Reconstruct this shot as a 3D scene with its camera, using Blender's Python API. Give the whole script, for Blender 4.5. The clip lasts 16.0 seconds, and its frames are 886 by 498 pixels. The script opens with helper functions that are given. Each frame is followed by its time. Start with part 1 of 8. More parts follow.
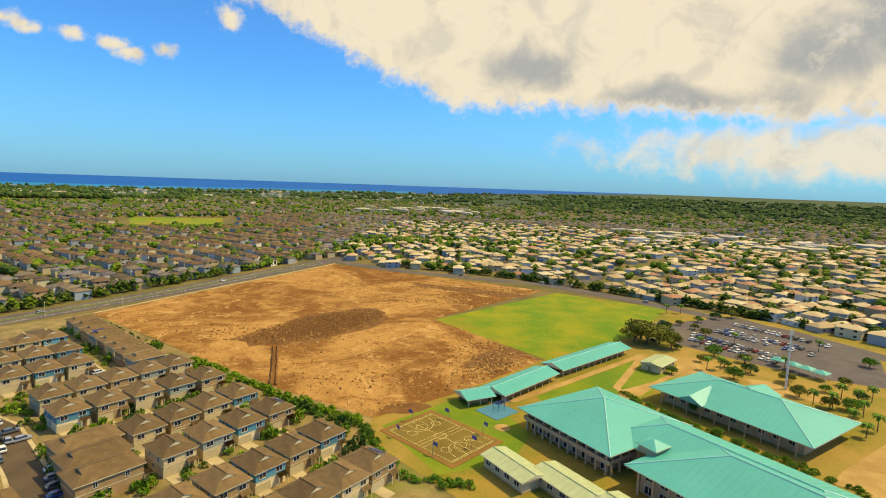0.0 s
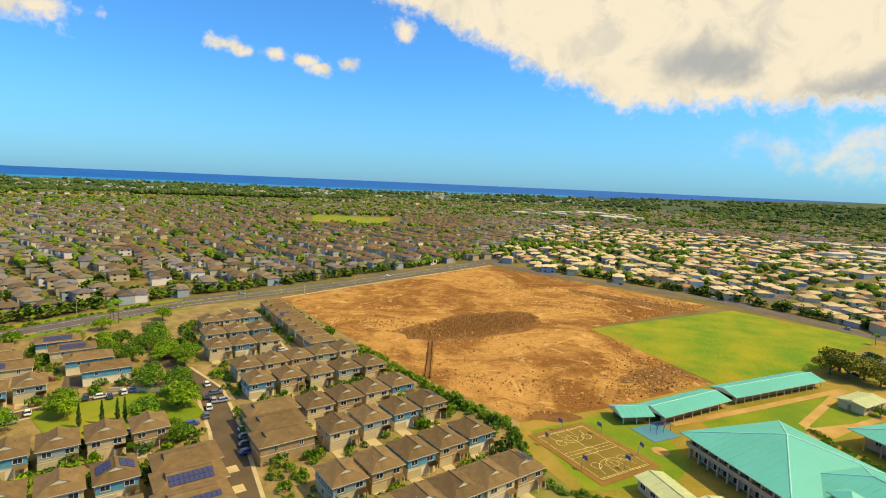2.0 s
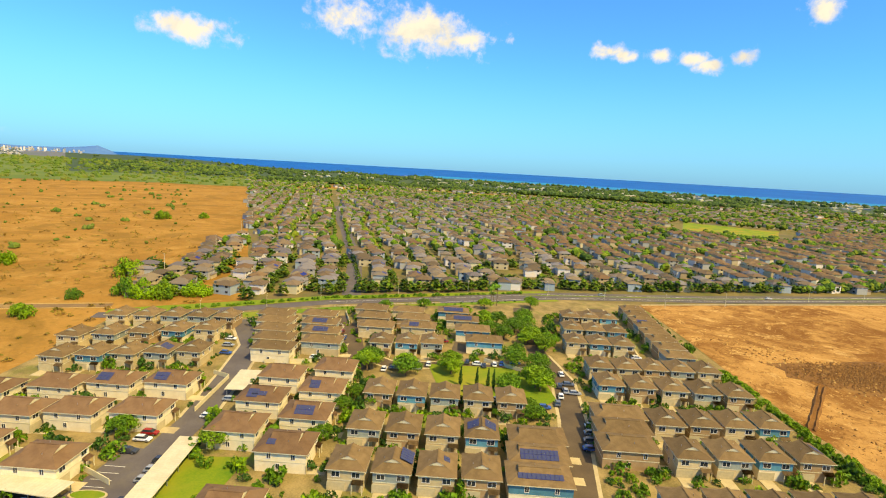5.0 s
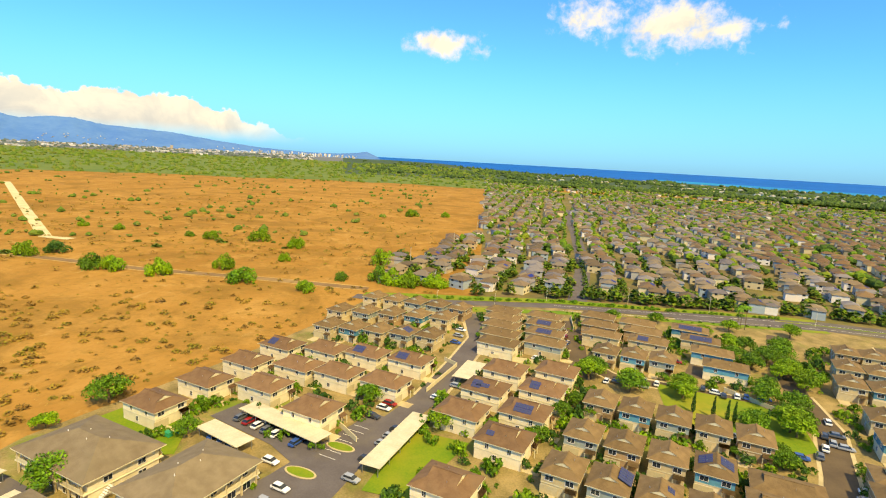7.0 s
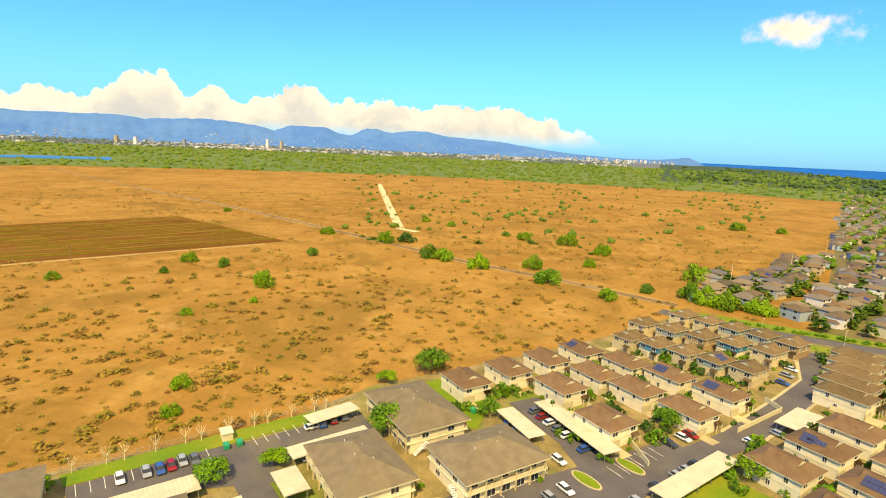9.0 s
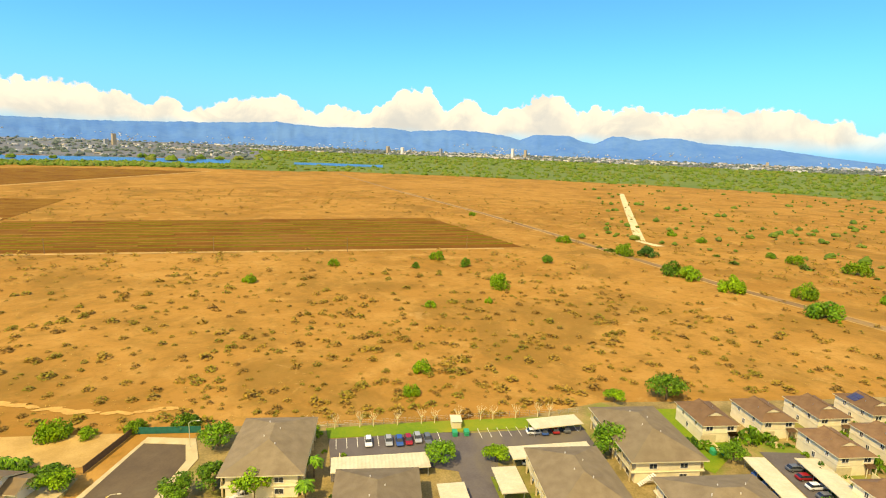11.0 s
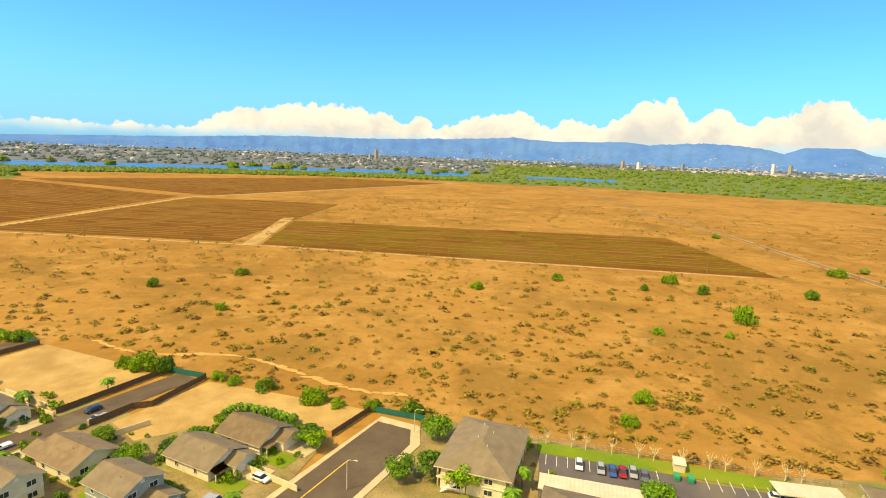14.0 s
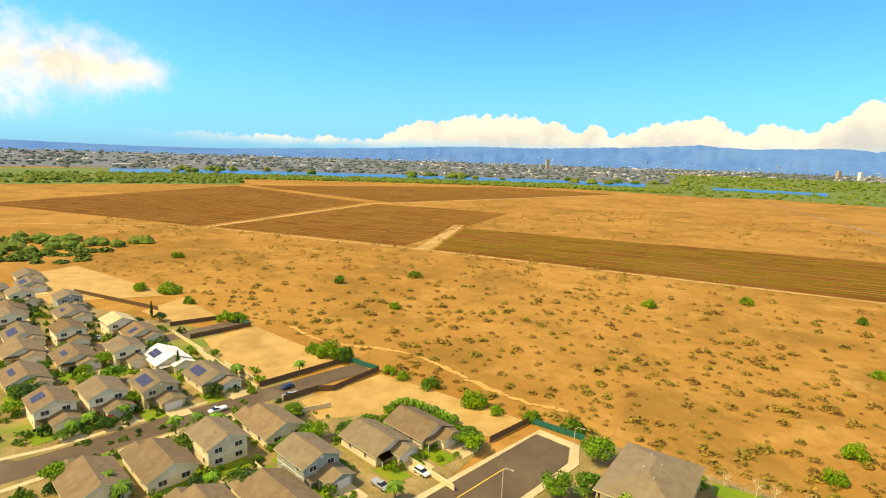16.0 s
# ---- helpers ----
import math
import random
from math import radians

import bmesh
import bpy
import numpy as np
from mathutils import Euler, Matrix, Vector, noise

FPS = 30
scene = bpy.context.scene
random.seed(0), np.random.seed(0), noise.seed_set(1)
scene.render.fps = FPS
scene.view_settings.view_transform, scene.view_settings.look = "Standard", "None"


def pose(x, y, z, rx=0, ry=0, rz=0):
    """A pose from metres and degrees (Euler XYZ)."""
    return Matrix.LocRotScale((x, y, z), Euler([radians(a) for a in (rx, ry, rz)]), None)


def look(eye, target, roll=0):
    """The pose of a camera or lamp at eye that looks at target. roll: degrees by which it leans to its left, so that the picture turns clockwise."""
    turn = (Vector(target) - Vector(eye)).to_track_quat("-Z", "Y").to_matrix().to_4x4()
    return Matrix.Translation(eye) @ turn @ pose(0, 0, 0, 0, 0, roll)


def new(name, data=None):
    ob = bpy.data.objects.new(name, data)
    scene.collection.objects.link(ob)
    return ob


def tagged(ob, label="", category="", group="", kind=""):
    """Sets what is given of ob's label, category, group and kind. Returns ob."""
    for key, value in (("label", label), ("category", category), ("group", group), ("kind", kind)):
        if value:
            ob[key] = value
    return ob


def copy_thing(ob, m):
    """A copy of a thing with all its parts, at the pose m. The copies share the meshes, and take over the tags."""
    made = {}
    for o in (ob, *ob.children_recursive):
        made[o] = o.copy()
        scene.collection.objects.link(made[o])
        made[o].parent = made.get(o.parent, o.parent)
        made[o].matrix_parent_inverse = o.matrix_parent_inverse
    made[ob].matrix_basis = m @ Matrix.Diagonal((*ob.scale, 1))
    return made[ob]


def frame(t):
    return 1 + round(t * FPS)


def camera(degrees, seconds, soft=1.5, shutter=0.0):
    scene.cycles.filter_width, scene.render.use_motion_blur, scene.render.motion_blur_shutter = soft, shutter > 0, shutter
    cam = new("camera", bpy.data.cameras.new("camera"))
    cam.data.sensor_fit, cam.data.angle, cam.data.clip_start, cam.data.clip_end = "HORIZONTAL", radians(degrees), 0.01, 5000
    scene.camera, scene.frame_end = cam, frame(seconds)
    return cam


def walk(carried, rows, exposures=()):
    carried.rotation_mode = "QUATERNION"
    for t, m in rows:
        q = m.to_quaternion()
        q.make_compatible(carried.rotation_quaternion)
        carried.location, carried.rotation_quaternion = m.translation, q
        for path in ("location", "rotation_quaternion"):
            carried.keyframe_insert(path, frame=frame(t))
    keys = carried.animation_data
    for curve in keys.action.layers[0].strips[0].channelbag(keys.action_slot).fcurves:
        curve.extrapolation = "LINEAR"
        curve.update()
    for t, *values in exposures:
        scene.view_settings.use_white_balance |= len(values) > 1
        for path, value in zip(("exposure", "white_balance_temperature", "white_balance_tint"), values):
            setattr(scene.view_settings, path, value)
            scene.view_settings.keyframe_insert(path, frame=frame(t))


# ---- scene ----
cam = camera(78.86, 16.0, soft=1.1)
PATH = [
    (0.0, 4.632, -6.742, 1.995),
    (0.5, 8.130, -6.727, 1.988),
    (1.0, 12.088, -6.809, 2.130),
    (1.5, 16.509, -6.925, 2.470),
    (2.0, 21.239, -7.047, 2.510),
    (2.5, 26.697, -7.234, 2.821),
    (3.0, 32.567, -7.452, 3.053),
    (3.5, 38.851, -7.640, 3.132),
    (4.0, 45.714, -7.924, 3.181),
    (6.5, 77.002, -9.271, 3.278),
    (7.0, 83.117, -9.488, 3.226),
    (7.5, 90.453, -9.745, 3.084),
    (8.0, 98.509, -9.999, 2.935),
    (8.5, 107.176, -10.258, 2.729),
    (9.0, 115.308, -10.450, 2.588),
    (9.5, 122.482, -10.548, 2.438),
    (10.0, 129.291, -10.607, 2.307),
    (12.5, 152.236, -10.385, 2.338),
    (13.0, 155.740, -10.253, 2.301),
    (13.5, 159.798, -10.149, 2.236),
    (14.0, 164.380, -10.031, 2.227),
    (14.5, 168.937, -9.935, 2.208),
    (15.0, 173.374, -9.812, 2.043),
    (15.5, 177.663, -9.705, 2.032),
    (16.0, 182.241, -9.646, 1.895),
]
walk(cam, [(t, pose(0, 0, 75, 90 + p, 0, yaw) @ pose(0, 0, 0, 0, 0, r)) for t, yaw, p, r in PATH],
     exposures=[(0.0, -0.27, 9200, 7), (4.0, -0.02, 9200, 7), (8.0, 0.15, 9200, 7), (16.0, 0.15, 9200, 7)])

# ---------------------------------------------------------------- light
SUN_AZ, SUN_EL = radians(76), radians(52)      # from +y towards +x
world = bpy.data.worlds.new("world")
scene.world = world
world.use_nodes = True
wt = world.node_tree
wt.nodes.clear()


def math_node(tree, op, a, b=None, c=None, clamp=False):
    n = tree.nodes.new("ShaderNodeMath")
    n.operation, n.use_clamp = op, clamp
    for i, v in enumerate((a, b, c)):
        if v is None:
            continue
        if isinstance(v, (int, float)):
            n.inputs[i].default_value = v
        else:
            tree.links.new(v, n.inputs[i])
    return n.outputs[0]


def smooth(tree, v, lo, hi):
    n = tree.nodes.new("ShaderNodeMapRange")
    n.interpolation_type = "SMOOTHSTEP"
    tree.links.new(v, n.inputs["Value"])
    n.inputs["From Min"].default_value, n.inputs["From Max"].default_value = lo, hi
    return n.outputs["Result"]


def noise_node(tree, vec, scale, detail=4.0, rough=0.55, distortion=0.0):
    n = tree.nodes.new("ShaderNodeTexNoise")
    if vec is not None:
        tree.links.new(vec, n.inputs["Vector"])
    n.inputs["Scale"].default_value, n.inputs["Detail"].default_value = scale, detail
    n.inputs["Roughness"].default_value, n.inputs["Distortion"].default_value = rough, distortion
    return n.outputs["Fac"]


def mix_node(tree, fac, a, b, blend="MIX"):
    n = tree.nodes.new("ShaderNodeMix")
    n.data_type, n.blend_type = "RGBA", blend
    for key, v in ((0, fac), (6, a), (7, b)):
        if isinstance(v, (int, float)):
            n.inputs[key].default_value = v
        elif isinstance(v, tuple):
            n.inputs[key].default_value = (*v[:3], 1)
        else:
            tree.links.new(v, n.inputs[key])
    return n.outputs[2]


def build_sky():
    t = wt
    sky = t.nodes.new("ShaderNodeTexSky")
    sky.sky_type, sky.sun_disc = "NISHITA", False
    sky.sun_elevation, sky.sun_rotation = SUN_EL, SUN_AZ
    sky.air_density, sky.dust_density, sky.ozone_density = 1.0, 0.6, 3.0
    co = t.nodes.new("ShaderNodeTexCoord").outputs["Generated"]
    sep = t.nodes.new("ShaderNodeSeparateXYZ")
    t.links.new(co, sep.inputs[0])
    x, y, z = sep.outputs
    az = math_node(t, "MULTIPLY", math_node(t, "ARCTAN2", math_node(t, "MULTIPLY", x, -1.0), y), 57.2958)
    el = math_node(t, "MULTIPLY", math_node(t, "ARCSINE", z), 57.2958)
    # azimuth measured to the left, kept continuous over the harbour side
    az = math_node(t, "ADD", az, math_node(t, "MULTIPLY", math_node(t, "LESS_THAN", az, -100.0), 360.0))
    comb = t.nodes.new("ShaderNodeCombineXYZ")
    t.links.new(az, comb.inputs[0]); t.links.new(el, comb.inputs[1])
    ae = comb.outputs[0]

    def bump2(a0, e0, wa, we, power=1.0):
        da = math_node(t, "DIVIDE", math_node(t, "SUBTRACT", az, a0), wa)
        de = math_node(t, "DIVIDE", math_node(t, "SUBTRACT", el, e0), we)
        d = math_node(t, "ADD", math_node(t, "MULTIPLY", da, da), math_node(t, "MULTIPLY", de, de))
        return math_node(t, "SUBTRACT", 1.0, math_node(t, "SQRT", d))

    big = noise_node(t, ae, 0.085, 8, 0.56, 0.2)
    fine = noise_node(t, ae, 0.32, 7, 0.6, 0.1)
    finest = noise_node(t, ae, 0.9, 6, 0.62, 0.3)
    nz = math_node(t, "ADD", math_node(t, "MULTIPLY", math_node(t, "SUBTRACT", big, 0.5), 0.9), math_node(t, "MULTIPLY", math_node(t, "SUBTRACT", fine, 0.5), 1.3))
    nz = math_node(t, "ADD", nz, math_node(t, "MULTIPLY", math_node(t, "SUBTRACT", finest, 0.5), 0.9))
    shapes = None
    for a0, e0, wa, we in CLOUDS:
        s = bump2(a0, e0, wa, we)
        shapes = s if shapes is None else math_node(t, "MAXIMUM", shapes, s)
    # the great cloud field: everything above a slanting foot
    foot = math_node(t, "ADD", 6.0, math_node(t, "MULTIPLY", math_node(t, "MAXIMUM", 0.0, math_node(t, "SUBTRACT", az, 4.0)), 0.42))
    foot = math_node(t, "SUBTRACT", foot, math_node(t, "MULTIPLY", math_node(t, "MAXIMUM", 0.0, math_node(t, "SUBTRACT", -12.0, az)), 0.09))
    field = math_node(t, "MINIMUM", 1.3, math_node(t, "DIVIDE", math_node(t, "SUBTRACT", el, foot), 3.2))
    field = math_node(t, "MINIMUM", field, math_node(t, "DIVIDE", math_node(t, "ADD", az, 90.0), 8.0))
    depth = math_node(t, "SUBTRACT", math_node(t, "MAXIMUM", shapes, field), 0.42)
    calm = math_node(t, "SUBTRACT", 1.0, math_node(t, "MULTIPLY", smooth(t, az, 195.0, 205.0), 0.6))
    dens = math_node(t, "ADD", depth, math_node(t, "MULTIPLY", nz, calm))
    cover = smooth(t, dens, -0.04, 0.55)
    # thin streaks under it
    streak = smooth(t, math_node(t, "ADD", bump2(-34, 4.0, 30, 3.4), math_node(t, "MULTIPLY", math_node(t, "SUBTRACT", fine, 0.5), 1.6)), 0.0, 0.7)
    cover = math_node(t, "MAXIMUM", cover, math_node(t, "MULTIPLY", streak, 0.9))
    # cumulus bank standing over the mountains: flat foot, heaped tops
    bn = noise_node(t, ae, 0.35, 3, 0.5)
    bf = noise_node(t, ae, 1.0, 5, 0.55)
    top = math_node(t, "ADD", math_node(t, "MULTIPLY", math_node(t, "SUBTRACT", bn, 0.5), 1.6),
                    math_node(t, "MULTIPLY", math_node(t, "SUBTRACT", bf, 0.5), 2.0))
    heap = t.nodes.new("ShaderNodeValToRGB")
    heap.color_ramp.interpolation = "EASE"
    for i, (a0, e0) in enumerate(BANK):
        e = heap.color_ramp.elements[i] if i < 2 else heap.color_ramp.elements.new((a0 - 95.0) / 120.0)
        e.position, e.color = (a0 - 95.0) / 120.0, (e0 / 10.0, e0 / 10.0, e0 / 10.0, 1)
    t.links.new(math_node(t, "DIVIDE", math_node(t, "SUBTRACT", az, 95.0), 120.0, clamp=True), heap.inputs[0])
    lim = math_node(t, "ADD", math_node(t, "MULTIPLY", heap.outputs[0], 10.0), top)
    bank = smooth(t, math_node(t, "SUBTRACT", lim, el), 0.0, 0.3)
    bank = math_node(t, "MULTIPLY", bank, smooth(t, math_node(t, "ADD", el, bn), 0.9, 2.6))
    bank = math_node(t, "MULTIPLY", bank, math_node(t, "MULTIPLY", smooth(t, az, 96.0, 106.0), smooth(t, az, 214.0, 196.0)))
    mask = math_node(t, "MAXIMUM", cover, bank)
    # thin haze low down
    haze = math_node(t, "MULTIPLY", math_node(t, "SUBTRACT", 1.0, smooth(t, el, -1.0, 11.0)), 0.55)
    shade = noise_node(t, ae, 0.12, 5, 0.55, 0.5)
    belly = math_node(t, "MAXIMUM", bump2(-5, 12, 8, 3.2), math_node(t, "MAXIMUM", bump2(-20, 8.4, 14, 3.2), bump2(-32, 13.5, 9, 6)))
    grey = smooth(t, math_node(t, "ADD", belly, math_node(t, "MULTIPLY", math_node(t, "SUBTRACT", shade, 0.5), 2.4)), 0.1, 0.75)
    grey = math_node(t, "MULTIPLY", grey, smooth(t, dens, 0.25, 0.8))
    lit = mix_node(t, math_node(t, "MULTIPLY", grey, 0.85), (1.04, 1.04, 1.02), (0.40, 0.50, 0.68))
    billow = noise_node(t, ae, 0.22, 7, 0.62, 0.8)
    lit = mix_node(t, math_node(t, "MULTIPLY", smooth(t, billow, 0.46, 0.66), 0.45), lit, (0.60, 0.68, 0.80))
    lit = mix_node(t, math_node(t, "MULTIPLY", bank, math_node(t, "MULTIPLY", smooth(t, math_node(t, "ADD", math_node(t, "SUBTRACT", lim, el), math_node(t, "MULTIPLY", fine, 2.0)), 1.6, 4.2), 0.55)), lit, (0.5, 0.6, 0.78))
    bg_sky = t.nodes.new("ShaderNodeBackground")
    tint = mix_node(t, 1.0, sky.outputs[0], SKY_TINT, "MULTIPLY")
    t.links.new(mix_node(t, haze, tint, HAZE), bg_sky.inputs[0])
    bg_sky.inputs[1].default_value = 0.14
    bg_cl = t.nodes.new("ShaderNodeBackground")
    t.links.new(lit, bg_cl.inputs[0])
    bg_cl.inputs[1].default_value = 0.92
    mx = t.nodes.new("ShaderNodeMixShader")
    t.links.new(mask, mx.inputs[0])
    t.links.new(bg_sky.outputs[0], mx.inputs[1]); t.links.new(bg_cl.outputs[0], mx.inputs[2])
    out = t.nodes.new("ShaderNodeOutputWorld")
    t.links.new(mx.outputs[0], out.inputs[0])


SKY_TINT = (0.28, 1.12, 2.2)
HAZE = (1.75, 4.0, 7.8)
# azimuth, elevation, half width, half height in degrees
CLOUDS = [(62, 13.4, 12.5, 4.0), (58, 12.8, 8, 2.8), (69, 14.2, 8, 3.5), (84.2, 11.4, 7.5, 2.5), (43.6, 12.0, 3.6, 1.5), (42.4, 11.6, 3.0, 1.2), (38.7, 11.7, 2.6, 1.3), (35.8, 11.2, 2.8, 1.2),
          (34.4, 10.6, 3.0, 1.3), (31.7, 11.4, 2.2, 1.5), (26.2, 14.7, 2.8, 2.2), (216.0, 7.0, 13, 6.0), (212.5, 6.6, 9, 3.6), (223, 6.6, 19, 8.0), (222, 12.4, 8, 2.4)]
# bearing and height of the tops of the cumulus bank
BANK = [(97, 1.0), (103.4, 2.6), (104.6, 3.8), (106.4, 3.4), (108.8, 4.5), (113.5, 4.5), (119, 4.1), (122.2, 4.8), (124.2, 4.1), (125.6, 4.8), (126.8, 4.0), (129.8, 5.8), (133.7, 4.7), (136, 3.4), (138.4, 5.2),
        (140.6, 3.9), (142.4, 5.9), (145.3, 5.7), (147.6, 4.2), (149, 3.2), (152.1, 3.9), (153.6, 3.0), (157, 4.5), (161, 4.2), (165.3, 2.6), (167.3, 4.2), (168.9, 2.8), (171, 4.1), (177, 4.4), (185.5, 3.6), (190, 1.7), (202, 1.6)]
build_sky()

sun = new("sun", bpy.data.lights.new("sun", "SUN"))
sun.data.energy, sun.data.angle, sun.data.color = 5.2, radians(0.5), (1.0, 0.88, 0.60)
sd = Vector((math.sin(SUN_AZ) * math.cos(SUN_EL), math.cos(SUN_AZ) * math.cos(SUN_EL), math.sin(SUN_EL)))
sun.matrix_world = look(sd * 400, (0, 0, 0))

# ---------------------------------------------------------------- materials
def warm(c):
    """Earthy colours a little richer; blues and whites as they are."""
    return (c[0], c[1], c[2] * 0.8) if c[0] > 1.25 * c[2] else c


def material(name, a, b, scale=1.0, rough=0.85, metal=0.0, bump=0.15, fine=8.0, vary=0.0, island=0.0, stain=None, world_space=False, spec=0.3):
    """Two colours mixed by a broad and a fine noise, with relief; vary: brightness from thing to thing."""
    a, b, stain = warm(a), warm(b), stain and warm(stain)
    m = bpy.data.materials.new(name)
    m.use_nodes = True
    t = m.node_tree
    bs = t.nodes["Principled BSDF"]
    if world_space:
        co = t.nodes.new("ShaderNodeNewGeometry").outputs["Position"]
    else:
        co = t.nodes.new("ShaderNodeTexCoord").outputs["Object"]
    n1 = noise_node(t, co, scale, 4, 0.55)
    n2 = noise_node(t, co, scale * fine, 3, 0.6)
    f = math_node(t, "ADD", math_node(t, "MULTIPLY", n1, 0.65), math_node(t, "MULTIPLY", n2, 0.35))
    col = mix_node(t, smooth(t, f, 0.32, 0.68), a, b)
    if stain:
        n3 = noise_node(t, co, scale * 0.23, 5, 0.65, 0.6)
        col = mix_node(t, smooth(t, n3, 0.5, 0.72), col, stain)
    if vary:
        rnd = t.nodes.new("ShaderNodeObjectInfo").outputs["Random"]
        k = math_node(t, "ADD", 1.0 - vary, math_node(t, "MULTIPLY", rnd, 2 * vary))
        cb = t.nodes.new("ShaderNodeCombineColor")
        for i in range(3):
            t.links.new(k, cb.inputs[i])
        col = mix_node(t, 1.0, col, cb.outputs[0], "MULTIPLY")
    if island:
        rnd = t.nodes.new("ShaderNodeNewGeometry").outputs["Random Per Island"]
        k = math_node(t, "ADD", 1.0 - island, math_node(t, "MULTIPLY", rnd, 2 * island))
        cb = t.nodes.new("ShaderNodeCombineColor")
        for i in range(3):
            t.links.new(k, cb.inputs[i])
        col = mix_node(t, 1.0, col, cb.outputs[0], "MULTIPLY")
    t.links.new(col, bs.inputs["Base Color"])
    bs.inputs["Roughness"].default_value, bs.inputs["Metallic"].default_value = rough, metal
    bs.inputs["Specular IOR Level"].default_value = spec
    if bump:
        bp = t.nodes.new("ShaderNodeBump")
        bp.inputs["Strength"].default_value = bump
        bp.inputs["Distance"].default_value = 0.05
        t.links.new(n2, bp.inputs["Height"])
        t.links.new(bp.outputs[0], bs.inputs["Normal"])
    return m


def palette(name, cols, rough=0.85, spread=0.12, bump=0.0, scale=1.0):
    """Each loose piece of the mesh takes one of the colours."""
    m = bpy.data.materials.new(name)
    m.use_nodes = True
    t = m.node_tree
    bs = t.nodes["Principled BSDF"]
    geo = t.nodes.new("ShaderNodeNewGeometry")
    ramp = t.nodes.new("ShaderNodeValToRGB")
    ramp.color_ramp.interpolation = "CONSTANT"
    for i, c in enumerate(map(warm, cols)):
        e = ramp.color_ramp.elements[i] if i < 2 else ramp.color_ramp.elements.new(i / len(cols))
        e.position, e.color = i / len(cols), (*c, 1)
    t.links.new(geo.outputs["Random Per Island"], ramp.inputs[0])
    n = noise_node(t, geo.outputs["Position"], scale, 4, 0.6)
    k = math_node(t, "ADD", 1 - spread, math_node(t, "MULTIPLY", n, 2 * spread))
    cb = t.nodes.new("ShaderNodeCombineColor")
    for i in range(3):
        t.links.new(k, cb.inputs[i])
    t.links.new(mix_node(t, 1.0, ramp.outputs[0], cb.outputs[0], "MULTIPLY"), bs.inputs["Base Color"])
    bs.inputs["Roughness"].default_value = rough
    bs.inputs["Specular IOR Level"].default_value = 0.25
    return m


def plain(name, c, rough=0.5, metal=0.0, spec=0.5):
    return material(name, tuple(v * 0.92 for v in c), tuple(min(1, v * 1.06) for v in c), 1.5, rough, metal, 0.0, spec=spec)


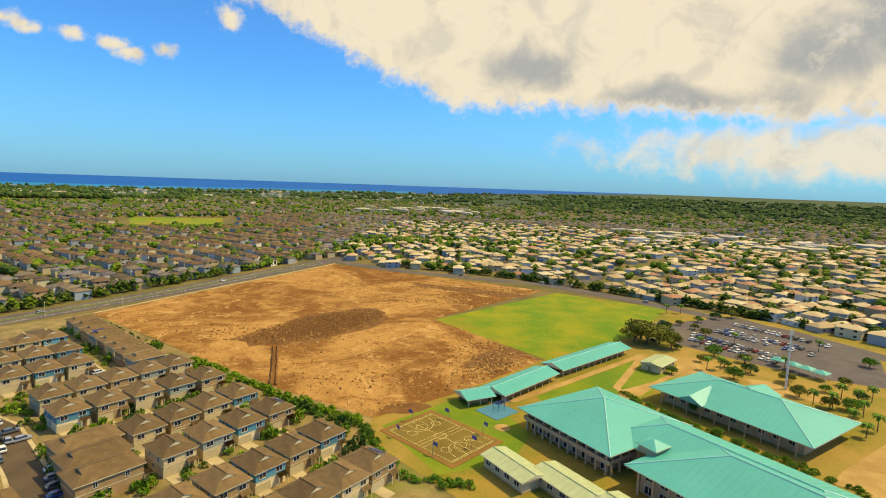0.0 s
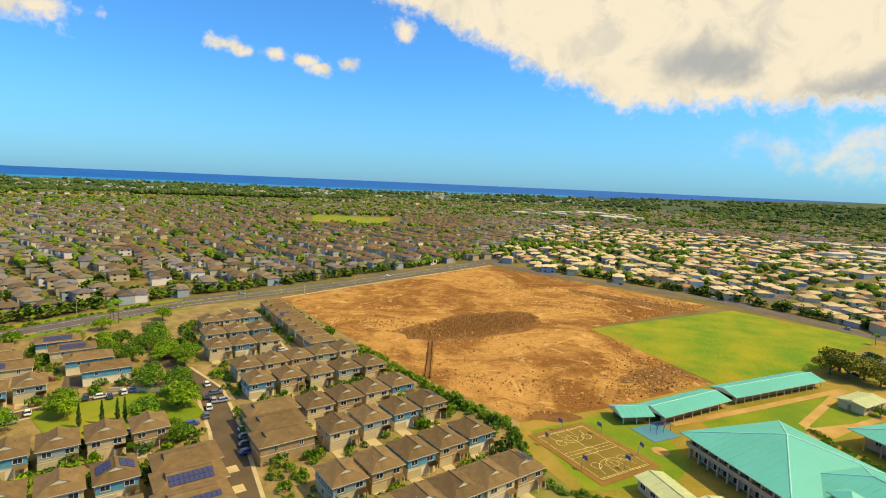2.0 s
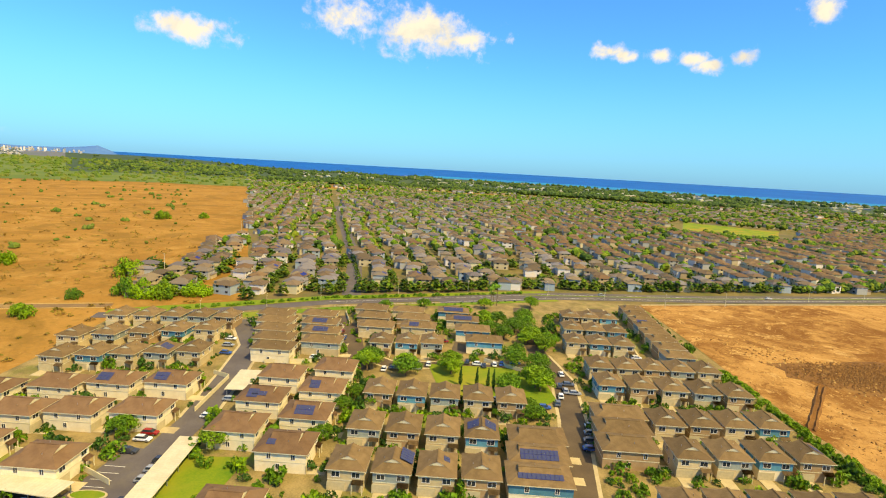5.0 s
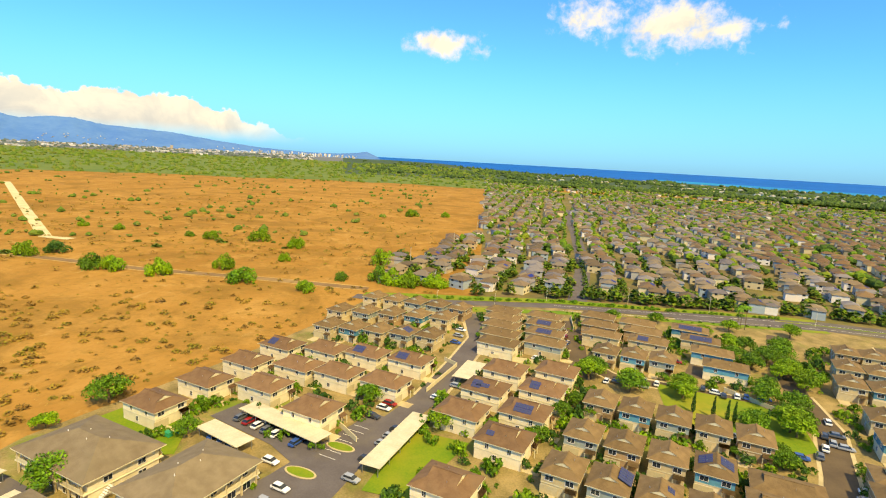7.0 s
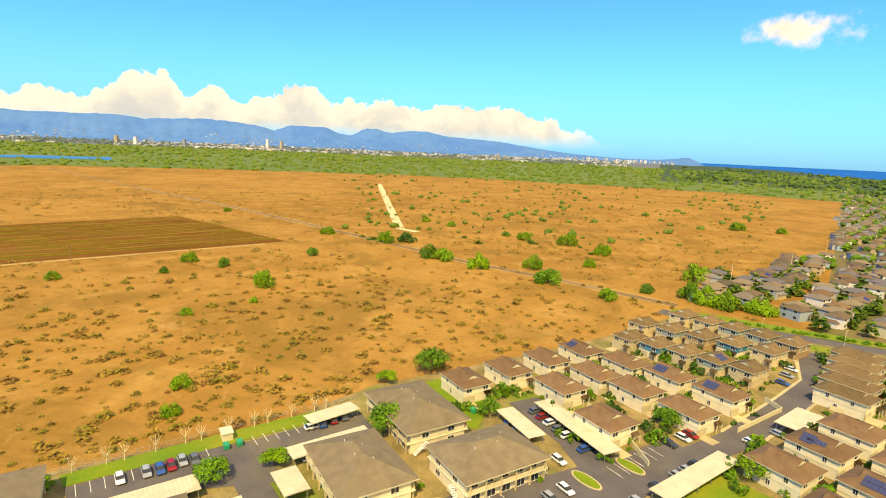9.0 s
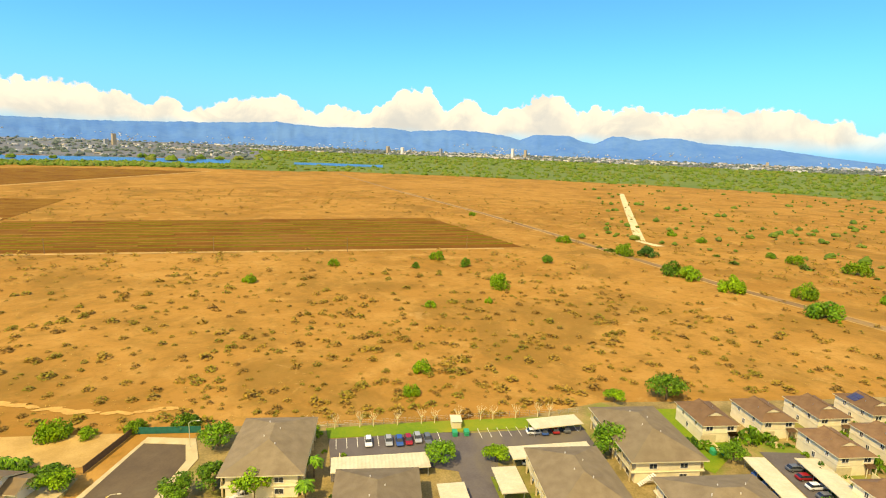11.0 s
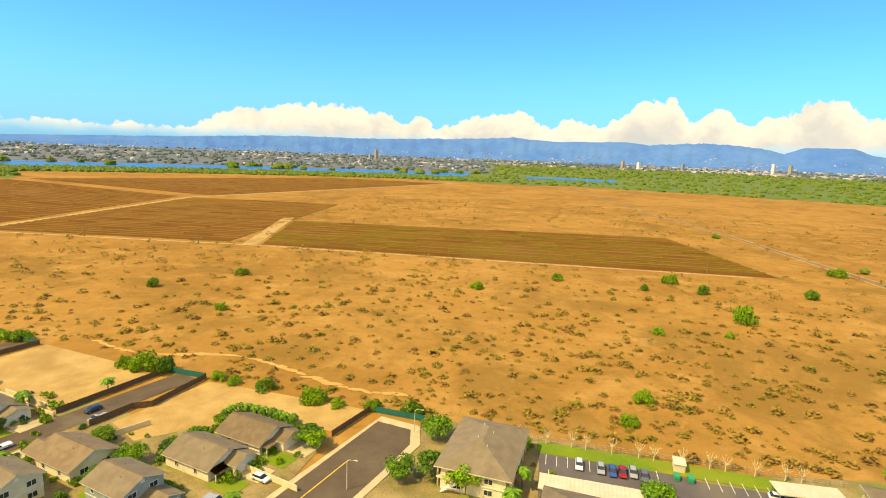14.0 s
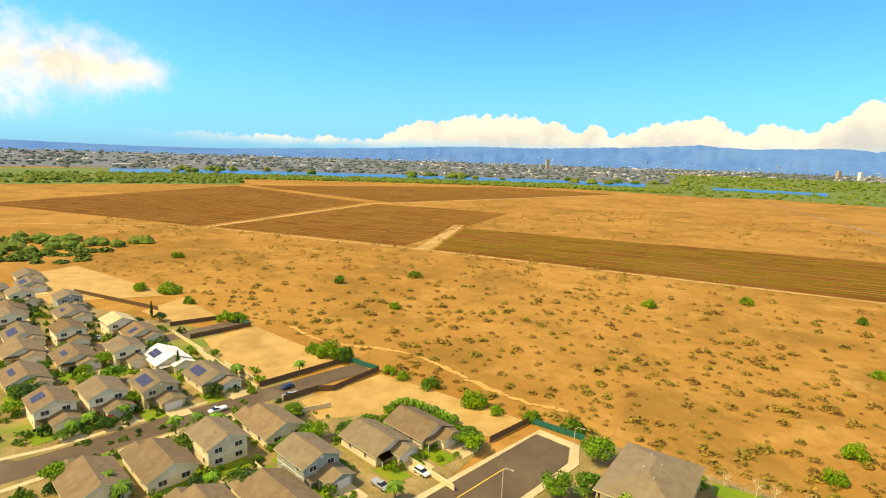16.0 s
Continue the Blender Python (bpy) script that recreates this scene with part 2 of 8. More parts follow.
M = {
    "roof": material("roof_shingle", (0.125, 0.078, 0.040), (0.20, 0.130, 0.072), 0.5, 0.9, 0, 0.5, 14, vary=0.18, stain=(0.155, 0.095, 0.052)),
    "roof_brown": material("roof_brown_shingle", (0.135, 0.074, 0.044), (0.20, 0.115, 0.070), 0.5, 0.9, 0, 0.5, 14, vary=0.14, stain=(0.16, 0.10, 0.066)),
    "roof_grey": material("roof_grey_shingle", (0.155, 0.115, 0.082), (0.215, 0.165, 0.122), 0.4, 0.9, 0, 0.5, 14, vary=0.12, stain=(0.18, 0.14, 0.10)),
    "roof_taupe": material("taupe_shingle", (0.16, 0.108, 0.070), (0.23, 0.162, 0.108), 0.5, 0.9, 0, 0.5, 14, vary=0.14, stain=(0.19, 0.14, 0.096)),
    "pale_roof": material("pale_tan_shingle", (0.42, 0.34, 0.24), (0.52, 0.43, 0.31), 0.4, 0.9, 0, 0.4, 14),
    "ridge": material("ridge_cap", (0.27, 0.20, 0.13), (0.33, 0.25, 0.16), 1, 0.9),
    "beige": material("beige_siding", (0.52, 0.40, 0.26), (0.62, 0.50, 0.35), 0.6, 0.85, vary=0.15, stain=(0.44, 0.35, 0.25)),
    "cream": material("cream_stucco", (0.72, 0.61, 0.49), (0.82, 0.72, 0.60), 0.6, 0.85, vary=0.08, stain=(0.64, 0.55, 0.45)),
    "teal": material("teal_siding", (0.06, 0.22, 0.29), (0.09, 0.29, 0.37), 0.6, 0.8, vary=0.25),
    "sage": material("sage_siding", (0.24, 0.28, 0.24), (0.32, 0.36, 0.31), 0.6, 0.8, vary=0.1),
    "tan": material("tan_siding", (0.34, 0.215, 0.125), (0.43, 0.285, 0.175), 0.6, 0.85, vary=0.1),
    "white": material("white_paint", (0.66, 0.62, 0.54), (0.78, 0.75, 0.68), 0.8, 0.6),
    "trim": material("trim_paint", (0.6, 0.53, 0.42), (0.7, 0.63, 0.51), 0.8, 0.6),
    "glass": plain("window_glass", (0.025, 0.032, 0.04), 0.12, 0.0, 0.8),
    "panel": material("solar_cell", (0.010, 0.022, 0.20), (0.016, 0.034, 0.30), 2, 0.5, 0, 0, spec=0.03),
    "panel_frame": plain("panel_frame", (0.05, 0.06, 0.12), 0.6, 0.0, 0.1),
    "garage": material("garage_door", (0.45, 0.38, 0.28), (0.54, 0.46, 0.34), 2, 0.7),
    "asphalt": material("asphalt", (0.092, 0.078, 0.074), (0.13, 0.112, 0.104), 0.12, 0.92, 0, 0.2, 20, stain=(0.155, 0.128, 0.108), world_space=True),
    "drive": material("street_brown", (0.085, 0.06, 0.045), (0.125, 0.088, 0.062), 0.15, 0.92, 0, 0.2, 20, stain=(0.15, 0.115, 0.085), world_space=True),
    "concrete": material("concrete", (0.42, 0.33, 0.22), (0.55, 0.45, 0.31), 0.3, 0.9, 0, 0.1, 12, stain=(0.36, 0.28, 0.19), world_space=True),
    "line": plain("road_paint", (0.75, 0.72, 0.62), 0.8),
    "yellow_line": plain("yellow_paint", (0.75, 0.48, 0.06), 0.8),
    "lawn": material("lawn", (0.085, 0.18, 0.01), (0.19, 0.24, 0.014), 0.07, 0.95, 0, 0.4, 25, stain=(0.26, 0.24, 0.03), world_space=True),
    "field": material("sports_field", (0.075, 0.20, 0.006), (0.27, 0.265, 0.012), 0.05, 0.95, 0, 0.3, 14, stain=(0.40, 0.19, 0.03), world_space=True),
    "dry_yard": material("yard_soil", (0.15, 0.115, 0.045), (0.35, 0.25, 0.125), 0.14, 0.95, 0, 0.3, 14, stain=(0.12, 0.19, 0.014), world_space=True),
    "pale": material("pale_gravel", (0.36, 0.22, 0.08), (0.50, 0.325, 0.14), 0.13, 0.95, 0, 0.3, 18, stain=(0.32, 0.19, 0.066), world_space=True),
    "teal_roof": material("teal_metal_roof", (0.05, 0.40, 0.33), (0.062, 0.45, 0.38), 0.08, 0.42, 0.0, 0.04, 10, stain=(0.09, 0.5, 0.43), spec=0.5),
    "teal_ridge": plain("teal_ridge_cap", (0.3, 0.66, 0.58), 0.45),
    "pink": material("pink_stucco", (0.46, 0.32, 0.24), (0.56, 0.40, 0.30), 0.5, 0.85),
    "mint": material("pale_green_roof", (0.36, 0.42, 0.27), (0.46, 0.52, 0.35), 0.4, 0.6),
    "carport": material("carport_roof", (0.50, 0.43, 0.35), (0.62, 0.54, 0.46), 0.3, 0.55, 0, 0.1, 8, stain=(0.44, 0.36, 0.28)),
    "dry_lawn": material("dry_lawn", (0.16, 0.165, 0.015), (0.34, 0.215, 0.05), 0.06, 0.95, 0, 0.3, 18, stain=(0.42, 0.26, 0.09), world_space=True),
    "court": material("court_paint", (0.15, 0.10, 0.02), (0.215, 0.145, 0.03), 0.08, 0.85, 0, 0.1, 16, stain=(0.13, 0.12, 0.03), world_space=True),
    "court_edge": material("court_border", (0.20, 0.095, 0.025), (0.27, 0.135, 0.038), 0.1, 0.85, 0, 0.1, 16, world_space=True),
    "blue_mat": plain("blue_rubber", (0.05, 0.22, 0.30), 0.9),
    "metal": plain("galvanised_steel", (0.45, 0.46, 0.47), 0.4, 0.8),
    "pole": plain("pale_concrete_pole", (0.55, 0.5, 0.42), 0.8),
    "wood_pole": material("weathered_pole", (0.16, 0.11, 0.07), (0.25, 0.18, 0.12), 3, 0.9),
    "bark": material("bark", (0.12, 0.085, 0.055), (0.22, 0.16, 0.11), 3, 0.95, 0, 0.6),
    "tyre": plain("tyre_rubber", (0.02, 0.02, 0.02), 0.85),
    "rim": plain("wheel_rim", (0.5, 0.5, 0.5), 0.35, 0.9),
    "car_glass": plain("car_glass", (0.02, 0.025, 0.03), 0.08, 0.0, 0.8),
    "lamp_red": plain("tail_lamp", (0.4, 0.02, 0.02), 0.3),
    "lamp_white": plain("head_lamp", (0.8, 0.8, 0.78), 0.15),
    "fence_green": material("green_screen", (0.01, 0.10, 0.075), (0.015, 0.15, 0.11), 1, 0.8),
    "fence_brown": material("brown_fence", (0.09, 0.055, 0.035), (0.14, 0.09, 0.055), 1, 0.9),
    "wall_cream": material("boundary_wall", (0.58, 0.49, 0.35), (0.7, 0.6, 0.45), 0.4, 0.9, stain=(0.45, 0.36, 0.25)),
    "bin_green": plain("green_dumpster", (0.01, 0.30, 0.13), 0.5),
    "leaf": material("leaf_green", (0.055, 0.145, 0.007), (0.125, 0.24, 0.010), 0.9, 0.7, 0, 0, 4, vary=0.25, island=0.4),
    "leaf_dark": material("leaf_dark", (0.022, 0.075, 0.01), (0.05, 0.12, 0.012), 0.9, 0.7, 0, 0, 4, vary=0.25, island=0.4),
    "leaf_olive": material("leaf_olive", (0.11, 0.13, 0.012), (0.2, 0.19, 0.02), 0.9, 0.75, 0, 0, 4, vary=0.2, island=0.4),
    "leaf_bright": material("leaf_bright", (0.10, 0.21, 0.007), (0.19, 0.31, 0.011), 0.9, 0.75, 0, 0, 4, vary=0.2, island=0.35),
    "leaf_dry": material("leaf_dry", (0.20, 0.125, 0.035), (0.32, 0.20, 0.06), 0.9, 0.9, 0, 0, 4, vary=0.2, island=0.35),
}
for i, c in enumerate([(0.75, 0.75, 0.73), (0.04, 0.045, 0.05), (0.32, 0.34, 0.36), (0.03, 0.09, 0.3), (0.3, 0.015, 0.02), (0.12, 0.13, 0.14)]):
    M["paint%d" % i] = plain("car_paint", c, 0.22, 0.0, 0.7)


# ---------------------------------------------------------------- mesh helpers
def mesh_of(name, bm, *mats):
    me = bpy.data.meshes.new(name)
    bm.to_mesh(me)
    bm.free()
    for m in mats:
        me.materials.append(m)
    return me


def part(name, me, mat, parent, label="", m=None):
    """Links a bmesh or a shared mesh as one part of parent."""
    if isinstance(me, bmesh.types.BMesh):
        me = mesh_of(name, me, mat)
    ob = new(name, me)
    ob.parent = parent
    if m is not None:
        ob.matrix_basis = m
    if label:
        ob["label"] = label
    return ob


def empty(name, m, label, category, group="", kind=""):
    ob = new(name)
    ob.matrix_basis = m
    return tagged(ob, label, category, group, kind)


def box(bm, cx, cy, cz, sx, sy, sz, rot=0.0, bevel=0.0):
    r = bmesh.ops.create_cube(bm, size=1.0, matrix=pose(cx, cy, cz, 0, 0, rot) @ Matrix.Diagonal((sx, sy, sz, 1)))
    if bevel:
        es = list({e for v in r["verts"] for e in v.link_edges})
        bmesh.ops.bevel(bm, geom=es, offset=bevel, segments=1, affect="EDGES")
    return r["verts"]


def boxm(*a, **k):
    bm = bmesh.new()
    box(bm, *a, **k)
    return bm


def tube(bm, p0, p1, r0, r1, n=7):
    p0, p1 = Vector(p0), Vector(p1)
    d = p1 - p0
    q = d.to_track_quat("Z", "Y").to_matrix().to_4x4()
    bmesh.ops.create_cone(bm, cap_ends=True, segments=n, radius1=r0, radius2=r1, depth=d.length,
                          matrix=Matrix.Translation((p0 + p1) / 2) @ q)


def poly(bm, pts, mi=0):
    f = bm.faces.new([bm.verts.new(p) for p in pts])
    f.material_index = mi
    return f


def rise(x, y):
    """The land lifts a little towards the far rim, as far as the eye can tell it."""
    r = math.hypot(x, y)
    return 58.0 * (max(0.0, r - 1500.0) / 3400.0) ** 2


def grid(az, r):
    a = radians(az)
    return (-math.sin(a) * r, math.cos(a) * r)


def patch(name, pts, z, mat, label, category="ground", kind="structure", depth=0.0):
    bm = bmesh.new()
    f = poly(bm, [(x, y, z) for x, y in pts])
    if f.normal.z < 0:
        bmesh.ops.reverse_faces(bm, faces=[f])
    bm.normal_update()
    if f.normal.z < 0:
        f.normal_flip()
    if depth:
        r = bmesh.ops.extrude_face_region(bm, geom=[f])
        for v in r["geom"]:
            if isinstance(v, bmesh.types.BMVert):
                v.co.z -= depth
        bmesh.ops.recalc_face_normals(bm, faces=bm.faces)
    ob = new(name, mesh_of(name, bm, mat))
    return tagged(ob, label, category, "", kind)


def shore(az):
    """How far off the coast lies at a bearing."""
    return float(np.interp(az, [-16, -8, 4, 20, 33, 50, 72, 80, 84, 93], [4880, 4300, 3500, 3150, 3000, 3150, 3350, 3700, 4250, 4500]))


def sector(name, a0, a1, r0, r1, z, mat, label, category="ground", wob=0.0, seed=0, coast=0.0):
    """A piece of land between two bearings and two distances, with uneven rims; coast: the inner rim keeps to the shore, that far out."""
    na, nr = max(2, int((a1 - a0) / 1.5)), max(2, int((r1 - r0) / 120))
    vs, fs = [], []
    for i in range(na + 1):
        a = a0 + (a1 - a0) * i / na
        w0 = noise.noise((a * 0.13, seed, 0)) + 0.6 * noise.noise((a * 0.5, seed, 4))
        w1 = noise.noise((a * 0.13, seed, 9)) + 0.6 * noise.noise((a * 0.5, seed, 14))
        for j in range(nr + 1):
            k = j / nr
            inner = min(4900, shore(a) - 20) if coast else r0
            outer = min(4930, inner + coast) if coast else min(4930, r1 * (1 + wob * w1))
            r = (inner * (1 + wob * w0)) * (1 - k) + outer * k
            x, y = grid(a, r)
            vs.append((x, y, z + rise(x, y)))
    for i in range(na):
        for j in range(nr):
            p = i * (nr + 1) + j
            fs.append((p, p + 1, p + nr + 2, p + nr + 1))
    me = bpy.data.meshes.new(name)
    me.from_pydata(vs, [], fs)
    me.materials.append(mat)
    me.update()
    ob = new(name, me)
    if me.polygons[0].normal.z < 0:
        me.flip_normals()
    return tagged(ob, label, category, "", "structure")


def strip(name, pts, width, z, mat, label, category="road", dashes=None):
    """A road or track along a few bends."""
    bm = bmesh.new()
    P = [Vector((x, y)) for x, y in pts]
    L, Rr = [], []
    for i, p in enumerate(P):
        a = P[max(0, i - 1)]
        b = P[min(len(P) - 1, i + 1)]
        n = (b - a).normalized()
        s = Vector((-n.y, n.x)) * width / 2
        L.append(bm.verts.new((*(p + s), z))); Rr.append(bm.verts.new((*(p - s), z)))
    for i in range(len(P) - 1):
        bm.faces.new((Rr[i], Rr[i + 1], L[i + 1], L[i]))
    return tagged(new(name, mesh_of(name, bm, mat)), label, category, "", "structure")

# ---------------------------------------------------------------- the land
def land_material():
    """Dry grassland: straw, bare earth and dark burnt stretches."""
    m = bpy.data.materials.new("dry_grassland")
    m.use_nodes = True
    t = m.node_tree
    bs = t.nodes["Principled BSDF"]
    co = t.nodes.new("ShaderNodeNewGeometry").outputs["Position"]
    a = noise_node(t, co, 0.006, 5, 0.6, 0.4)
    b = noise_node(t, co, 0.045, 5, 0.65, 0.3)
    c = noise_node(t, co, 0.35, 5, 0.7)
    col = mix_node(t, smooth(t, a, 0.35, 0.65), (0.375, 0.196, 0.050), (0.29, 0.145, 0.034))
    col = mix_node(t, smooth(t, b, 0.45, 0.7), col, (0.42, 0.232, 0.066))
    e = noise_node(t, co, 0.017, 6, 0.7, 0.6)
    col = mix_node(t, math_node(t, "MULTIPLY", smooth(t, e, 0.46, 0.64), 0.7), col, (0.205, 0.115, 0.028))
    f = noise_node(t, co, 0.16, 6, 0.75, 0.2)
    col = mix_node(t, math_node(t, "MULTIPLY", smooth(t, f, 0.48, 0.66), 0.45), col, (0.20, 0.125, 0.028))
    col = mix_node(t, math_node(t, "MULTIPLY", smooth(t, c, 0.5, 0.72), 0.4), col, (0.19, 0.11, 0.028))
    g = noise_node(t, co, 0.05, 7, 0.75, 1.0)
    col = mix_node(t, math_node(t, "MULTIPLY", smooth(t, g, 0.60, 0.70), 0.5), col, (0.45, 0.28, 0.10))
    t.links.new(col, bs.inputs["Base Color"])
    bs.inputs["Roughness"].default_value = 0.95
    bs.inputs["Specular IOR Level"].default_value = 0.02
    bp = t.nodes.new("ShaderNodeBump")
    bp.inputs["Strength"].default_value, bp.inputs["Distance"].default_value = 0.6, 0.4
    t.links.new(c, bp.inputs["Height"])
    t.links.new(bp.outputs[0], bs.inputs["Normal"])
    return m


def dirt_material():
    """Graded bare lot: pale ochre scraped ground, dark clods."""
    m = bpy.data.materials.new("graded_earth")
    m.use_nodes = True
    t = m.node_tree
    bs = t.nodes["Principled BSDF"]
    co = t.nodes.new("ShaderNodeNewGeometry").outputs["Position"]
    a = noise_node(t, co, 0.016, 7, 0.7, 1.2)
    b = noise_node(t, co, 0.1, 7, 0.75, 0.9)
    c = noise_node(t, co, 0.8, 4, 0.7)
    col = mix_node(t, smooth(t, a, 0.40, 0.60), (0.20, 0.088, 0.027), (0.45, 0.245, 0.08))
    col = mix_node(t, smooth(t, b, 0.50, 0.68), col, (0.19, 0.082, 0.025))
    col = mix_node(t, math_node(t, "MULTIPLY", smooth(t, c, 0.52, 0.75), 0.5), col, (0.56, 0.33, 0.115))
    d = noise_node(t, co, 0.035, 8, 0.75, 3.0)
    col = mix_node(t, math_node(t, "MULTIPLY", smooth(t, d, 0.54, 0.62), 0.75), col, (0.56, 0.34, 0.125))
    e = noise_node(t, co, 0.3, 6, 0.8, 1.5)
    col = mix_node(t, math_node(t, "MULTIPLY", smooth(t, e, 0.54, 0.64), 0.65), col, (0.15, 0.064, 0.02))
    t.links.new(col, bs.inputs["Base Color"])
    bs.inputs["Roughness"].default_value = 0.97
    bs.inputs["Specular IOR Level"].default_value = 0.02
    bp = t.nodes.new("ShaderNodeBump")
    bp.inputs["Strength"].default_value, bp.inputs["Distance"].default_value = 0.8, 0.5
    t.links.new(b, bp.inputs["Height"])
    t.links.new(bp.outputs[0], bs.inputs["Normal"])
    return m


M["land"], M["dirt"] = land_material(), dirt_material()
M["sea"] = material("sea", (0.001, 0.092, 0.36), (0.002, 0.115, 0.42), 0.004, 0.6, 0, 0, 8, world_space=True, spec=0.03)
M["shallow"] = material("shallow_sea", (0.004, 0.17, 0.40), (0.008, 0.25, 0.46), 0.004, 0.6, 0, 0, 8, world_space=True, spec=0.03)
M["harbour"] = material("harbour_water", (0.02, 0.10, 0.22), (0.03, 0.13, 0.26), 0.01, 0.3, 0, 0, 8, world_space=True, spec=0.4)
M["scrub"] = material("green_scrub", (0.085, 0.14, 0.018), (0.14, 0.175, 0.03), 0.008, 0.95, 0, 0.3, 9, stain=(0.11, 0.15, 0.03), world_space=True)
M["woods"] = material("dark_woods", (0.030, 0.058, 0.024), (0.055, 0.088, 0.03), 0.012, 0.95, 0, 0.5, 9, world_space=True)
M["town"] = material("town_ground", (0.09, 0.10, 0.02), (0.22, 0.15, 0.065), 0.03, 0.95, 0, 0.2, 9, stain=(0.09, 0.075, 0.06), world_space=True)
# aerial haze put into the soil colour: greyer and bluer than nearby ground
M["suburb"] = material("hazed_suburb_ground", (0.10, 0.125, 0.13), (0.155, 0.145, 0.155), 0.006, 0.95, 0, 0.2, 9, stain=(0.11, 0.145, 0.10), world_space=True)
M["tilled"] = material("tilled_soil", (0.125, 0.054, 0.014), (0.18, 0.078, 0.020), 0.03, 0.97, 0, 0.4, 12, stain=(0.185, 0.095, 0.03), world_space=True, spec=0.02)
M["ridge_soil"] = material("furrow_soil", (0.16, 0.086, 0.028), (0.21, 0.12, 0.042), 0.05, 0.97, world_space=True, spec=0.02)
M["worn"] = material("worn_road", (0.17, 0.105, 0.058), (0.25, 0.155, 0.082), 0.08, 0.95, 0, 0.3, 12, stain=(0.34, 0.22, 0.10), world_space=True)
M["chalk"] = material("chalky_track", (0.52, 0.41, 0.26), (0.66, 0.54, 0.37), 0.08, 0.95, 0, 0.3, 12, world_space=True)
M["crop"] = material("crop_row", (0.10, 0.085, 0.014), (0.16, 0.12, 0.02), 0.2, 0.95, 0, 0.3, 6, world_space=True, spec=0.02)
# the blue is distance haze, given to the slopes as base colour
M["mountain"] = material("haze_blue_mountain", (0.062, 0.17, 0.42), (0.095, 0.215, 0.44), 0.004, 1.0, 0, 0, 6, world_space=True, spec=0.0)


def build_ground():
    vs, fs = [(0, 0, 0)], []
    rings = [20, 120, 300, 600, 1000, 1500, 1800, 2100, 2500, 2900, 3300, 3700, 4100, 4500, 4940]
    n = 96
    for r in rings:
        for i in range(n):
            x, y = grid(i * 360 / n, r)
            vs.append((x, y, rise(x, y)))
    for i in range(n):
        fs.append((0, 1 + i, 1 + (i + 1) % n))
        for j in range(len(rings) - 1):
            p, q = 1 + j * n, 1 + (j + 1) * n
            fs.append((p + i, q + i, q + (i + 1) % n, p + (i + 1) % n))
    me = bpy.data.meshes.new("ground")
    me.from_pydata(vs, [], fs)
    me.materials.append(M["land"])
    me.update()
    tagged(new("ground", me), "dry straw-coloured grassland reaching to the far horizon", "ground", "", "structure")


build_ground()
# far land, from the rim inwards
sector("water_sea", -16, 93, 2660, 4935, 0.6, M["sea"], "deep blue ocean along the horizon", "sea", 0.0, 0, 2200.0)
sector("water_shallows", 8, 62, 2640, 3000, 0.9, M["shallow"], "turquoise shallow water along the shore", "sea", 0.012, 3, 330.0)
sector("woods_belt", -75, 94, 2050, 4935, 0.4, M["woods"], "dark green belt of coastal woods", "woods", 0.03, 5)
sector("town_ground", -75, 79, 100, 2250, 0.03, M["town"], "mixed yards, streets and soil of the housing estates", "ground", 0.01, 7)
sector("scrub_plain", 76, 166, 1500, 3550, 0.3, M["scrub"], "green scrub plain beyond the grassland", "scrub", 0.04, 8)
sector("scrub_shore", 160, 250, 1560, 2150, 0.3, M["scrub"], "green scrub along the harbour shore", "scrub", 0.04, 9)
sector("scrub_corner", 203, 250, 1290, 1800, 0.26, M["scrub"], "green scrub beyond the tilled fields", "scrub", 0.03, 15)
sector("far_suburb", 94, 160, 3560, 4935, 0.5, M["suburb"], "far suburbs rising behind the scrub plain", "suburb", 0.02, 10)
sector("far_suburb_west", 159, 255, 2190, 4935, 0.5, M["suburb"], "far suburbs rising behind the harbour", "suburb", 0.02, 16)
sector("water_harbour", 162, 214, 1765, 2150, 0.8, M["harbour"], "blue harbour water with green shores", "harbour", 0.03, 11)
sector("water_inlet", 147, 156, 1900, 2080, 0.8, M["harbour"], "narrow blue inlet of the harbour", "harbour", 0.03, 12)
sector("golf_green", 27, 35, 910, 1090, 0.1, M["field"], "bright green open park among the houses", "park", 0.03, 13)
for k, (a0, a1, r0, r1) in enumerate([(36, 52, 1750, 1850), (52, 62, 1600, 1720), (20, 34, 1650, 1720), (-2, 8, 1950, 2050), (66, 74, 1500, 1560)]):
    sector("golf_fairway", a0, a1, r0, r1, 0.14, M["field"], "light green golf fairway between trees", "park", 0.02, 20 + k)

# the compound of town houses and its surroundings
patch("yard_compound", [(-38, -139), (-106, -96), (-137, -87), (-196, -48), (-236, -25), (-292, 2), (-270, 90), (-238, 225),
                        (-209, 268), (-150, 228), (-121, 211), (-71, 181), (-34, 163), (30, 100), (90, -20), (60, -80)],
      0.06, M["dry_yard"], "soil, gravel and thin lawn between the town houses")
patch("dirt_lot", [(-209, 266), (-138, 477), (43, 398), (-27, 296), (27, 233), (-10, 187), (-34, 163), (-71, 181), (-121, 211), (-150, 230)],
      0.09, M["dirt"], "bare graded ochre earth of an empty lot")
patch("sports_field", [(-27, 294), (52, 391), (119, 355), (76, 278), (29, 233)], 0.12, M["field"], "mown yellow-green school sports field")
patch("school_ground", [(27, 233), (76, 278), (119, 355), (160, 345), (230, 270), (190, 150), (110, 60), (30, 90), (-34, 150), (-34, 163), (-10, 187)],
      0.10, M["dry_lawn"], "worn green lawn and bare earth round the school")
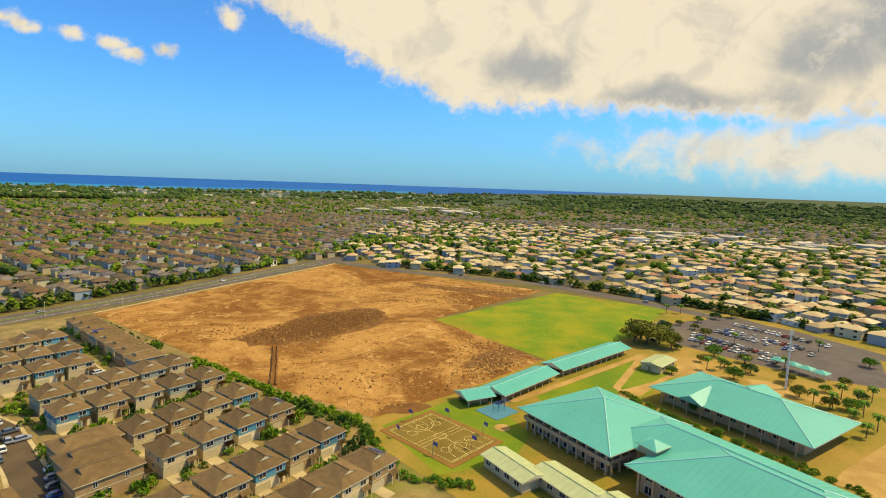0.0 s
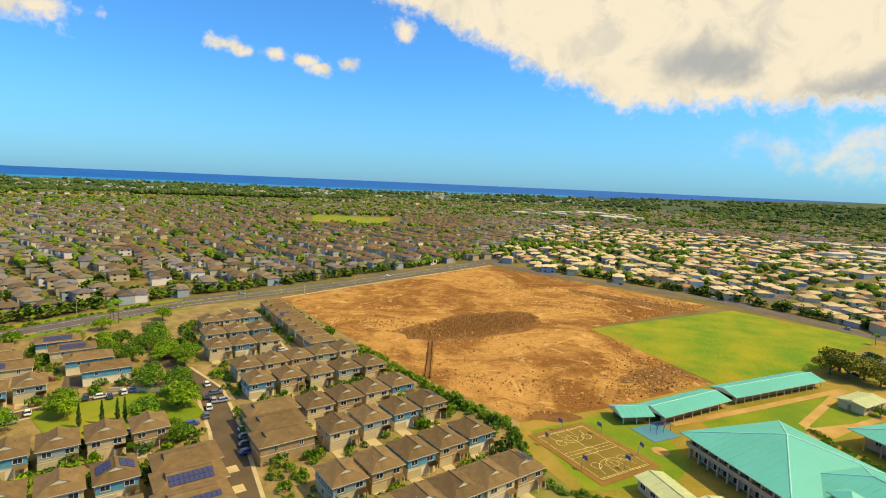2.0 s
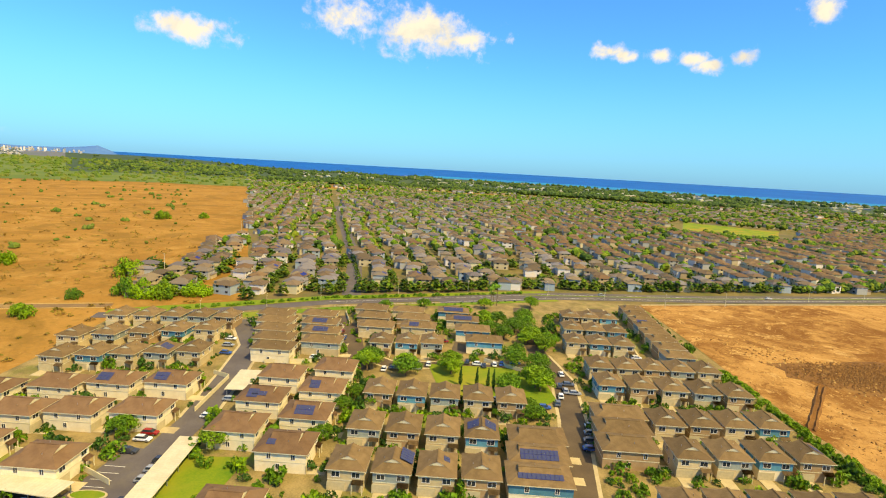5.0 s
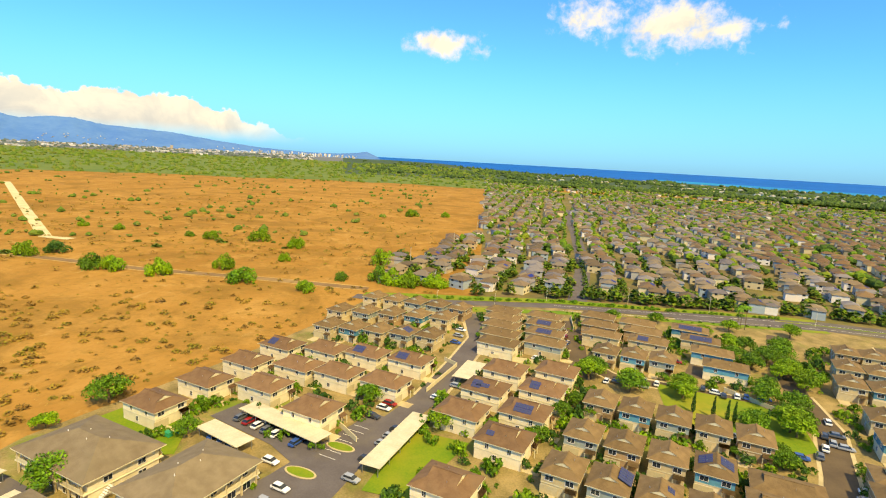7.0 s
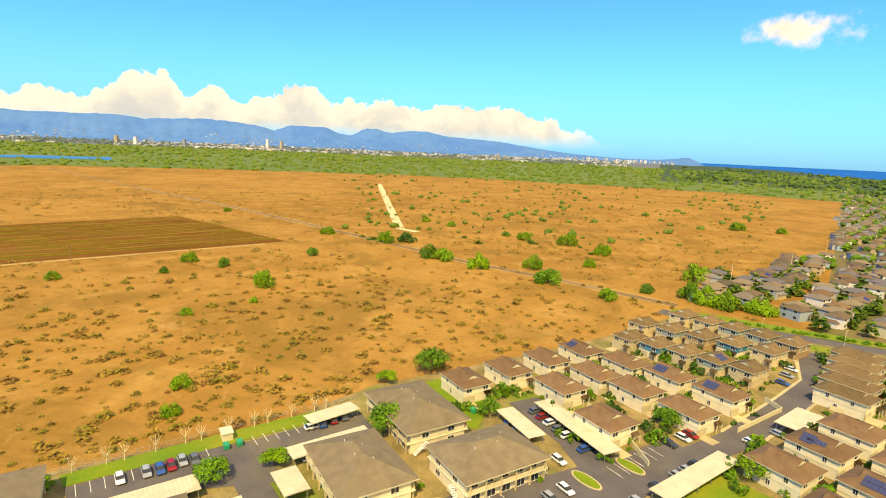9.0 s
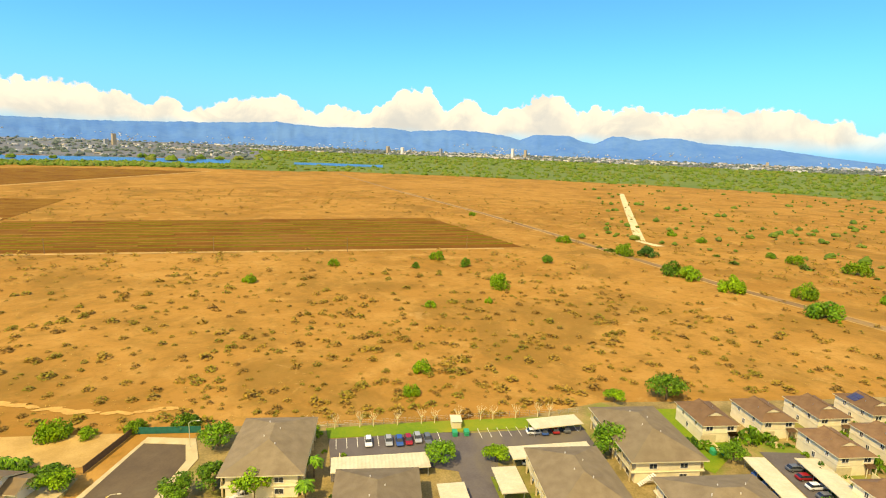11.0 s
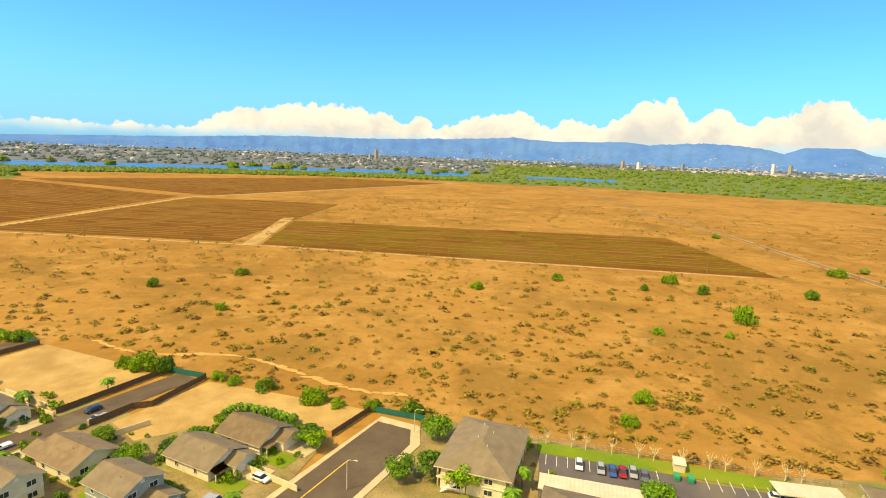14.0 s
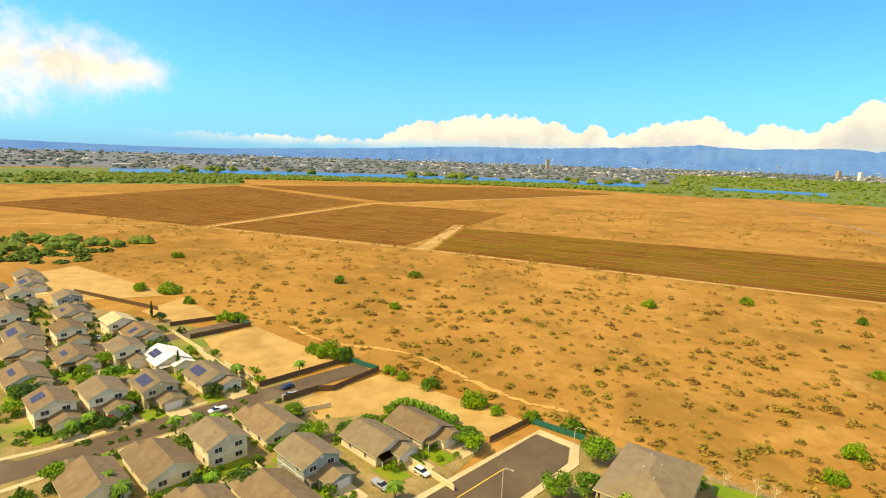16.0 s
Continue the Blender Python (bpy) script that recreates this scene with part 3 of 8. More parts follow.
patch("school_lawn", [(20, 190), (68, 240), (92, 236), (66, 204), (48, 182), (30, 176)], 0.116, M["lawn"], "mown green lawn beside the school sheds", "lawn")
patch("school_lawn_b", [(-30, 158), (-8, 184), (6, 178), (16, 160), (10, 142), (-10, 132)], 0.112, M["lawn"], "green lawn round the court", "lawn")
patch("school_earth", [(51.6, 200.8), (68.7, 213.8), (80.7, 227.2), (87.4, 240.6), (96.0, 241.1), (95.9, 230.2), (81.9, 224.1), (68.6, 209.8), (59.3, 197.1), (51.5, 191.8)], 0.13, M["pale"], "pale bare earth beside the school paths")
patch("school_earth_b", [(107.9, 224.5), (118.5, 223.2), (119.9, 206.3), (129.3, 205.8), (128.0, 200.5), (114.1, 206.3), (108.9, 216.4)], 0.13, M["pale"], "pale bare earth beside the school car park")
strip("avenue_end", [(-284, -12), (-276, 10), (-273, 95), (-259, 165)], 9, 0.125, M["asphalt"], "narrower end of the asphalt avenue", "road")
strip("avenue", [(-261, 155), (-245, 230), (-203, 330), (-150, 492), (-110, 600)], 19, 0.14, M["asphalt"],
      "broad grey asphalt avenue with a median", "road")

# ---------------------------------------------------------------- houses
def roof_mesh(w, d, h, k=0.55, over=0.6, thick=0.2, flat_front=False):
    """A hipped roof with a small gable at each end of the ridge. The ridge runs along y."""
    W, D = w / 2 + over, d / 2 + over
    run = W
    bm = bmesh.new()
    e = [(-W, -D, 0), (W, -D, 0), (W, D, 0), (-W, D, 0)]
    c = W * (1 - k)
    y1 = max(0.5, D - k * run)
    z1 = k * h
    for s in (-1, 1):
        poly(bm, [(s * W, -D, 0), (s * c, -y1, z1), (0, -y1, h), (0, y1, h), (s * c, y1, z1), (s * W, D, 0)][::(1 if s > 0 else -1)])
        poly(bm, [(-W, s * D, 0), (-c, s * y1, z1), (c, s * y1, z1), (W, s * D, 0)][::(1 if s > 0 else -1)])
        poly(bm, [(-c, s * (y1 - 0.12), z1), (0, s * (y1 - 0.12), h - 0.06), (c, s * (y1 - 0.12), z1)][::(1 if s > 0 else -1)], 1)
    for i in range(4):
        a, b = e[i], e[(i + 1) % 4]
        poly(bm, [(a[0], a[1], -thick), (b[0], b[1], -thick), b, a], 1)
    poly(bm, [(p[0], p[1], -thick) for p in e[::-1]], 1)
    bmesh.ops.remove_doubles(bm, verts=bm.verts, dist=0.001)
    # ridge cap
    box(bm, 0, 0, h + 0.03, 0.3, 2 * y1, 0.1)
    return bm


def window_meshes():
    out = {}
    for key, (w, h) in {"wide": (1.8, 1.2), "tall": (0.9, 1.3), "door": (2.2, 2.0)}.items():
        bm = bmesh.new()
        for sx in (-1, 1):
            box(bm, sx * (w / 2 + 0.05), 0, 0, 0.1, 0.12, h + 0.2)
        for sz in (-1, 1):
            box(bm, 0, 0, sz * (h / 2 + 0.05), w, 0.12, 0.1)
        box(bm, 0, 0, 0, 0.07, 0.1, h)
        out[key] = (mesh_of("window", bm, M["white"]), mesh_of("pane", boxm(0, 0.01, 0, w, 0.05, h), M["glass"]))
    return out


WIN = window_meshes()


def window(parent, kind, x, y, z, rot):
    fr, pn = WIN[kind]
    f = part("window", fr, None, parent, m=pose(x, y, z, 0, 0, rot))
    part("pane", pn, None, f, "dark reflecting glass")
    return f


made = {}


HOUSE_AT = []


def house(kind, x, y, yaw, hue, group):
    """A two-storey town house; kinds: town, duplex, row, long, white."""
    HOUSE_AT.append((x, y))
    key = (kind, hue)
    m = pose(x, y, 0.06, 0, 0, yaw)
    if key in made:
        ob = copy_thing(made[key], m)
        ob["group"] = group
        return ob
    w, d, hw, hr = {"town": (8.3, 10.2, 5.5, 2.1), "duplex": (10.5, 12.5, 5.3, 2.5), "row": (9.2, 14.5, 5.4, 1.7), "long": (8.2, 11.5, 5.3, 1.6),
                    "white": (9.6, 13.0, 5.2, 2.3)}[kind]
    low, up, roof = {"beige": ("beige", "beige", "roof"), "teal": ("cream", "teal", "roof"), "sage": ("beige", "sage", "roof"), "tan": ("tan", "tan", "roof"),
                     "brown": ("cream", "cream", "roof_brown"), "cream": ("cream", "cream", "roof")}[hue]
    words = {"beige": "beige sided", "teal": "teal-blue sided", "sage": "sage green sided", "tan": "tan-brown sided", "brown": "cream stucco", "cream": "cream sided"}[hue]
    ob = empty("house", m, "two-storey %s house with a brown hipped shingle roof" % words, "house", group)
    made[key] = ob
    bm = bmesh.new()
    box(bm, 0, 0, 1.4, w, d, 2.8)
    part("lower_wall", bm, M[low], ob)
    bm = bmesh.new()
    box(bm, 0, 0, 2.8 + (hw - 2.8) / 2, w + 0.1, d + 0.1, hw - 2.8)
    part("upper_wall", bm, M[up], ob)
    part("belt_trim", boxm(0, 0, 2.82, w + 0.2, d + 0.2, 0.18), M["trim"], ob)
    rm = mesh_of("roof", roof_mesh(w, d, hr), M[roof], M["trim"])
    part("roof", rm, None, ob, m=pose(0, 0, hw + 0.02))
    hd, hx = d / 2, w / 2
    # front: garage, porch roof, windows
    part("garage_door", boxm(-hx + 1.9, -hd - 0.04, 1.15, 2.9 if w < 8 else 4.2, 0.1, 2.2), M["garage"], ob)
    part("front_door", boxm(hx - 1.2, -hd - 0.04, 1.05, 0.95, 0.1, 2.1), M["tan"], ob)
    bm = bmesh.new()
    poly(bm, [(hx - 2.6, -hd - 1.3, 2.5), (hx + 0.1, -hd - 1.3, 2.5), (hx + 0.1, -hd - 0.06, 3.1), (hx - 2.6, -hd - 0.06, 3.1)])
    bmesh.ops.solidify(bm, geom=bm.faces[:], thickness=0.12)
    part("porch_roof", bm, M[roof], ob)
    for px in (hx - 2.5, hx - 0.1):
        part("porch_post", boxm(px, -hd - 1.2, 1.22, 0.16, 0.16, 2.44), M["trim"], ob)
    for wx in (-hx + 1.8, hx - 1.8):
        window(ob, "wide", wx, -hd - 0.08, 4.2, 0)
    for s in (-1, 1):
        for wy in (-hd * 0.5, hd * 0.45):
            window(ob, "tall", s * (hx + 0.08), wy, 4.2, 90 * s)
    window(ob, "tall", -(hx + 0.03), hd * 0.1, 1.6, -90)
    part("driveway", boxm(-hx + 1.9, -hd - 2.3, 0.06, 3.4, 4.4, 0.12), M["concrete"], ob)
    # vent pipes on the roof
    for vx, vy in ((hx * 0.45, 0.8), (-hx * 0.5, -1.2)):
        bm = bmesh.new()
        zz = hw + hr * (1 - abs(vx) / (hx + 0.6))
        tube(bm, (vx, vy, zz - 0.1), (vx, vy, zz + 0.4), 0.07, 0.07, 6)
        part("vent_pipe", bm, M["metal"], ob)
    return ob


PANEL = None


def solar(x, y, yaw, w, d, hw, hr, side, rows=2, cols=4, y0=0.0):
    """An array of panels lying on one slope of a house's roof."""
    global PANEL
    if PANEL is None:
        bm = bmesh.new()
        box(bm, 0, 0, 0.02, 1.0, 1.6, 0.04, bevel=0.008)
        nf = len(bm.faces)
        box(bm, 0, 0, 0.043, 0.93, 1.53, 0.008)
        for f in list(bm.faces)[nf:]:
            f.material_index = 1
        PANEL = mesh_of("solar_panel", bm, M["panel_frame"], M["panel"])
    W = w / 2 + 0.6
    tilt = math.degrees(math.atan2(hr, W))
    base = pose(x, y, 0.06, 0, 0, yaw) @ pose(side * W * 0.5, y0, hw + hr * 0.5 + 0.12, 0, side * tilt, 0)
    ob = empty("solar_array", base, "dark blue solar panels lying on a shingle roof", "solar panel", "roof solar arrays")
    for r in range(rows):
        for c in range(cols):
            part("solar_panel", PANEL, None, ob, m=pose(0, 0, 0, 0, 0, 90) @ pose((c - (cols - 1) / 2) * 1.05, (r - (rows - 1) / 2) * 1.65, 0))
    return ob


Y1 = 57.0        # the estate's grid
HUES = ["beige", "tan", "beige", "teal", "beige", "sage", "tan", "beige"]


def row(kind, n, x0, y0, x1, y1, yaw, hues, group):
    for i in range(n):
        k = i / max(1, n - 1)
        house(kind, x0 + (x1 - x0) * k, y0 + (y1 - y0) * k, yaw, hues[i % len(hues)], group)


G = "town houses of the estate"
row("town", 5, -148.2, 69.3, -125.7, 103.8, Y1, ["tan", "teal", "sage", "beige", "tan"], G)
row("town", 4, -128.9, 56.5, -111.4, 82.8, Y1, ["sage", "tan", "beige", "teal"], G)
row("town", 4, -112.4, 45.4, -95.6, 71.8, Y1, ["beige", "sage", "beige", "tan"], G)
row("row", 3, -102.4, 94.6, -87.2, 82.4, Y1 + 90, ["beige", "tan", "teal"], "attached town houses")
row("row", 3, -103.5, 127.3, -88.8, 114.3, Y1 + 90, ["tan", "tan", "tan"], "attached town houses")
row("town", 5, -64.3, 104.6, -44.1, 141.4, Y1, ["sage", "tan", "teal", "tan", "teal"], G)
row("town", 5, -48.0, 95.0, -27.1, 127.8, Y1, ["tan", "beige", "teal", "beige", "tan"], G)
row("town", 4, -79.4, 126.6, -64.0, 154.9, Y1, ["beige", "sage", "teal", "tan"], G)
row("town", 4, -94.4, 137.1, -79.7, 164.8, Y1, ["beige", "tan", "beige", "teal"], G)
row("town", 5, -122.6, 144.2, -97.7, 178.0, Y1, ["teal", "tan", "beige", "sage", "tan"], G)
row("town", 5, -136.3, 153.9, -116.0, 189.0, Y1, ["beige", "beige", "tan", "sage", "beige"], G)
row("town", 3, -161.8, 166.5, -150.9, 183.1, Y1, ["beige", "teal", "beige"], G)
row("town", 3, -177.0, 179.5, -166.0, 196.0, Y1, ["beige", "sage", "teal"], G)
row("town", 3, -193.5, 194.0, -184.0, 210.0, Y1, ["tan", "beige", "teal"], G)
row("long", 8, -191.2, 237.5, -130.6, 193.2, Y1 + 90, ["tan", "beige", "tan", "sage"], "attached town houses")
row("duplex", 4, -171.6, 63.2, -126.4, 34.1, Y1 + 90, ["brown"], "duplex houses")
row("duplex", 3, -172.5, 45.0, -142.0, 25.3, Y1 + 90, ["brown"], "duplex houses")
row("duplex", 1, -107.2, 16.7, 0, 0, Y1 + 90, ["brown"], "duplex houses")
row("row", 5, -244.5, 60.7, -199.5, 48.4, Y1 + 90, ["beige", "cream", "beige"], "attached town houses")
row("row", 4, -236.5, 78.4, -200.0, 67.5, Y1 + 90, ["beige", "sage"], "attached town houses")
row("row", 3, -238.5, 105.3, -211.6, 95.9, Y1 + 90, ["beige", "tan"], "attached town houses")
row("town", 3, -191.6, 89.4, -183.4, 108.2, Y1, ["beige", "teal", "sage"], G)
row("row", 3, -229.0, 120.5, -203.9, 112.8, Y1 + 90, ["beige", "tan"], "attached town houses")
row("row", 4, -220.4, 141.2, -176.6, 129.2, Y1 + 90, ["teal", "beige", "teal", "teal"], "attached town houses")
row("town", 5, -218.5, -18.9, -207.2, 21.9, Y1, ["beige", "teal", "beige", "sage", "beige"], G)
row("town", 5, -241.1, -15.9, -232.0, 30.2, Y1, ["beige", "sage", "tan", "teal", "beige"], G)
row("town", 5, -265.4, -0.6, -247.7, 39.9, Y1, ["beige", "beige", "sage", "sage", "tan"], G)
row("white", 4, -147.0, -59.7, -194.2, -33.6, Y1 + 90, ["brown"], "duplex houses")
row("white", 3, -159.2, -32.6, -190.6, -17.2, Y1 + 90, ["brown"], "duplex houses")
row("white", 2, -169.4, -11.3, -187.0, -2.4, Y1 + 90, ["brown"], "duplex houses")
row("white", 2, -162.2, 3.8, -180.9, 12.7, Y1 + 90, ["brown"], "duplex houses")
row("duplex", 1, -143.3, -16.3, 0, 0, Y1 + 90, ["brown"], "duplex houses")

# ---------------------------------------------------------------- where things stand
TREES_a = [(-217.7, 158.2, 3.2), (-193.4, 151.9, 3.6), (-164.0, 136.2, 4.2), (-166.4, 107.1, 4.0), (-150.7, 136.7, 4.2), (-144.6, 129.6, 3.6),
    (-134.2, 123.9, 4.6), (-205.7, 174.3, 4.4), (-185.6, 161.9, 4), (-172.2, 157.4, 4.2), (-123.6, 109.6, 3), (-142.1, 116.4, 3.4),
    (-124.3, 98.0, 1.8), (-138.7, 128.9, 3.4), (-156.6, -76.2, 5.2), (-140.8, -84.4, 3), (-137.5, -48.1, 3.2), (-157.6, -1.3, 3.6),
    (-140.0, 18.9, 3.8), (-114.6, -68.0, 5), (-181.3, 80.8, 4.4), (-172.1, 90.4, 4), (-133.8, 45.4, 3), (-154.3, 64.1, 3),
    (-147.4, 66.5, 3.4), (-148.0, 56.9, 3.2), (-77.1, -90.8, 3.6), (-88.2, -82.9, 3), (-23.6, -113.0, 3.6), (-30.3, -111.3, 4)]
TREES_b = [(-36.5, -103.8, 4.2), (-36.4, -128.6, 4), (-3.5, -130.8, 3.6), (122.7, -172.3, 3.4), (67.9, -121.6, 3), (82.6, -169.6, 2.6),
    (95.1, -144.2, 3.2), (57.1, -121.4, 2.4), (39.1, -130.3, 3), (35.7, -126.3, 2), (46.8, -142.4, 2.6), (48.9, -108.9, 2.6),
    (131.1, -168.6, 2.8), (130.5, -156.6, 2.4), (124.4, -135.5, 3), (131.6, -145.8, 2.6)]
TREES = TREES_a + TREES_b
PALMS = [(69.4, -131.9, 5), (64.3, -132.4, 5), (49.9, -101.4, 5), (70.0, -100.5, 5), (72.7, -164.7, 5), (55.1, -174.5, 4),
    (74.5, -129.8, 5), (13.0, -107.9, 4), (-49.8, -102.8, 5), (-44.2, -95.8, 5), (-241.9, 181.6, 11), (-237.2, 180.6, 12),
    (-236.3, 175.7, 11)]
SCHOOL_TREES = [(81.3, 278.1, 7.5, 1), (103.3, 222.5, 3.4, 0), (74.2, 185.7, 2.6, 0), (79.5, 225.0, 2.2, 0), (74.6, 168.0, 1.8, 0), (78.2, 160.9, 1.8, 0),
    (53.6, 187.2, 1.6, 0), (57.5, 180.5, 1.8, 0), (82.4, 152.8, 1.8, 0), (85.4, 147.0, 1.8, 0), (88.4, 144.4, 1.8, 0), (64.9, 174.8, 1.8, 0),
    (118.8, 291.6, 3, 1), (117.2, 303.1, 2.4, 1), (120.2, 206.8, 3, 1), (174.1, 250.4, 3, 0), (125.4, 196.9, 3, 1)]
SCHOOL_PALMS = [(96.4, 232.6, 6), (102.5, 233.8, 6), (125.3, 273.2, 7), (113.8, 235.9, 6), (126.4, 197.2, 6), (138.0, 201.8, 6),
    (123.7, 182.2, 6), (132.7, 190.7, 6), (145.6, 205.9, 6), (135.3, 206.9, 6), (131.9, 239.3, 6), (107.5, 269.6, 5),
    (164.4, 271.4, 6), (113.6, 340.3, 6), (122.9, 342.5, 6), (120.6, 198.8, 6), (129.3, 178.8, 6), (122.4, 173.5, 5)]
BUSHES_a = [(-366.5, -282.4, 5), (-362.7, -222.5, 6), (-376.2, -210.4, 6), (-332.0, -168.0, 6), (-330.3, -154.6, 6.5), (-320.8, -125.9, 6.5),
    (-343.1, -95.7, 6.5), (-308.4, -75.9, 7), (-451.7, -97.2, 7), (-424.9, -64.1, 6), (-291.0, -38.4, 4.5), (-320.3, -21.8, 4),
    (-453.4, -136.3, 5), (-686.8, 40.1, 7), (-370.9, 4.0, 7), (-318.2, 0.6, 6), (-313.0, 9.1, 6.5), (-308.3, 19.0, 6),
    (-309.0, 34.0, 6.5), (-288.6, -234.6, 4), (-372.1, -63.8, 4), (-695.4, 84.4, 5), (-498.8, -256.6, 4), (-462.7, -156.4, 3),
    (-485.0, -221.0, 4), (-99.7, -282.5, 3.6), (30.2, -330.7, 3.4), (72.1, -307.0, 3.2), (33.1, -258.4, 2.4), (-157.7, -296.7, 3)]
BUSHES_b = [(-226.1, -279.0, 4), (-229.7, -254.0, 3.5), (-208.4, -202.4, 5.5), (-105.2, -135.9, 2.6), (-92.5, -124.2, 2.4), (-199.1, -266.7, 2.5),
    (199.8, -362.2, 3.5), (153.5, -269.5, 5), (170.8, -271.3, 3), (133.7, -250.8, 2.4), (105.7, -228.1, 3.2), (98.4, -226.6, 3.2),
    (48.6, -189.6, 4), (42.1, -186.8, 3.4), (55.6, -194.1, 2.6), (24.2, -177.3, 2), (19.0, -173.0, 2), (9.3, -166.9, 2.6),
    (-5.1, -155.4, 3.4), (-11.8, -151.3, 2), (-21.6, -148.0, 2.4), (-32.5, -142.4, 3), (-183.9, -184.7, 2), (-154.8, -194.5, 2.2),
    (-416.3, -451.9, 3.5)]
BUSHES = BUSHES_a + BUSHES_b
CARS_a = [(-67.2, -107.9, 61, 0), (-71.6, -105.2, 61, 2), (-73.8, -103.6, 61, 3), (-76.0, -102.7, 61, 4), (-78.5, -102.1, 61, 2), (-80.3, -100.2, 61, 5),
    (-123.6, -24.2, 57, 0), (-112.6, -19.9, 57, 0), (-107.7, -22.1, 57, 2), (-115.7, -4.5, 57, 2), (-146.5, -0.0, 57, 1), (-151.6, 3.2, 57, 0),
    (-154.5, 5.0, 57, 4), (-158.3, 20.0, 57, 0), (-167.6, 27.4, 57, 2), (-227.1, 37.5, 57, 0), (-219.3, 35.2, 57, 2), (-210.6, 32.9, 57, 3),
    (-106.0, -86.2, 147, 0), (-173.7, 96.4, 147, 2), (-170.7, 99.6, 147, 0), (-167.3, 106.1, 147, 0)]
CARS_b = [(-161.0, 118.6, 147, 1), (-160.4, 123.2, 147, 0), (-160.0, 126.1, 147, 3), (-123.1, 121.8, 140, 5), (-127.0, 126.8, 140, 0), (-129.7, 131.5, 140, 2),
    (-133.9, 132.5, 140, 1), (-132.7, 104.3, 10, 0), (73.9, -143.0, 127, 0), (60.4, -156.9, 127, 1), (53.5, -154.8, 127, 2), (90.4, -132.2, 35, 4),
    (5.9, -114.7, 20, 0), (79.3, -122.3, 20, 1), (133.2, -181.2, 127, 1), (136.0, -189.9, 127, 0), (180.6, -242.7, 127, 0)]
CARS_c = [(69.5, -143.5, 48, 0), (95, -134.5, 139, 4), (55, -161, 48, 1), (52, -155.5, 48, 2), (8, -118, 139, 0), (17, -112, 139, 2), (132, -196, 48, 0), (125, -186, 139, 1), (142, -197, 139, 2)]
CARS = CARS_a + [c for c in CARS_b if c[0] < 0] + CARS_c
LAMPS = [(-225.9, 254.6, 9), (-198.8, 276.4, 9), (-187.2, 318.2, 9), (-201.7, 411.3, 9), (-10.7, -110.5, 7.5), (-30.8, -131.9, 7),
    (-244.7, 225.4, 9), (-282.6, 93.6, 9)]

# ---------------------------------------------------------------- streets and lots
U = Vector((0.547, 0.837))
V = Vector((-0.837, 0.547))


def along(o, *steps):
    p = Vector(o)
    for d, k in steps:
        p = p + d * k
    return (p.x, p.y)


for bends, w in (([(-250, 46), (-218, 44), (-193, 33), (-160, 17)], 10.5), ([(-206, 76), (-178, 86), (-165, 112), (-152, 132)], 8.6),
                 ([(-163, 148), (-138, 138), (-112, 118), (-96, 104), (-82, 92), (-66, 76)], 9.6), ([(-212, 232), (-180, 210), (-145, 183)], 9.6)):
    strip("pavement_edge", bends, w, 0.11, M["concrete"], "pale concrete sidewalk along an estate street", "pavement")
strip("street_loop", [(-255, 47), (-218, 44), (-193, 33), (-160, 17), (-130, -3), (-108, -16), (-84, -34)], 8.5, 0.16, M["asphalt"], "dark asphalt street of the estate")
strip("parking_lane", [(-152, -42), (-136, -22), (-118, -8)], 11, 0.18, M["asphalt"], "asphalt parking lane beside the carports")
patch("parking_court", [(-150, 0), (-143, 8), (-110, -8), (-84, -28), (-96, -44), (-118, -24)], 0.15, M["asphalt"], "asphalt parking court with painted stalls", "road")
patch("parking_back", [(-60, -115.5), (-85, -102), (-93, -96), (-120, -81), (-113, -70), (-90, -84), (-84, -78), (-74, -90), (-52, -99)], 0.15, M["asphalt"],
      "asphalt car park behind the apartments", "road")
strip("lane_dumpster", [(-88, -96), (-78, -78), (-70, -64)], 7, 0.17, M["asphalt"], "asphalt lane between apartments")
strip("street_east", [(-232, 92), (-196, 80), (-176, 74)], 7, 0.15, M["drive"], "brown-grey asphalt lane between house rows")
strip("street_green", [(-206, 76), (-178, 86), (-165, 112), (-152, 132), (-140, 140)], 6.5, 0.155, M["drive"], "brown-grey asphalt lane along the green")
strip("street_mid", [(-228, 190), (-196, 166), (-163, 148), (-138, 138), (-112, 118), (-96, 104), (-82, 92), (-66, 76)], 7.5, 0.16, M["drive"], "brown asphalt street through the estate")
strip("street_row", [(-212, 232), (-180, 210), (-145, 183), (-125, 172)], 8, 0.15, M["drive"], "brown asphalt lane with parked cars")
strip("street_row_b", [(-230, 152), (-205, 140), (-178, 118)], 7, 0.15, M["drive"], "brown asphalt lane between house rows")
strip("street_row_c", [(-246, 92), (-222, 86), (-200, 79)], 7, 0.152, M["drive"], "brown asphalt lane between house rows")
patch("green_park", [(-172, 100), (-150, 92), (-122, 108), (-126, 124), (-140, 131), (-156, 127)], 0.17, M["lawn"], "mown green lawn with cypresses", "lawn")
patch("green_carport", [(-140, 10), (-132, 26), (-108, 8), (-112, -2)], 0.19, M["lawn"], "mown lawn beside a carport", "lawn")
patch("green_rear", [(-145, -76), (-160, -66), (-150, -50), (-128, -48), (-126, -60)], 0.17, M["lawn"], "mown lawn behind the white houses", "lawn")
patch("green_strip", [(-62, -121), (-90, -106), (-122, -87), (-120, -82), (-88, -100), (-60, -116)], 0.17, M["lawn"], "strip of mown lawn beside the fence", "lawn")
patch("avenue_verge", [(-271, -8), (-270, 10), (-263, 95), (-237, 225), (-233, 224), (-257, 95), (-259, 10), (-262, -4)], 0.17, M["lawn"], "green verge along the avenue", "lawn")
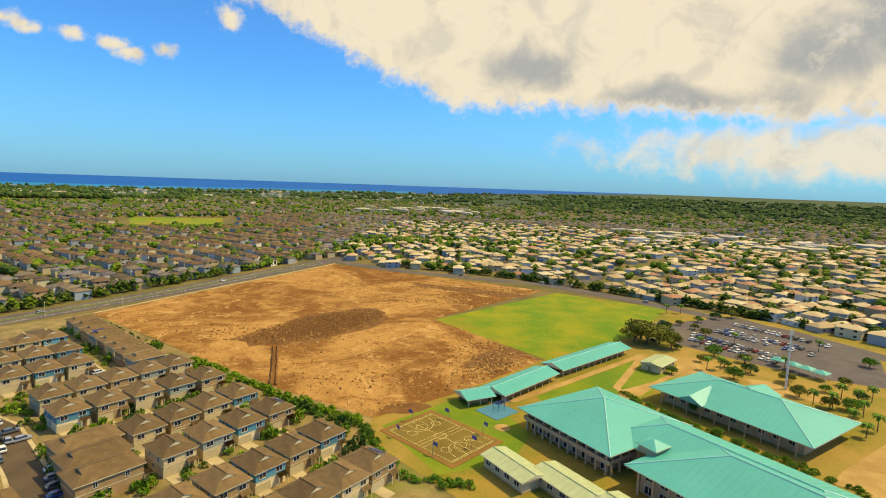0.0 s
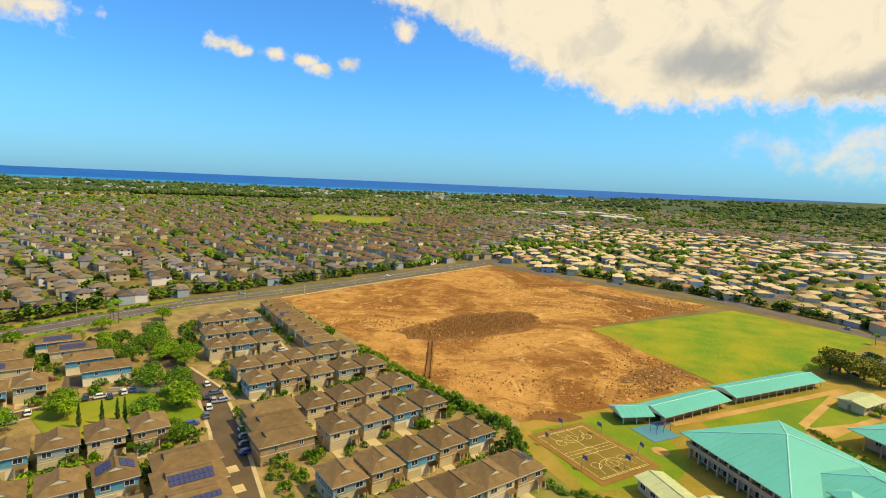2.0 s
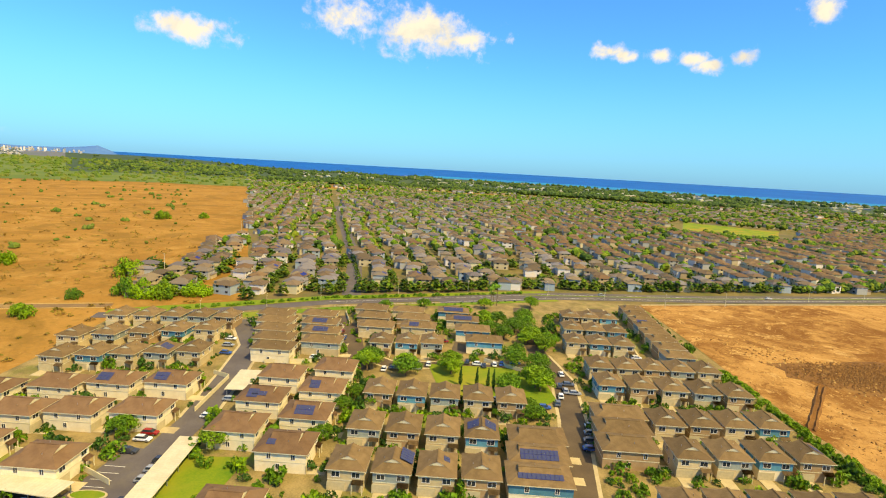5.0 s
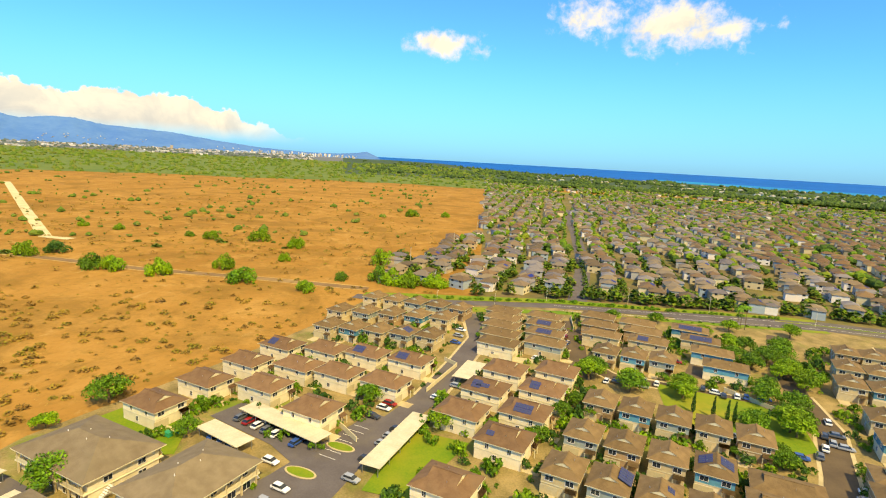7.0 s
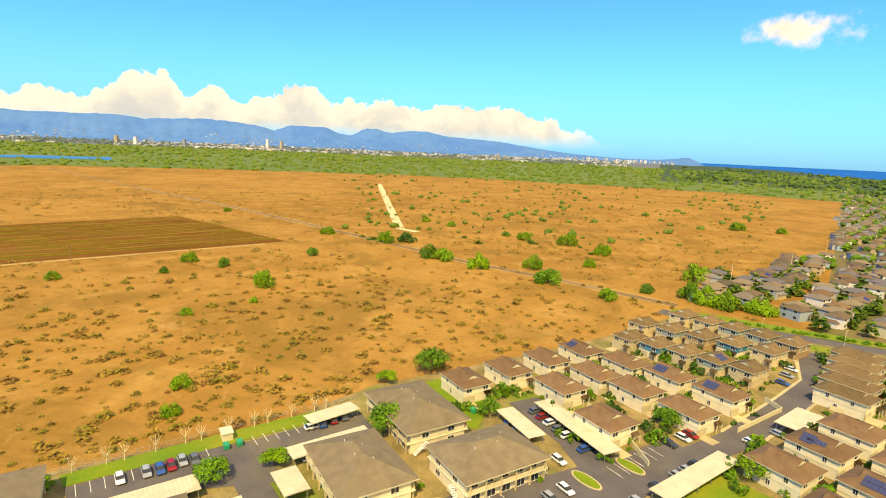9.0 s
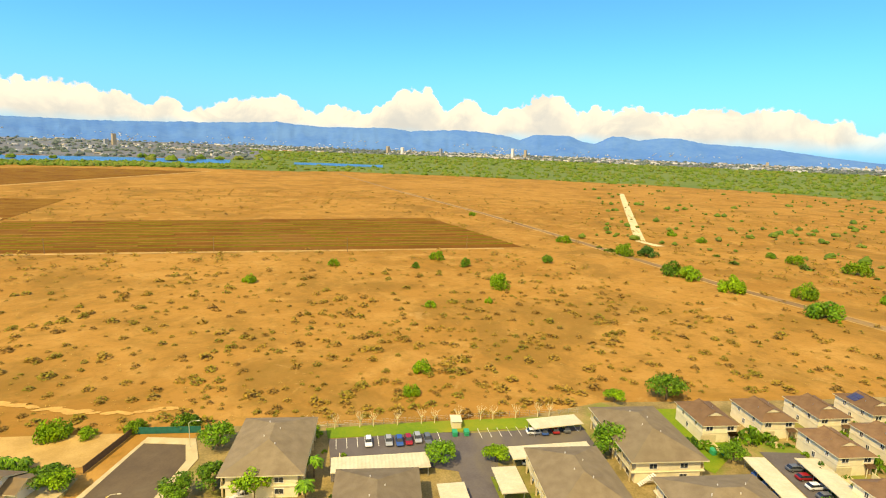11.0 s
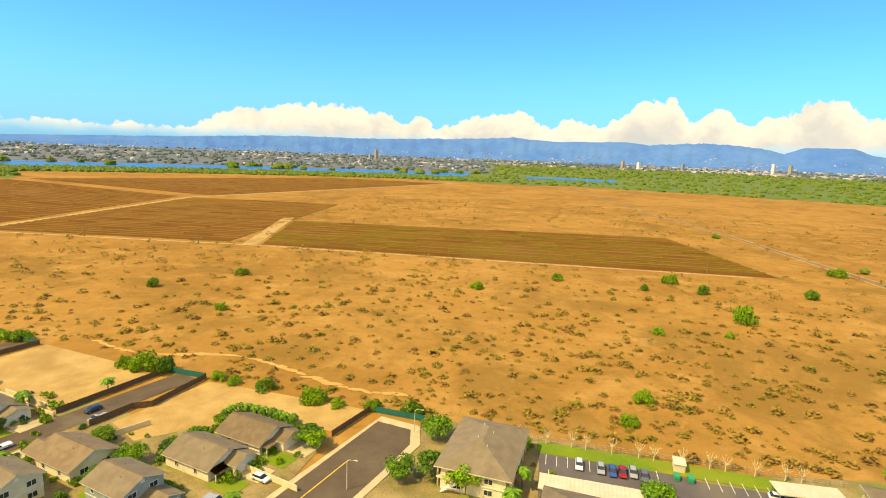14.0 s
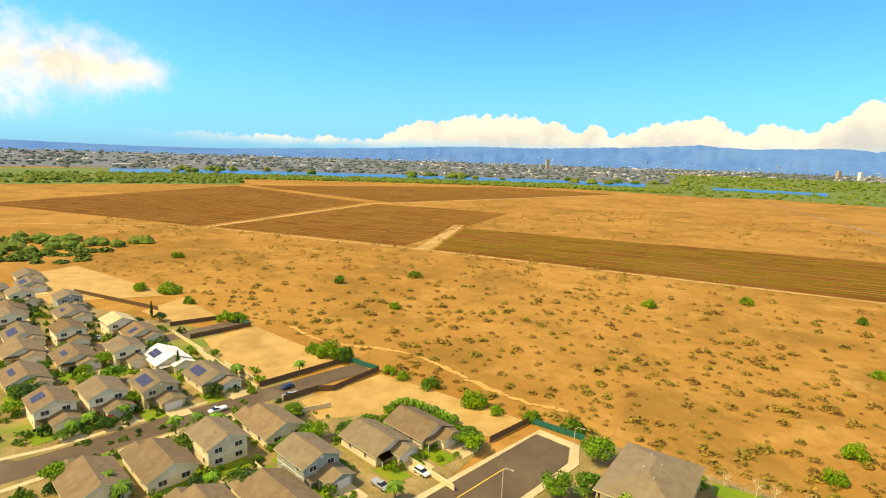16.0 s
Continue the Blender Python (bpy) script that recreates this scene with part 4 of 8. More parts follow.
patch("avenue_verge_far", [(-292, -6), (-292, 10), (-287, 97), (-262, 218), (-256, 234), (-252, 232), (-256, 216), (-278, 97), (-281, 10), (-284, -8)], 0.17, M["lawn"], "green hedge verge beyond the avenue", "lawn")
strip("sidewalk_lot", [(-209, 268), (-190, 327), (-138, 480)], 2.0, 0.2, M["concrete"], "pale concrete sidewalk along the empty lot", "pavement")
strip("avenue_median", [(-254, 210), (-205, 328), (-155, 480)], 1.6, 0.21, M["lawn"], "grassy median in the avenue", "lawn")
strip("street_tan", [(-150, 500), (-77, 457), (45, 423), (96, 382), (138, 341), (171, 308), (195, 262), (215, 200)], 12, 0.17, M["asphalt"], "asphalt street beside the tan-roofed houses")
strip("street_tan_b", [(58, 412), (95, 465), (130, 560)], 9, 0.16, M["asphalt"], "asphalt side street between tan-roofed houses")
strip("street_estate", [(-284, 112), (-392, 157), (-587, 221), (-705, 256), (-900, 320)], 11, 0.16, M["asphalt"], "asphalt street with verges into the estate")
patch("school_parking", [(100, 300), (112, 318), (156, 342), (190, 268), (164, 222), (136, 232), (96, 272)], 0.16, M["asphalt"], "school car park full of parked cars", "road")
strip("school_path", [(11, 184), (36, 209), (75, 250)], 3.0, 0.18, M["pale"], "pale path along the school sheds", "pavement")
strip("school_path_b", [(75, 250), (52, 204), (56, 196)], 3.0, 0.181, M["pale"], "pale path across the lawn", "pavement")
patch("school_drive", [(94, 143), (101, 150), (126, 170), (160, 216), (168, 212), (140, 160), (110, 128)], 0.16, M["pale"], "pale sandy drive beside the school", "pavement")
# cul-de-sac, cross street and cleared plots
CQ = Vector((0.677, 0.736))
CP = Vector((-0.736, 0.677))
patch("cul_de_sac", [(-22.4, -141), (-31, -134), (-29, -126), (-20, -116), (0, -95), (14, -100)], 0.16, M["drive"], "brown asphalt end of a residential street", "road")
patch("cul_kerb", [(-23.5, -142.6), (-33, -135), (-31, -125.5), (-21, -114.5), (-2, -94), (-1, -95.4), (-19.4, -115.6), (-28.3, -126), (-30.2, -133.6), (-22.2, -140), (13, -101.6), (15, -102.4)],
      0.24, M["concrete"], "pale concrete kerb and sidewalk round the street end", "pavement", depth=0.14)
strip("street_cross", [(118, -90), (106, -106), (96, -116), (86.7, -127), (75.2, -139.8), (61.7, -154), (50, -166), (40, -176), (34, -182)], 9, 0.15, M["drive"], "brown asphalt residential street")
strip("street_side", [(102, -109), (116, -112), (140, -104)], 8.5, 0.146, M["drive"], "brown asphalt residential side street")
strip("street_walk", [(112, -112), (101, -120), (91.5, -131.2), (80, -144), (66.5, -158.2)], 1.6, 0.17, M["concrete"], "pale concrete sidewalk along a residential street", "pavement")
strip("street_walk_b", [(99, -102), (91, -111.5), (82, -122.6), (70.4, -135.5), (57, -149.6)], 1.6, 0.17, M["concrete"], "pale concrete sidewalk along a residential street", "pavement")
strip("street_far", [(96, -228), (113, -206), (128, -190), (150, -184), (185, -190), (220, -205)], 8.5, 0.15, M["drive"], "brown asphalt street end among cleared plots")
patch("plot_near", [(48, -153), (40, -142), (26, -146), (8, -147), (-9, -137), (-20, -147.5), (9, -165.5), (27, -176)], 0.13, M["pale"], "pale cleared building plot")
patch("plot_mid", [(79.6, -173.3), (66.5, -160.7), (44.4, -184.8), (58.8, -198.1), (89, -221), (103, -203)], 0.13, M["pale"], "pale cleared building plot")
patch("plot_far", [(148.5, -235.4), (124, -218.7), (110, -232), (142, -260.7)], 0.13, M["pale"], "pale cleared building plot")
patch("plot_end", [(202, -236.5), (183, -250), (153, -262.7), (167, -276.6), (244, -323), (254, -293)], 0.13, M["pale"], "pale cleared building plot")
patch("yard_houses", [(100, -212), (78, -190), (45, -158), (15, -142), (-8, -133), (14, -95), (140, -80), (250, -200), (230, -262), (190, -244), (150, -228)], 0.10, M["dry_yard"], "lawns and bare yards round family houses")
strip("dirt_road", [(-300, -5), (-317, -64), (-334, -140), (-366, -231), (-394, -312), (-444, -462), (-521, -745), (-676, -1252)], 6, 0.10, M["worn"], "narrow worn road through the grassland")
for off in (-4.4, 4.4):
    strip("road_verge", [(-300 + off, -5), (-317 + off, -64), (-334 + off, -140), (-366 + off, -231), (-394 + off, -312), (-444 + off, -462), (-521 + off, -745)], 1.6, 0.105, M["pale"], "pale dusty verge of the grassland road", "track")
strip("dirt_track", [(-430, -230), (-436, -252), (-590, -357), (-945, -598)], 9, 0.12, M["chalk"], "pale straight dirt track in the grassland", "track")
strip("farm_track", [(-300, -288), (-113, -370), (34, -434), (110, -460), (252, -512), (440, -490)], 4, 0.14, M["pale"], "pale farm track along the tilled field", "track")
strip("farm_track_b", [(34, -434), (6, -605)], 12, 0.15, M["pale"], "pale farm track between tilled fields", "track")
strip("farm_track_c", [(252, -515), (142, -839), (-390, -1340)], 8, 0.15, M["pale"], "pale farm track far across the fields", "track")


def furrows(name, pts, step, w, mat, label, sheet=True, shift=0.0):
    """A tilled field: soil sheet with raised rows."""
    if sheet:
        patch(name, pts, 0.11, M["tilled"], "brown tilled soil with long rows", "field")
    a, b, c, d = [Vector(p) for p in pts[:4]]
    n = int((d - a).length / step)
    vs, fs = [], []
    for i in range(1, n):
        p, q = a.lerp(d, (i + shift) / n), b.lerp(c, (i + shift) / n)
        t = (q - p).normalized()
        s = Vector((-t.y, t.x)) * w
        m = max(2, int((q - p).length / 25))
        for j in range(m):
            if random.random() < 0.12:
                continue
            e, f = p.lerp(q, j / m), p.lerp(q, (j + 1) / m)
            h = 0.35 + random.random() * 0.5
            k = len(vs)
            for v, z in ((e - s, 0.11), (e, h), (e + s, 0.11), (f - s, 0.11), (f, h), (f + s, 0.11)):
                vs.append((v.x, v.y, z))
            fs += [(k, k + 3, k + 4, k + 1), (k + 1, k + 4, k + 5, k + 2), (k, k + 1, k + 2), (k + 3, k + 5, k + 4)]
    me = bpy.data.meshes.new("crop_rows")
    me.from_pydata(vs, [], fs)
    me.materials.append(mat)
    tagged(new("crop_rows", me), label, "crop", "", "stuff")


furrows("tilled_field", [(25, -436), (-318, -284), (-358, -455), (0, -580)], 13.0, 1.5, M["crop"], "low green-brown crop rows in tilled soil")
furrows("tilled_field", [(25, -436), (-318, -284), (-358, -455), (0, -580)], 13.0, 0.9, M["ridge_soil"], "pale furrow ridges between crop rows", False, 0.5)
furrows("tilled_field_far", [(50, -450), (248, -520), (140, -835), (-60, -760)], 9, 1.2, M["ridge_soil"], "pale furrow ridges in tilled soil")
furrows("tilled_field_end", [(262, -520), (600, -640), (500, -1150), (160, -850)], 12, 1.6, M["ridge_soil"], "pale furrow ridges in tilled soil")
furrows("tilled_field_top", [(120, -870), (480, -1180), (-100, -1480), (-370, -1330)], 16, 2.0, M["ridge_soil"], "pale furrow ridges in tilled soil")


# ---------------------------------------------------------------- apartments, carports, school
def hip(bm, L, W, z0, h, over=0.9, thick=0.25, mi=0, mt=1):
    """A hipped roof whose ridge runs along x."""
    a, b = L / 2 + over, W / 2 + over
    r = max(0.01, a - b)
    e = [(-a, -b, z0), (a, -b, z0), (a, b, z0), (-a, b, z0)]
    p, q = (-r, 0, z0 + h), (r, 0, z0 + h)
    poly(bm, [e[0], e[1], q, p], mi); poly(bm, [e[2], e[3], p, q], mi)
    poly(bm, [e[1], e[2], q], mi); poly(bm, [e[3], e[0], p], mi)
    for i in range(4):
        u, v = e[i], e[(i + 1) % 4]
        poly(bm, [(u[0], u[1], z0 - thick), (v[0], v[1], z0 - thick), v, u], mt)
    poly(bm, [(v[0], v[1], z0 - thick) for v in e[::-1]], mt)
    return [(e[0], p), (e[3], p), (e[1], q), (e[2], q), (p, q)]


def apartment(x, y, yaw, L, W):
    """Two-storey apartment block with a broad hipped roof, outer stairs and galleries."""
    ob = empty("apartment_block", pose(x, y, 0.06, 0, 0, yaw), "two-storey tan apartment block with a broad brown-grey hipped roof", "apartment building", "apartment blocks")
    part("wall", boxm(0, 0, 2.8, L - 1.6, W - 3.0, 5.6), M["cream"], ob)
    bm = bmesh.new()
    hip(bm, L - 1, W - 1, 5.75, 3.3, 0.5)
    part("roof", mesh_of("roof", bm, M["roof_grey"], M["trim"]), None, ob)
    part("gallery", boxm(0, 0, 2.75, L - 1.2, W - 0.9, 0.22), M["trim"], ob)
    for s in (-1, 1):
        for k in range(6):
            xx = -L / 2 + 1.6 + k * (L - 3.2) / 5
            part("post", boxm(xx, s * (W / 2 - 0.65), 2.8, 0.35, 0.35, 5.6), M["beige"], ob)
            if k < 5:
                xm = xx + (L - 3.2) / 10
                window(ob, "wide", xm - 0.6, s * (W / 2 - 1.42), 4.3, 0 if s < 0 else 180)
                window(ob, "door", xm, s * (W / 2 - 1.42), 1.2, 0 if s < 0 else 180)
        part("railing", boxm(0, s * (W / 2 - 0.55), 3.35, L - 2.0, 0.08, 1.0), M["wall_cream"], ob)
        for k in (-1, 1):
            window(ob, "wide", s * (L / 2 - 0.75), k * W * 0.2, 4.2, 90 * s)
            window(ob, "wide", s * (L / 2 - 0.75), k * W * 0.2, 1.5, 90 * s)
        bm = bmesh.new()
        for i in range(9):
            box(bm, s * (L / 2 + 0.2), -W / 2 + 2.2 + i * 0.42, 0.3 * (i + 1), 1.3, 0.44, 0.12)
        box(bm, s * (L / 2 + 0.9), -W / 2 + 4.0, 1.75, 0.08, 3.9, 0.12)
        part("stair", bm, M["white"], ob)
    for k in range(4):
        bm = bmesh.new()
        vx, vy = -L * 0.2 + k * L * 0.13, -1.5 + (k % 2) * 3
        zz = 5.75 + 3.3 * (1 - abs(vy) / (W / 2))
        tube(bm, (vx, vy, zz - 0.2), (vx, vy, zz + 0.35), 0.09, 0.09, 6)
        part("vent_pipe", bm, M["white"], ob)
    return ob


AY = math.degrees(math.atan2(U.y, U.x))
apartment(-122.0, -64.0, AY, 27, 19)
apartment(-110.3, -38.2, AY + 90, 24, 18)
apartment(-44.0, -112.5, AY, 25, 18)
apartment(-52.0, -80.0, AY, 24, 18)
apartment(-92.0, -62.0, AY, 24, 18)


def carport(x0, y0, x1, y1, W, yaw_off=0.0):
    """Flat cream roof on steel posts."""
    a, b = Vector((x0, y0)), Vector((x1, y1))
    L = (b - a).length
    c = (a + b) / 2
    yaw = math.degrees(math.atan2(b.y - a.y, b.x - a.x))
    ob = empty("carport", pose(c.x, c.y, 0.16, 0, 0, yaw), "open carport with a long flat cream metal roof", "carport", "carports")
    bm = bmesh.new()
    n = max(12, int(L / 0.45))
    prof = [(-L / 2 + i * L / n, 2.66 + 0.05 * (i % 2)) for i in range(n + 1)]
    for s in (1, -1):
        dz = 0.0 if s > 0 else -0.12
        for (xa, za), (xb, zb) in zip(prof, prof[1:]):
            q = [(xa, -W / 2, za + dz), (xb, -W / 2, zb + dz), (xb, W / 2, zb + dz), (xa, W / 2, za + dz)]
            poly(bm, q[::s])
    for xe in (-L / 2, L / 2):
        poly(bm, [(xe, -W / 2, 2.54), (xe, W / 2, 2.54), (xe, W / 2, 2.66), (xe, -W / 2, 2.66)])
    for ye in (-W / 2, W / 2):
        poly(bm, [(-L / 2, ye, 2.54), (L / 2, ye, 2.54), (L / 2, ye, 2.66), (-L / 2, ye, 2.66)])
    bmesh.ops.remove_doubles(bm, verts=bm.verts, dist=0.001)
    part("roof", bm, M["carport"], ob)
    for s in (-1, 1):
        part("beam", boxm(0, s * (W / 2 - 0.6), 2.43, L - 0.6, 0.16, 0.2), M["metal"], ob)
        part("fascia", boxm(0, s * (W / 2 + 0.03), 2.58, L + 0.1, 0.06, 0.26), M["trim"], ob)
    for i in range(max(3, int(L / 5.2) + 1)):
        for s in (-1, 1):
            part("post", boxm(-L / 2 + 0.5 + i * (L - 1) / max(2, int(L / 5.2)), s * (W / 2 - 0.6), 1.18, 0.16, 0.16, 2.36), M["metal"], ob)
    return ob


carport(-149.2, -35.6, -130.4, -12.2, 5.8)
carport(-143.7, 13.9, -117.5, -0.4, 5.4)
carport(-184, 37.0, -169.2, 29.3, 7.0)
carport(-138.6, -43.8, -128.2, -31.0, 5.4)
carport(-118.5, -81.3, -105.2, -87.2, 5.2)
carport(-109.0, -70.4, -90.4, -80.6, 5.4)
carport(-72.8, -90.0, -53.0, -101.1, 6.0)
carport(-71.0, -80.0, -66.0, -71.0, 6.0)
carport(-85.0, -77.5, -80.0, -69.0, 5.6)


def metal_roof(name, ob, L, W, z0, h, over, m=None, mat="teal_roof", cap="teal_ridge", hipped=True):
    """Standing-seam roof with pale ridge and hip caps, its ridge along x."""
    bm = bmesh.new()
    if hipped:
        lines = hip(bm, L, W, z0, h, over)
    else:
        a, b = L / 2 + over, W / 2 + over
        p, q = (-a, 0, z0 + h), (a, 0, z0 + h)
        poly(bm, [(-a, -b, z0), (a, -b, z0), q, p]); poly(bm, [(a, b, z0), (-a, b, z0), p, q])
        poly(bm, [(-a, -b, z0 - 0.2), (-a, b, z0 - 0.2), (a, b, z0 - 0.2), (a, -b, z0 - 0.2)], 1)
        for s in (-1, 1):
            poly(bm, [(s * a, -b, z0), (s * a, b, z0), (s * a, 0, z0 + h)], 1)
            poly(bm, [(-a, s * b, z0 - 0.2), (a, s * b, z0 - 0.2), (a, s * b, z0), (-a, s * b, z0)], 1)
        lines = [(p, q)]
    r = part(name, mesh_of(name, bm, M[mat], M["trim"]), None, ob, m=m)
    for p, q in lines:
        if (Vector(p) - Vector(q)).length < 0.5:
            continue
        bm = bmesh.new()
        tube(bm, Vector(p) + Vector((0, 0, 0.04)), Vector(q) + Vector((0, 0, 0.04)), 0.16, 0.16, 6)
        part("ridge_cap", bm, M[cap], r)
    # standing seams
    bm = bmesh.new()
    b = W / 2 + over
    a = L / 2 + over
    n = int(2 * a / 1.8)
    for i in range(1, n):
        x = -a + i * 2 * a / n
        k = 1.0 if not hipped else min(1.0, (a - abs(x)) / b)
        for s in (-1, 1):
            p0, p1 = Vector((x, s * b, z0 + 0.03)), Vector((x, s * b * (1 - k), z0 + h * k + 0.03))
            sd_ = Vector((0.03, 0, 0))
            up = Vector((0, 0, 0.03))
            bm.faces.new([bm.verts.new(v) for v in (p0 - sd_, p0 + up, p1 + up, p1 - sd_)])
            bm.faces.new([bm.verts.new(v) for v in (p0 + up, p0 + sd_, p1 + sd_, p1 + up)])
    if bm.faces:
        part("seams", bm, M[mat], r)
    else:
        bm.free()
    return r


def school():
    PY = -51.6
    g = "school buildings"
    # pavilion block with gallery, and its long wing
    ob = empty("school_hall", pose(37.5, 160.5, 0.1, 0, 0, PY), "two-storey pink school hall with a teal metal hipped roof", "school", g)
    metal_roof("roof", ob, 33, 34, 6.8, 6.0, 1.4)
    metal_roof("wing_roof", ob, 62, 24, 6.9, 4.1, 1.2, pose(38, 4.5, 0))
    part("wall", boxm(0, 0, 3.4, 29, 30, 6.6), M["pink"], ob)
    part("wing_wall", boxm(40, 4.5, 3.4, 56, 20, 6.6), M["pink"], ob)
    part("gallery", boxm(0, 0, 3.3, 32.6, 33.6, 0.35), M["pink"], ob)
    for s in (-1, 1):
        part("parapet", boxm(0, s * 16.7, 3.95, 33.4, 0.2, 1.0), M["pink"], ob)
        part("end_parapet", boxm(s * 16.4, 0, 3.95, 0.2, 33.4, 1.0), M["pink"], ob)
    for i in range(10):
        xx = -15.2 + i * 3.38
        for s in (-1, 1):
            part("column", boxm(xx, s * 16.4, 3.35, 0.5, 0.5, 6.7), M["pink"], ob)
            part("end_column", boxm(s * 16.1, xx, 3.35, 0.5, 0.5, 6.7), M["pink"], ob)
        if i < 9:
            for z in (1.5, 5.0):
                window(ob, "door", xx + 1.7, -15.05, z, 0)
                window(ob, "door", -14.55, xx + 1.7, z, -90)
    dm = part("dormer", mesh_of("dormer", boxm(22, -6.5, 8.0, 5, 5, 2.2), M["pink"]), None, ob)
    bm = bmesh.new()
    hip(bm, 5.4, 5.4, 9.1, 1.5, 0.5)
    bm.transform(pose(22, -6.5, 0))
    part("dormer_roof", mesh_of("dormer_roof", bm, M["teal_roof"], M["trim"]), None, dm)
    o2 = empty("school_block", pose(67.3, 121.0, 0.1, 0, 0, PY), "two-storey pink school block with a teal metal hipped roof", "school", g)
    metal_roof("roof", o2, 52, 32, 6.9, 5.6, 1.3)
    part("wall", boxm(0, 0, 3.4, 49, 28, 6.7), M["pink"], o2)
    for i in range(12):
        part("column", boxm(-24 + i * 4.2, -15.6, 3.35, 0.5, 0.5, 6.7), M["pink"], o2)
        window(o2, "door", -22 + i * 4.2, -14.05, 5.0, 0)
        window(o2, "door", -22 + i * 4.2, -14.05, 1.5, 0)
    o3 = empty("school_library", pose(90.6, 183.7, 0.1, 0, 0, PY), "long low school building with a teal metal hipped roof", "school", g)
    metal_roof("roof", o3, 51, 30.5, 5.0, 5.0, 1.3)
    part("wall", boxm(0, 0, 2.5, 46, 25, 4.9), M["pink"], o3)
    bm = bmesh.new()
    poly(bm, [(-15, -17.5, 5.2), (-6, -17.5, 5.2), (-10.5, -17.5, 7.4)]); poly(bm, [(-15, -17.5, 5.2), (-10.5, -17.5, 7.4), (-10.5, -5, 8.8), (-15, -8, 5.6)])
    poly(bm, [(-6, -17.5, 5.2), (-6, -8, 5.6), (-10.5, -5, 8.8), (-10.5, -17.5, 7.4)])
    part("porch_roof", bm, M["teal_roof"], o3)
    bm = bmesh.new()
    poly(bm, [(-9, 17.5, 5.2), (3, 17.5, 5.2), (-3, 17.5, 7.6)]); poly(bm, [(-9, 17.5, 5.2), (-9, 8, 5.6), (-3, 5, 8.8), (-3, 17.5, 7.6)])
    poly(bm, [(3, 17.5, 5.2), (-3, 17.5, 7.6), (-3, 5, 8.8), (3, 8, 5.6)])
    part("rear_porch_roof", bm, M["teal_roof"], o3)
    for i in range(10):
        window(o3, "wide", -20 + i * 4.4, -12.55, 2.6, 0)
        part("column", boxm(-22 + i * 4.9, -15.6, 2.4, 0.35, 0.35, 4.8), M["pink"], o3)
    # open sheds along the field
    for (x0, y0, x1, y1), W, eave in (((4.6, 184.9, 25.9, 211.0), 10.5, 3.1), ((29.0, 215.8, 64.2, 252.6), 10.5, 3.1), ((-6.2, 179.4, 2.6, 184.8), 8.5, 2.9)):
        a, b = Vector((x0, y0)), Vector((x1, y1))
        c, L = (a + b) / 2, (b - a).length
        s = empty("school_shed", pose(c.x, c.y, 0.1, 0, 0, math.degrees(math.atan2(b.y - a.y, b.x - a.x))), "long open school shed with a teal gabled metal roof", "shed", "school sheds")
        metal_roof("roof", s, L, W, eave, 1.6, 0.7, hipped=False)
        part("rear_wall", boxm(0, W / 2 - 1.6, eave / 2, L - 1, 0.25, eave - 0.1), M["tan"], s)
        part("front_wall", boxm(0, -W / 2 + 2.2, eave / 2, L - 2, 0.25, eave - 0.1), M["tan"], s)
        for i in range(max(3, int(L / 4))):
            part("post", boxm(-L / 2 + 0.6 + i * (L - 1.2) / (max(3, int(L / 4)) - 1), -W / 2 + 0.3, eave / 2, 0.22, 0.22, eave), M["trim"], s)
    # portable classrooms
    for x, y, L, W, yaw in ((9.5, 134.3, 16, 8, PY), (22.6, 127.8, 17, 8.5, PY), (75.6, 231.2, 15, 9, 50), (36, 116, 16, 8, PY)):
        o = empty("portable_classroom", pose(x, y, 0.1, 0, 0, yaw), "cream portable classroom with a pale green metal roof", "classroom", "portable classrooms")
        metal_roof("roof", o, L, W, 3.4, 1.0, 0.5, mat="mint", cap="mint", hipped=False)
        part("wall", boxm(0, 0, 1.75, L - 0.6, W - 0.6, 3.1), M["beige"], o)
        part("skirt", boxm(0, 0, 0.15, L - 0.5, W - 0.5, 0.3), M["tan"], o)
        for i in range(4):
            window(o, "wide", -L / 2 + 2.4 + i * (L - 4.8) / 3, -W / 2 + 0.24, 2.0, 0)
        part("door", boxm(-L / 2 + 0.24, 0.5, 1.3, 0.12, 1.0, 2.1), M["tan"], o)


school()


def hoop(x, y, yaw):
    ob = empty("basketball_hoop", pose(x, y, 0.15, 0, 0, yaw), "steel basketball hoop with a blue backboard", "basketball hoop", "hoops round the court")
    bm = bmesh.new()
    tube(bm, (0, 0, 0), (0, 0, 3.0), 0.09, 0.09)
    tube(bm, (0, 0, 2.9), (0, -1.0, 3.2), 0.06, 0.06)
    part("post", bm, M["metal"], ob)
    part("backboard", boxm(0, -1.05, 3.35, 1.8, 0.06, 1.15, bevel=0.02), plainblue, ob, "blue backboard")
    bm = bmesh.new()
    for i in range(12):
        a, b = i * math.pi / 6, (i + 1) * math.pi / 6
        tube(bm, (0.23 * math.cos(a), -1.32 + 0.23 * math.sin(a), 3.05), (0.23 * math.cos(b), -1.32 + 0.23 * math.sin(b), 3.05), 0.02, 0.02, 5)
    part("rim", bm, M["lamp_red"], ob)


plainblue = plain("backboard_blue", (0.05, 0.09, 0.3), 0.5)


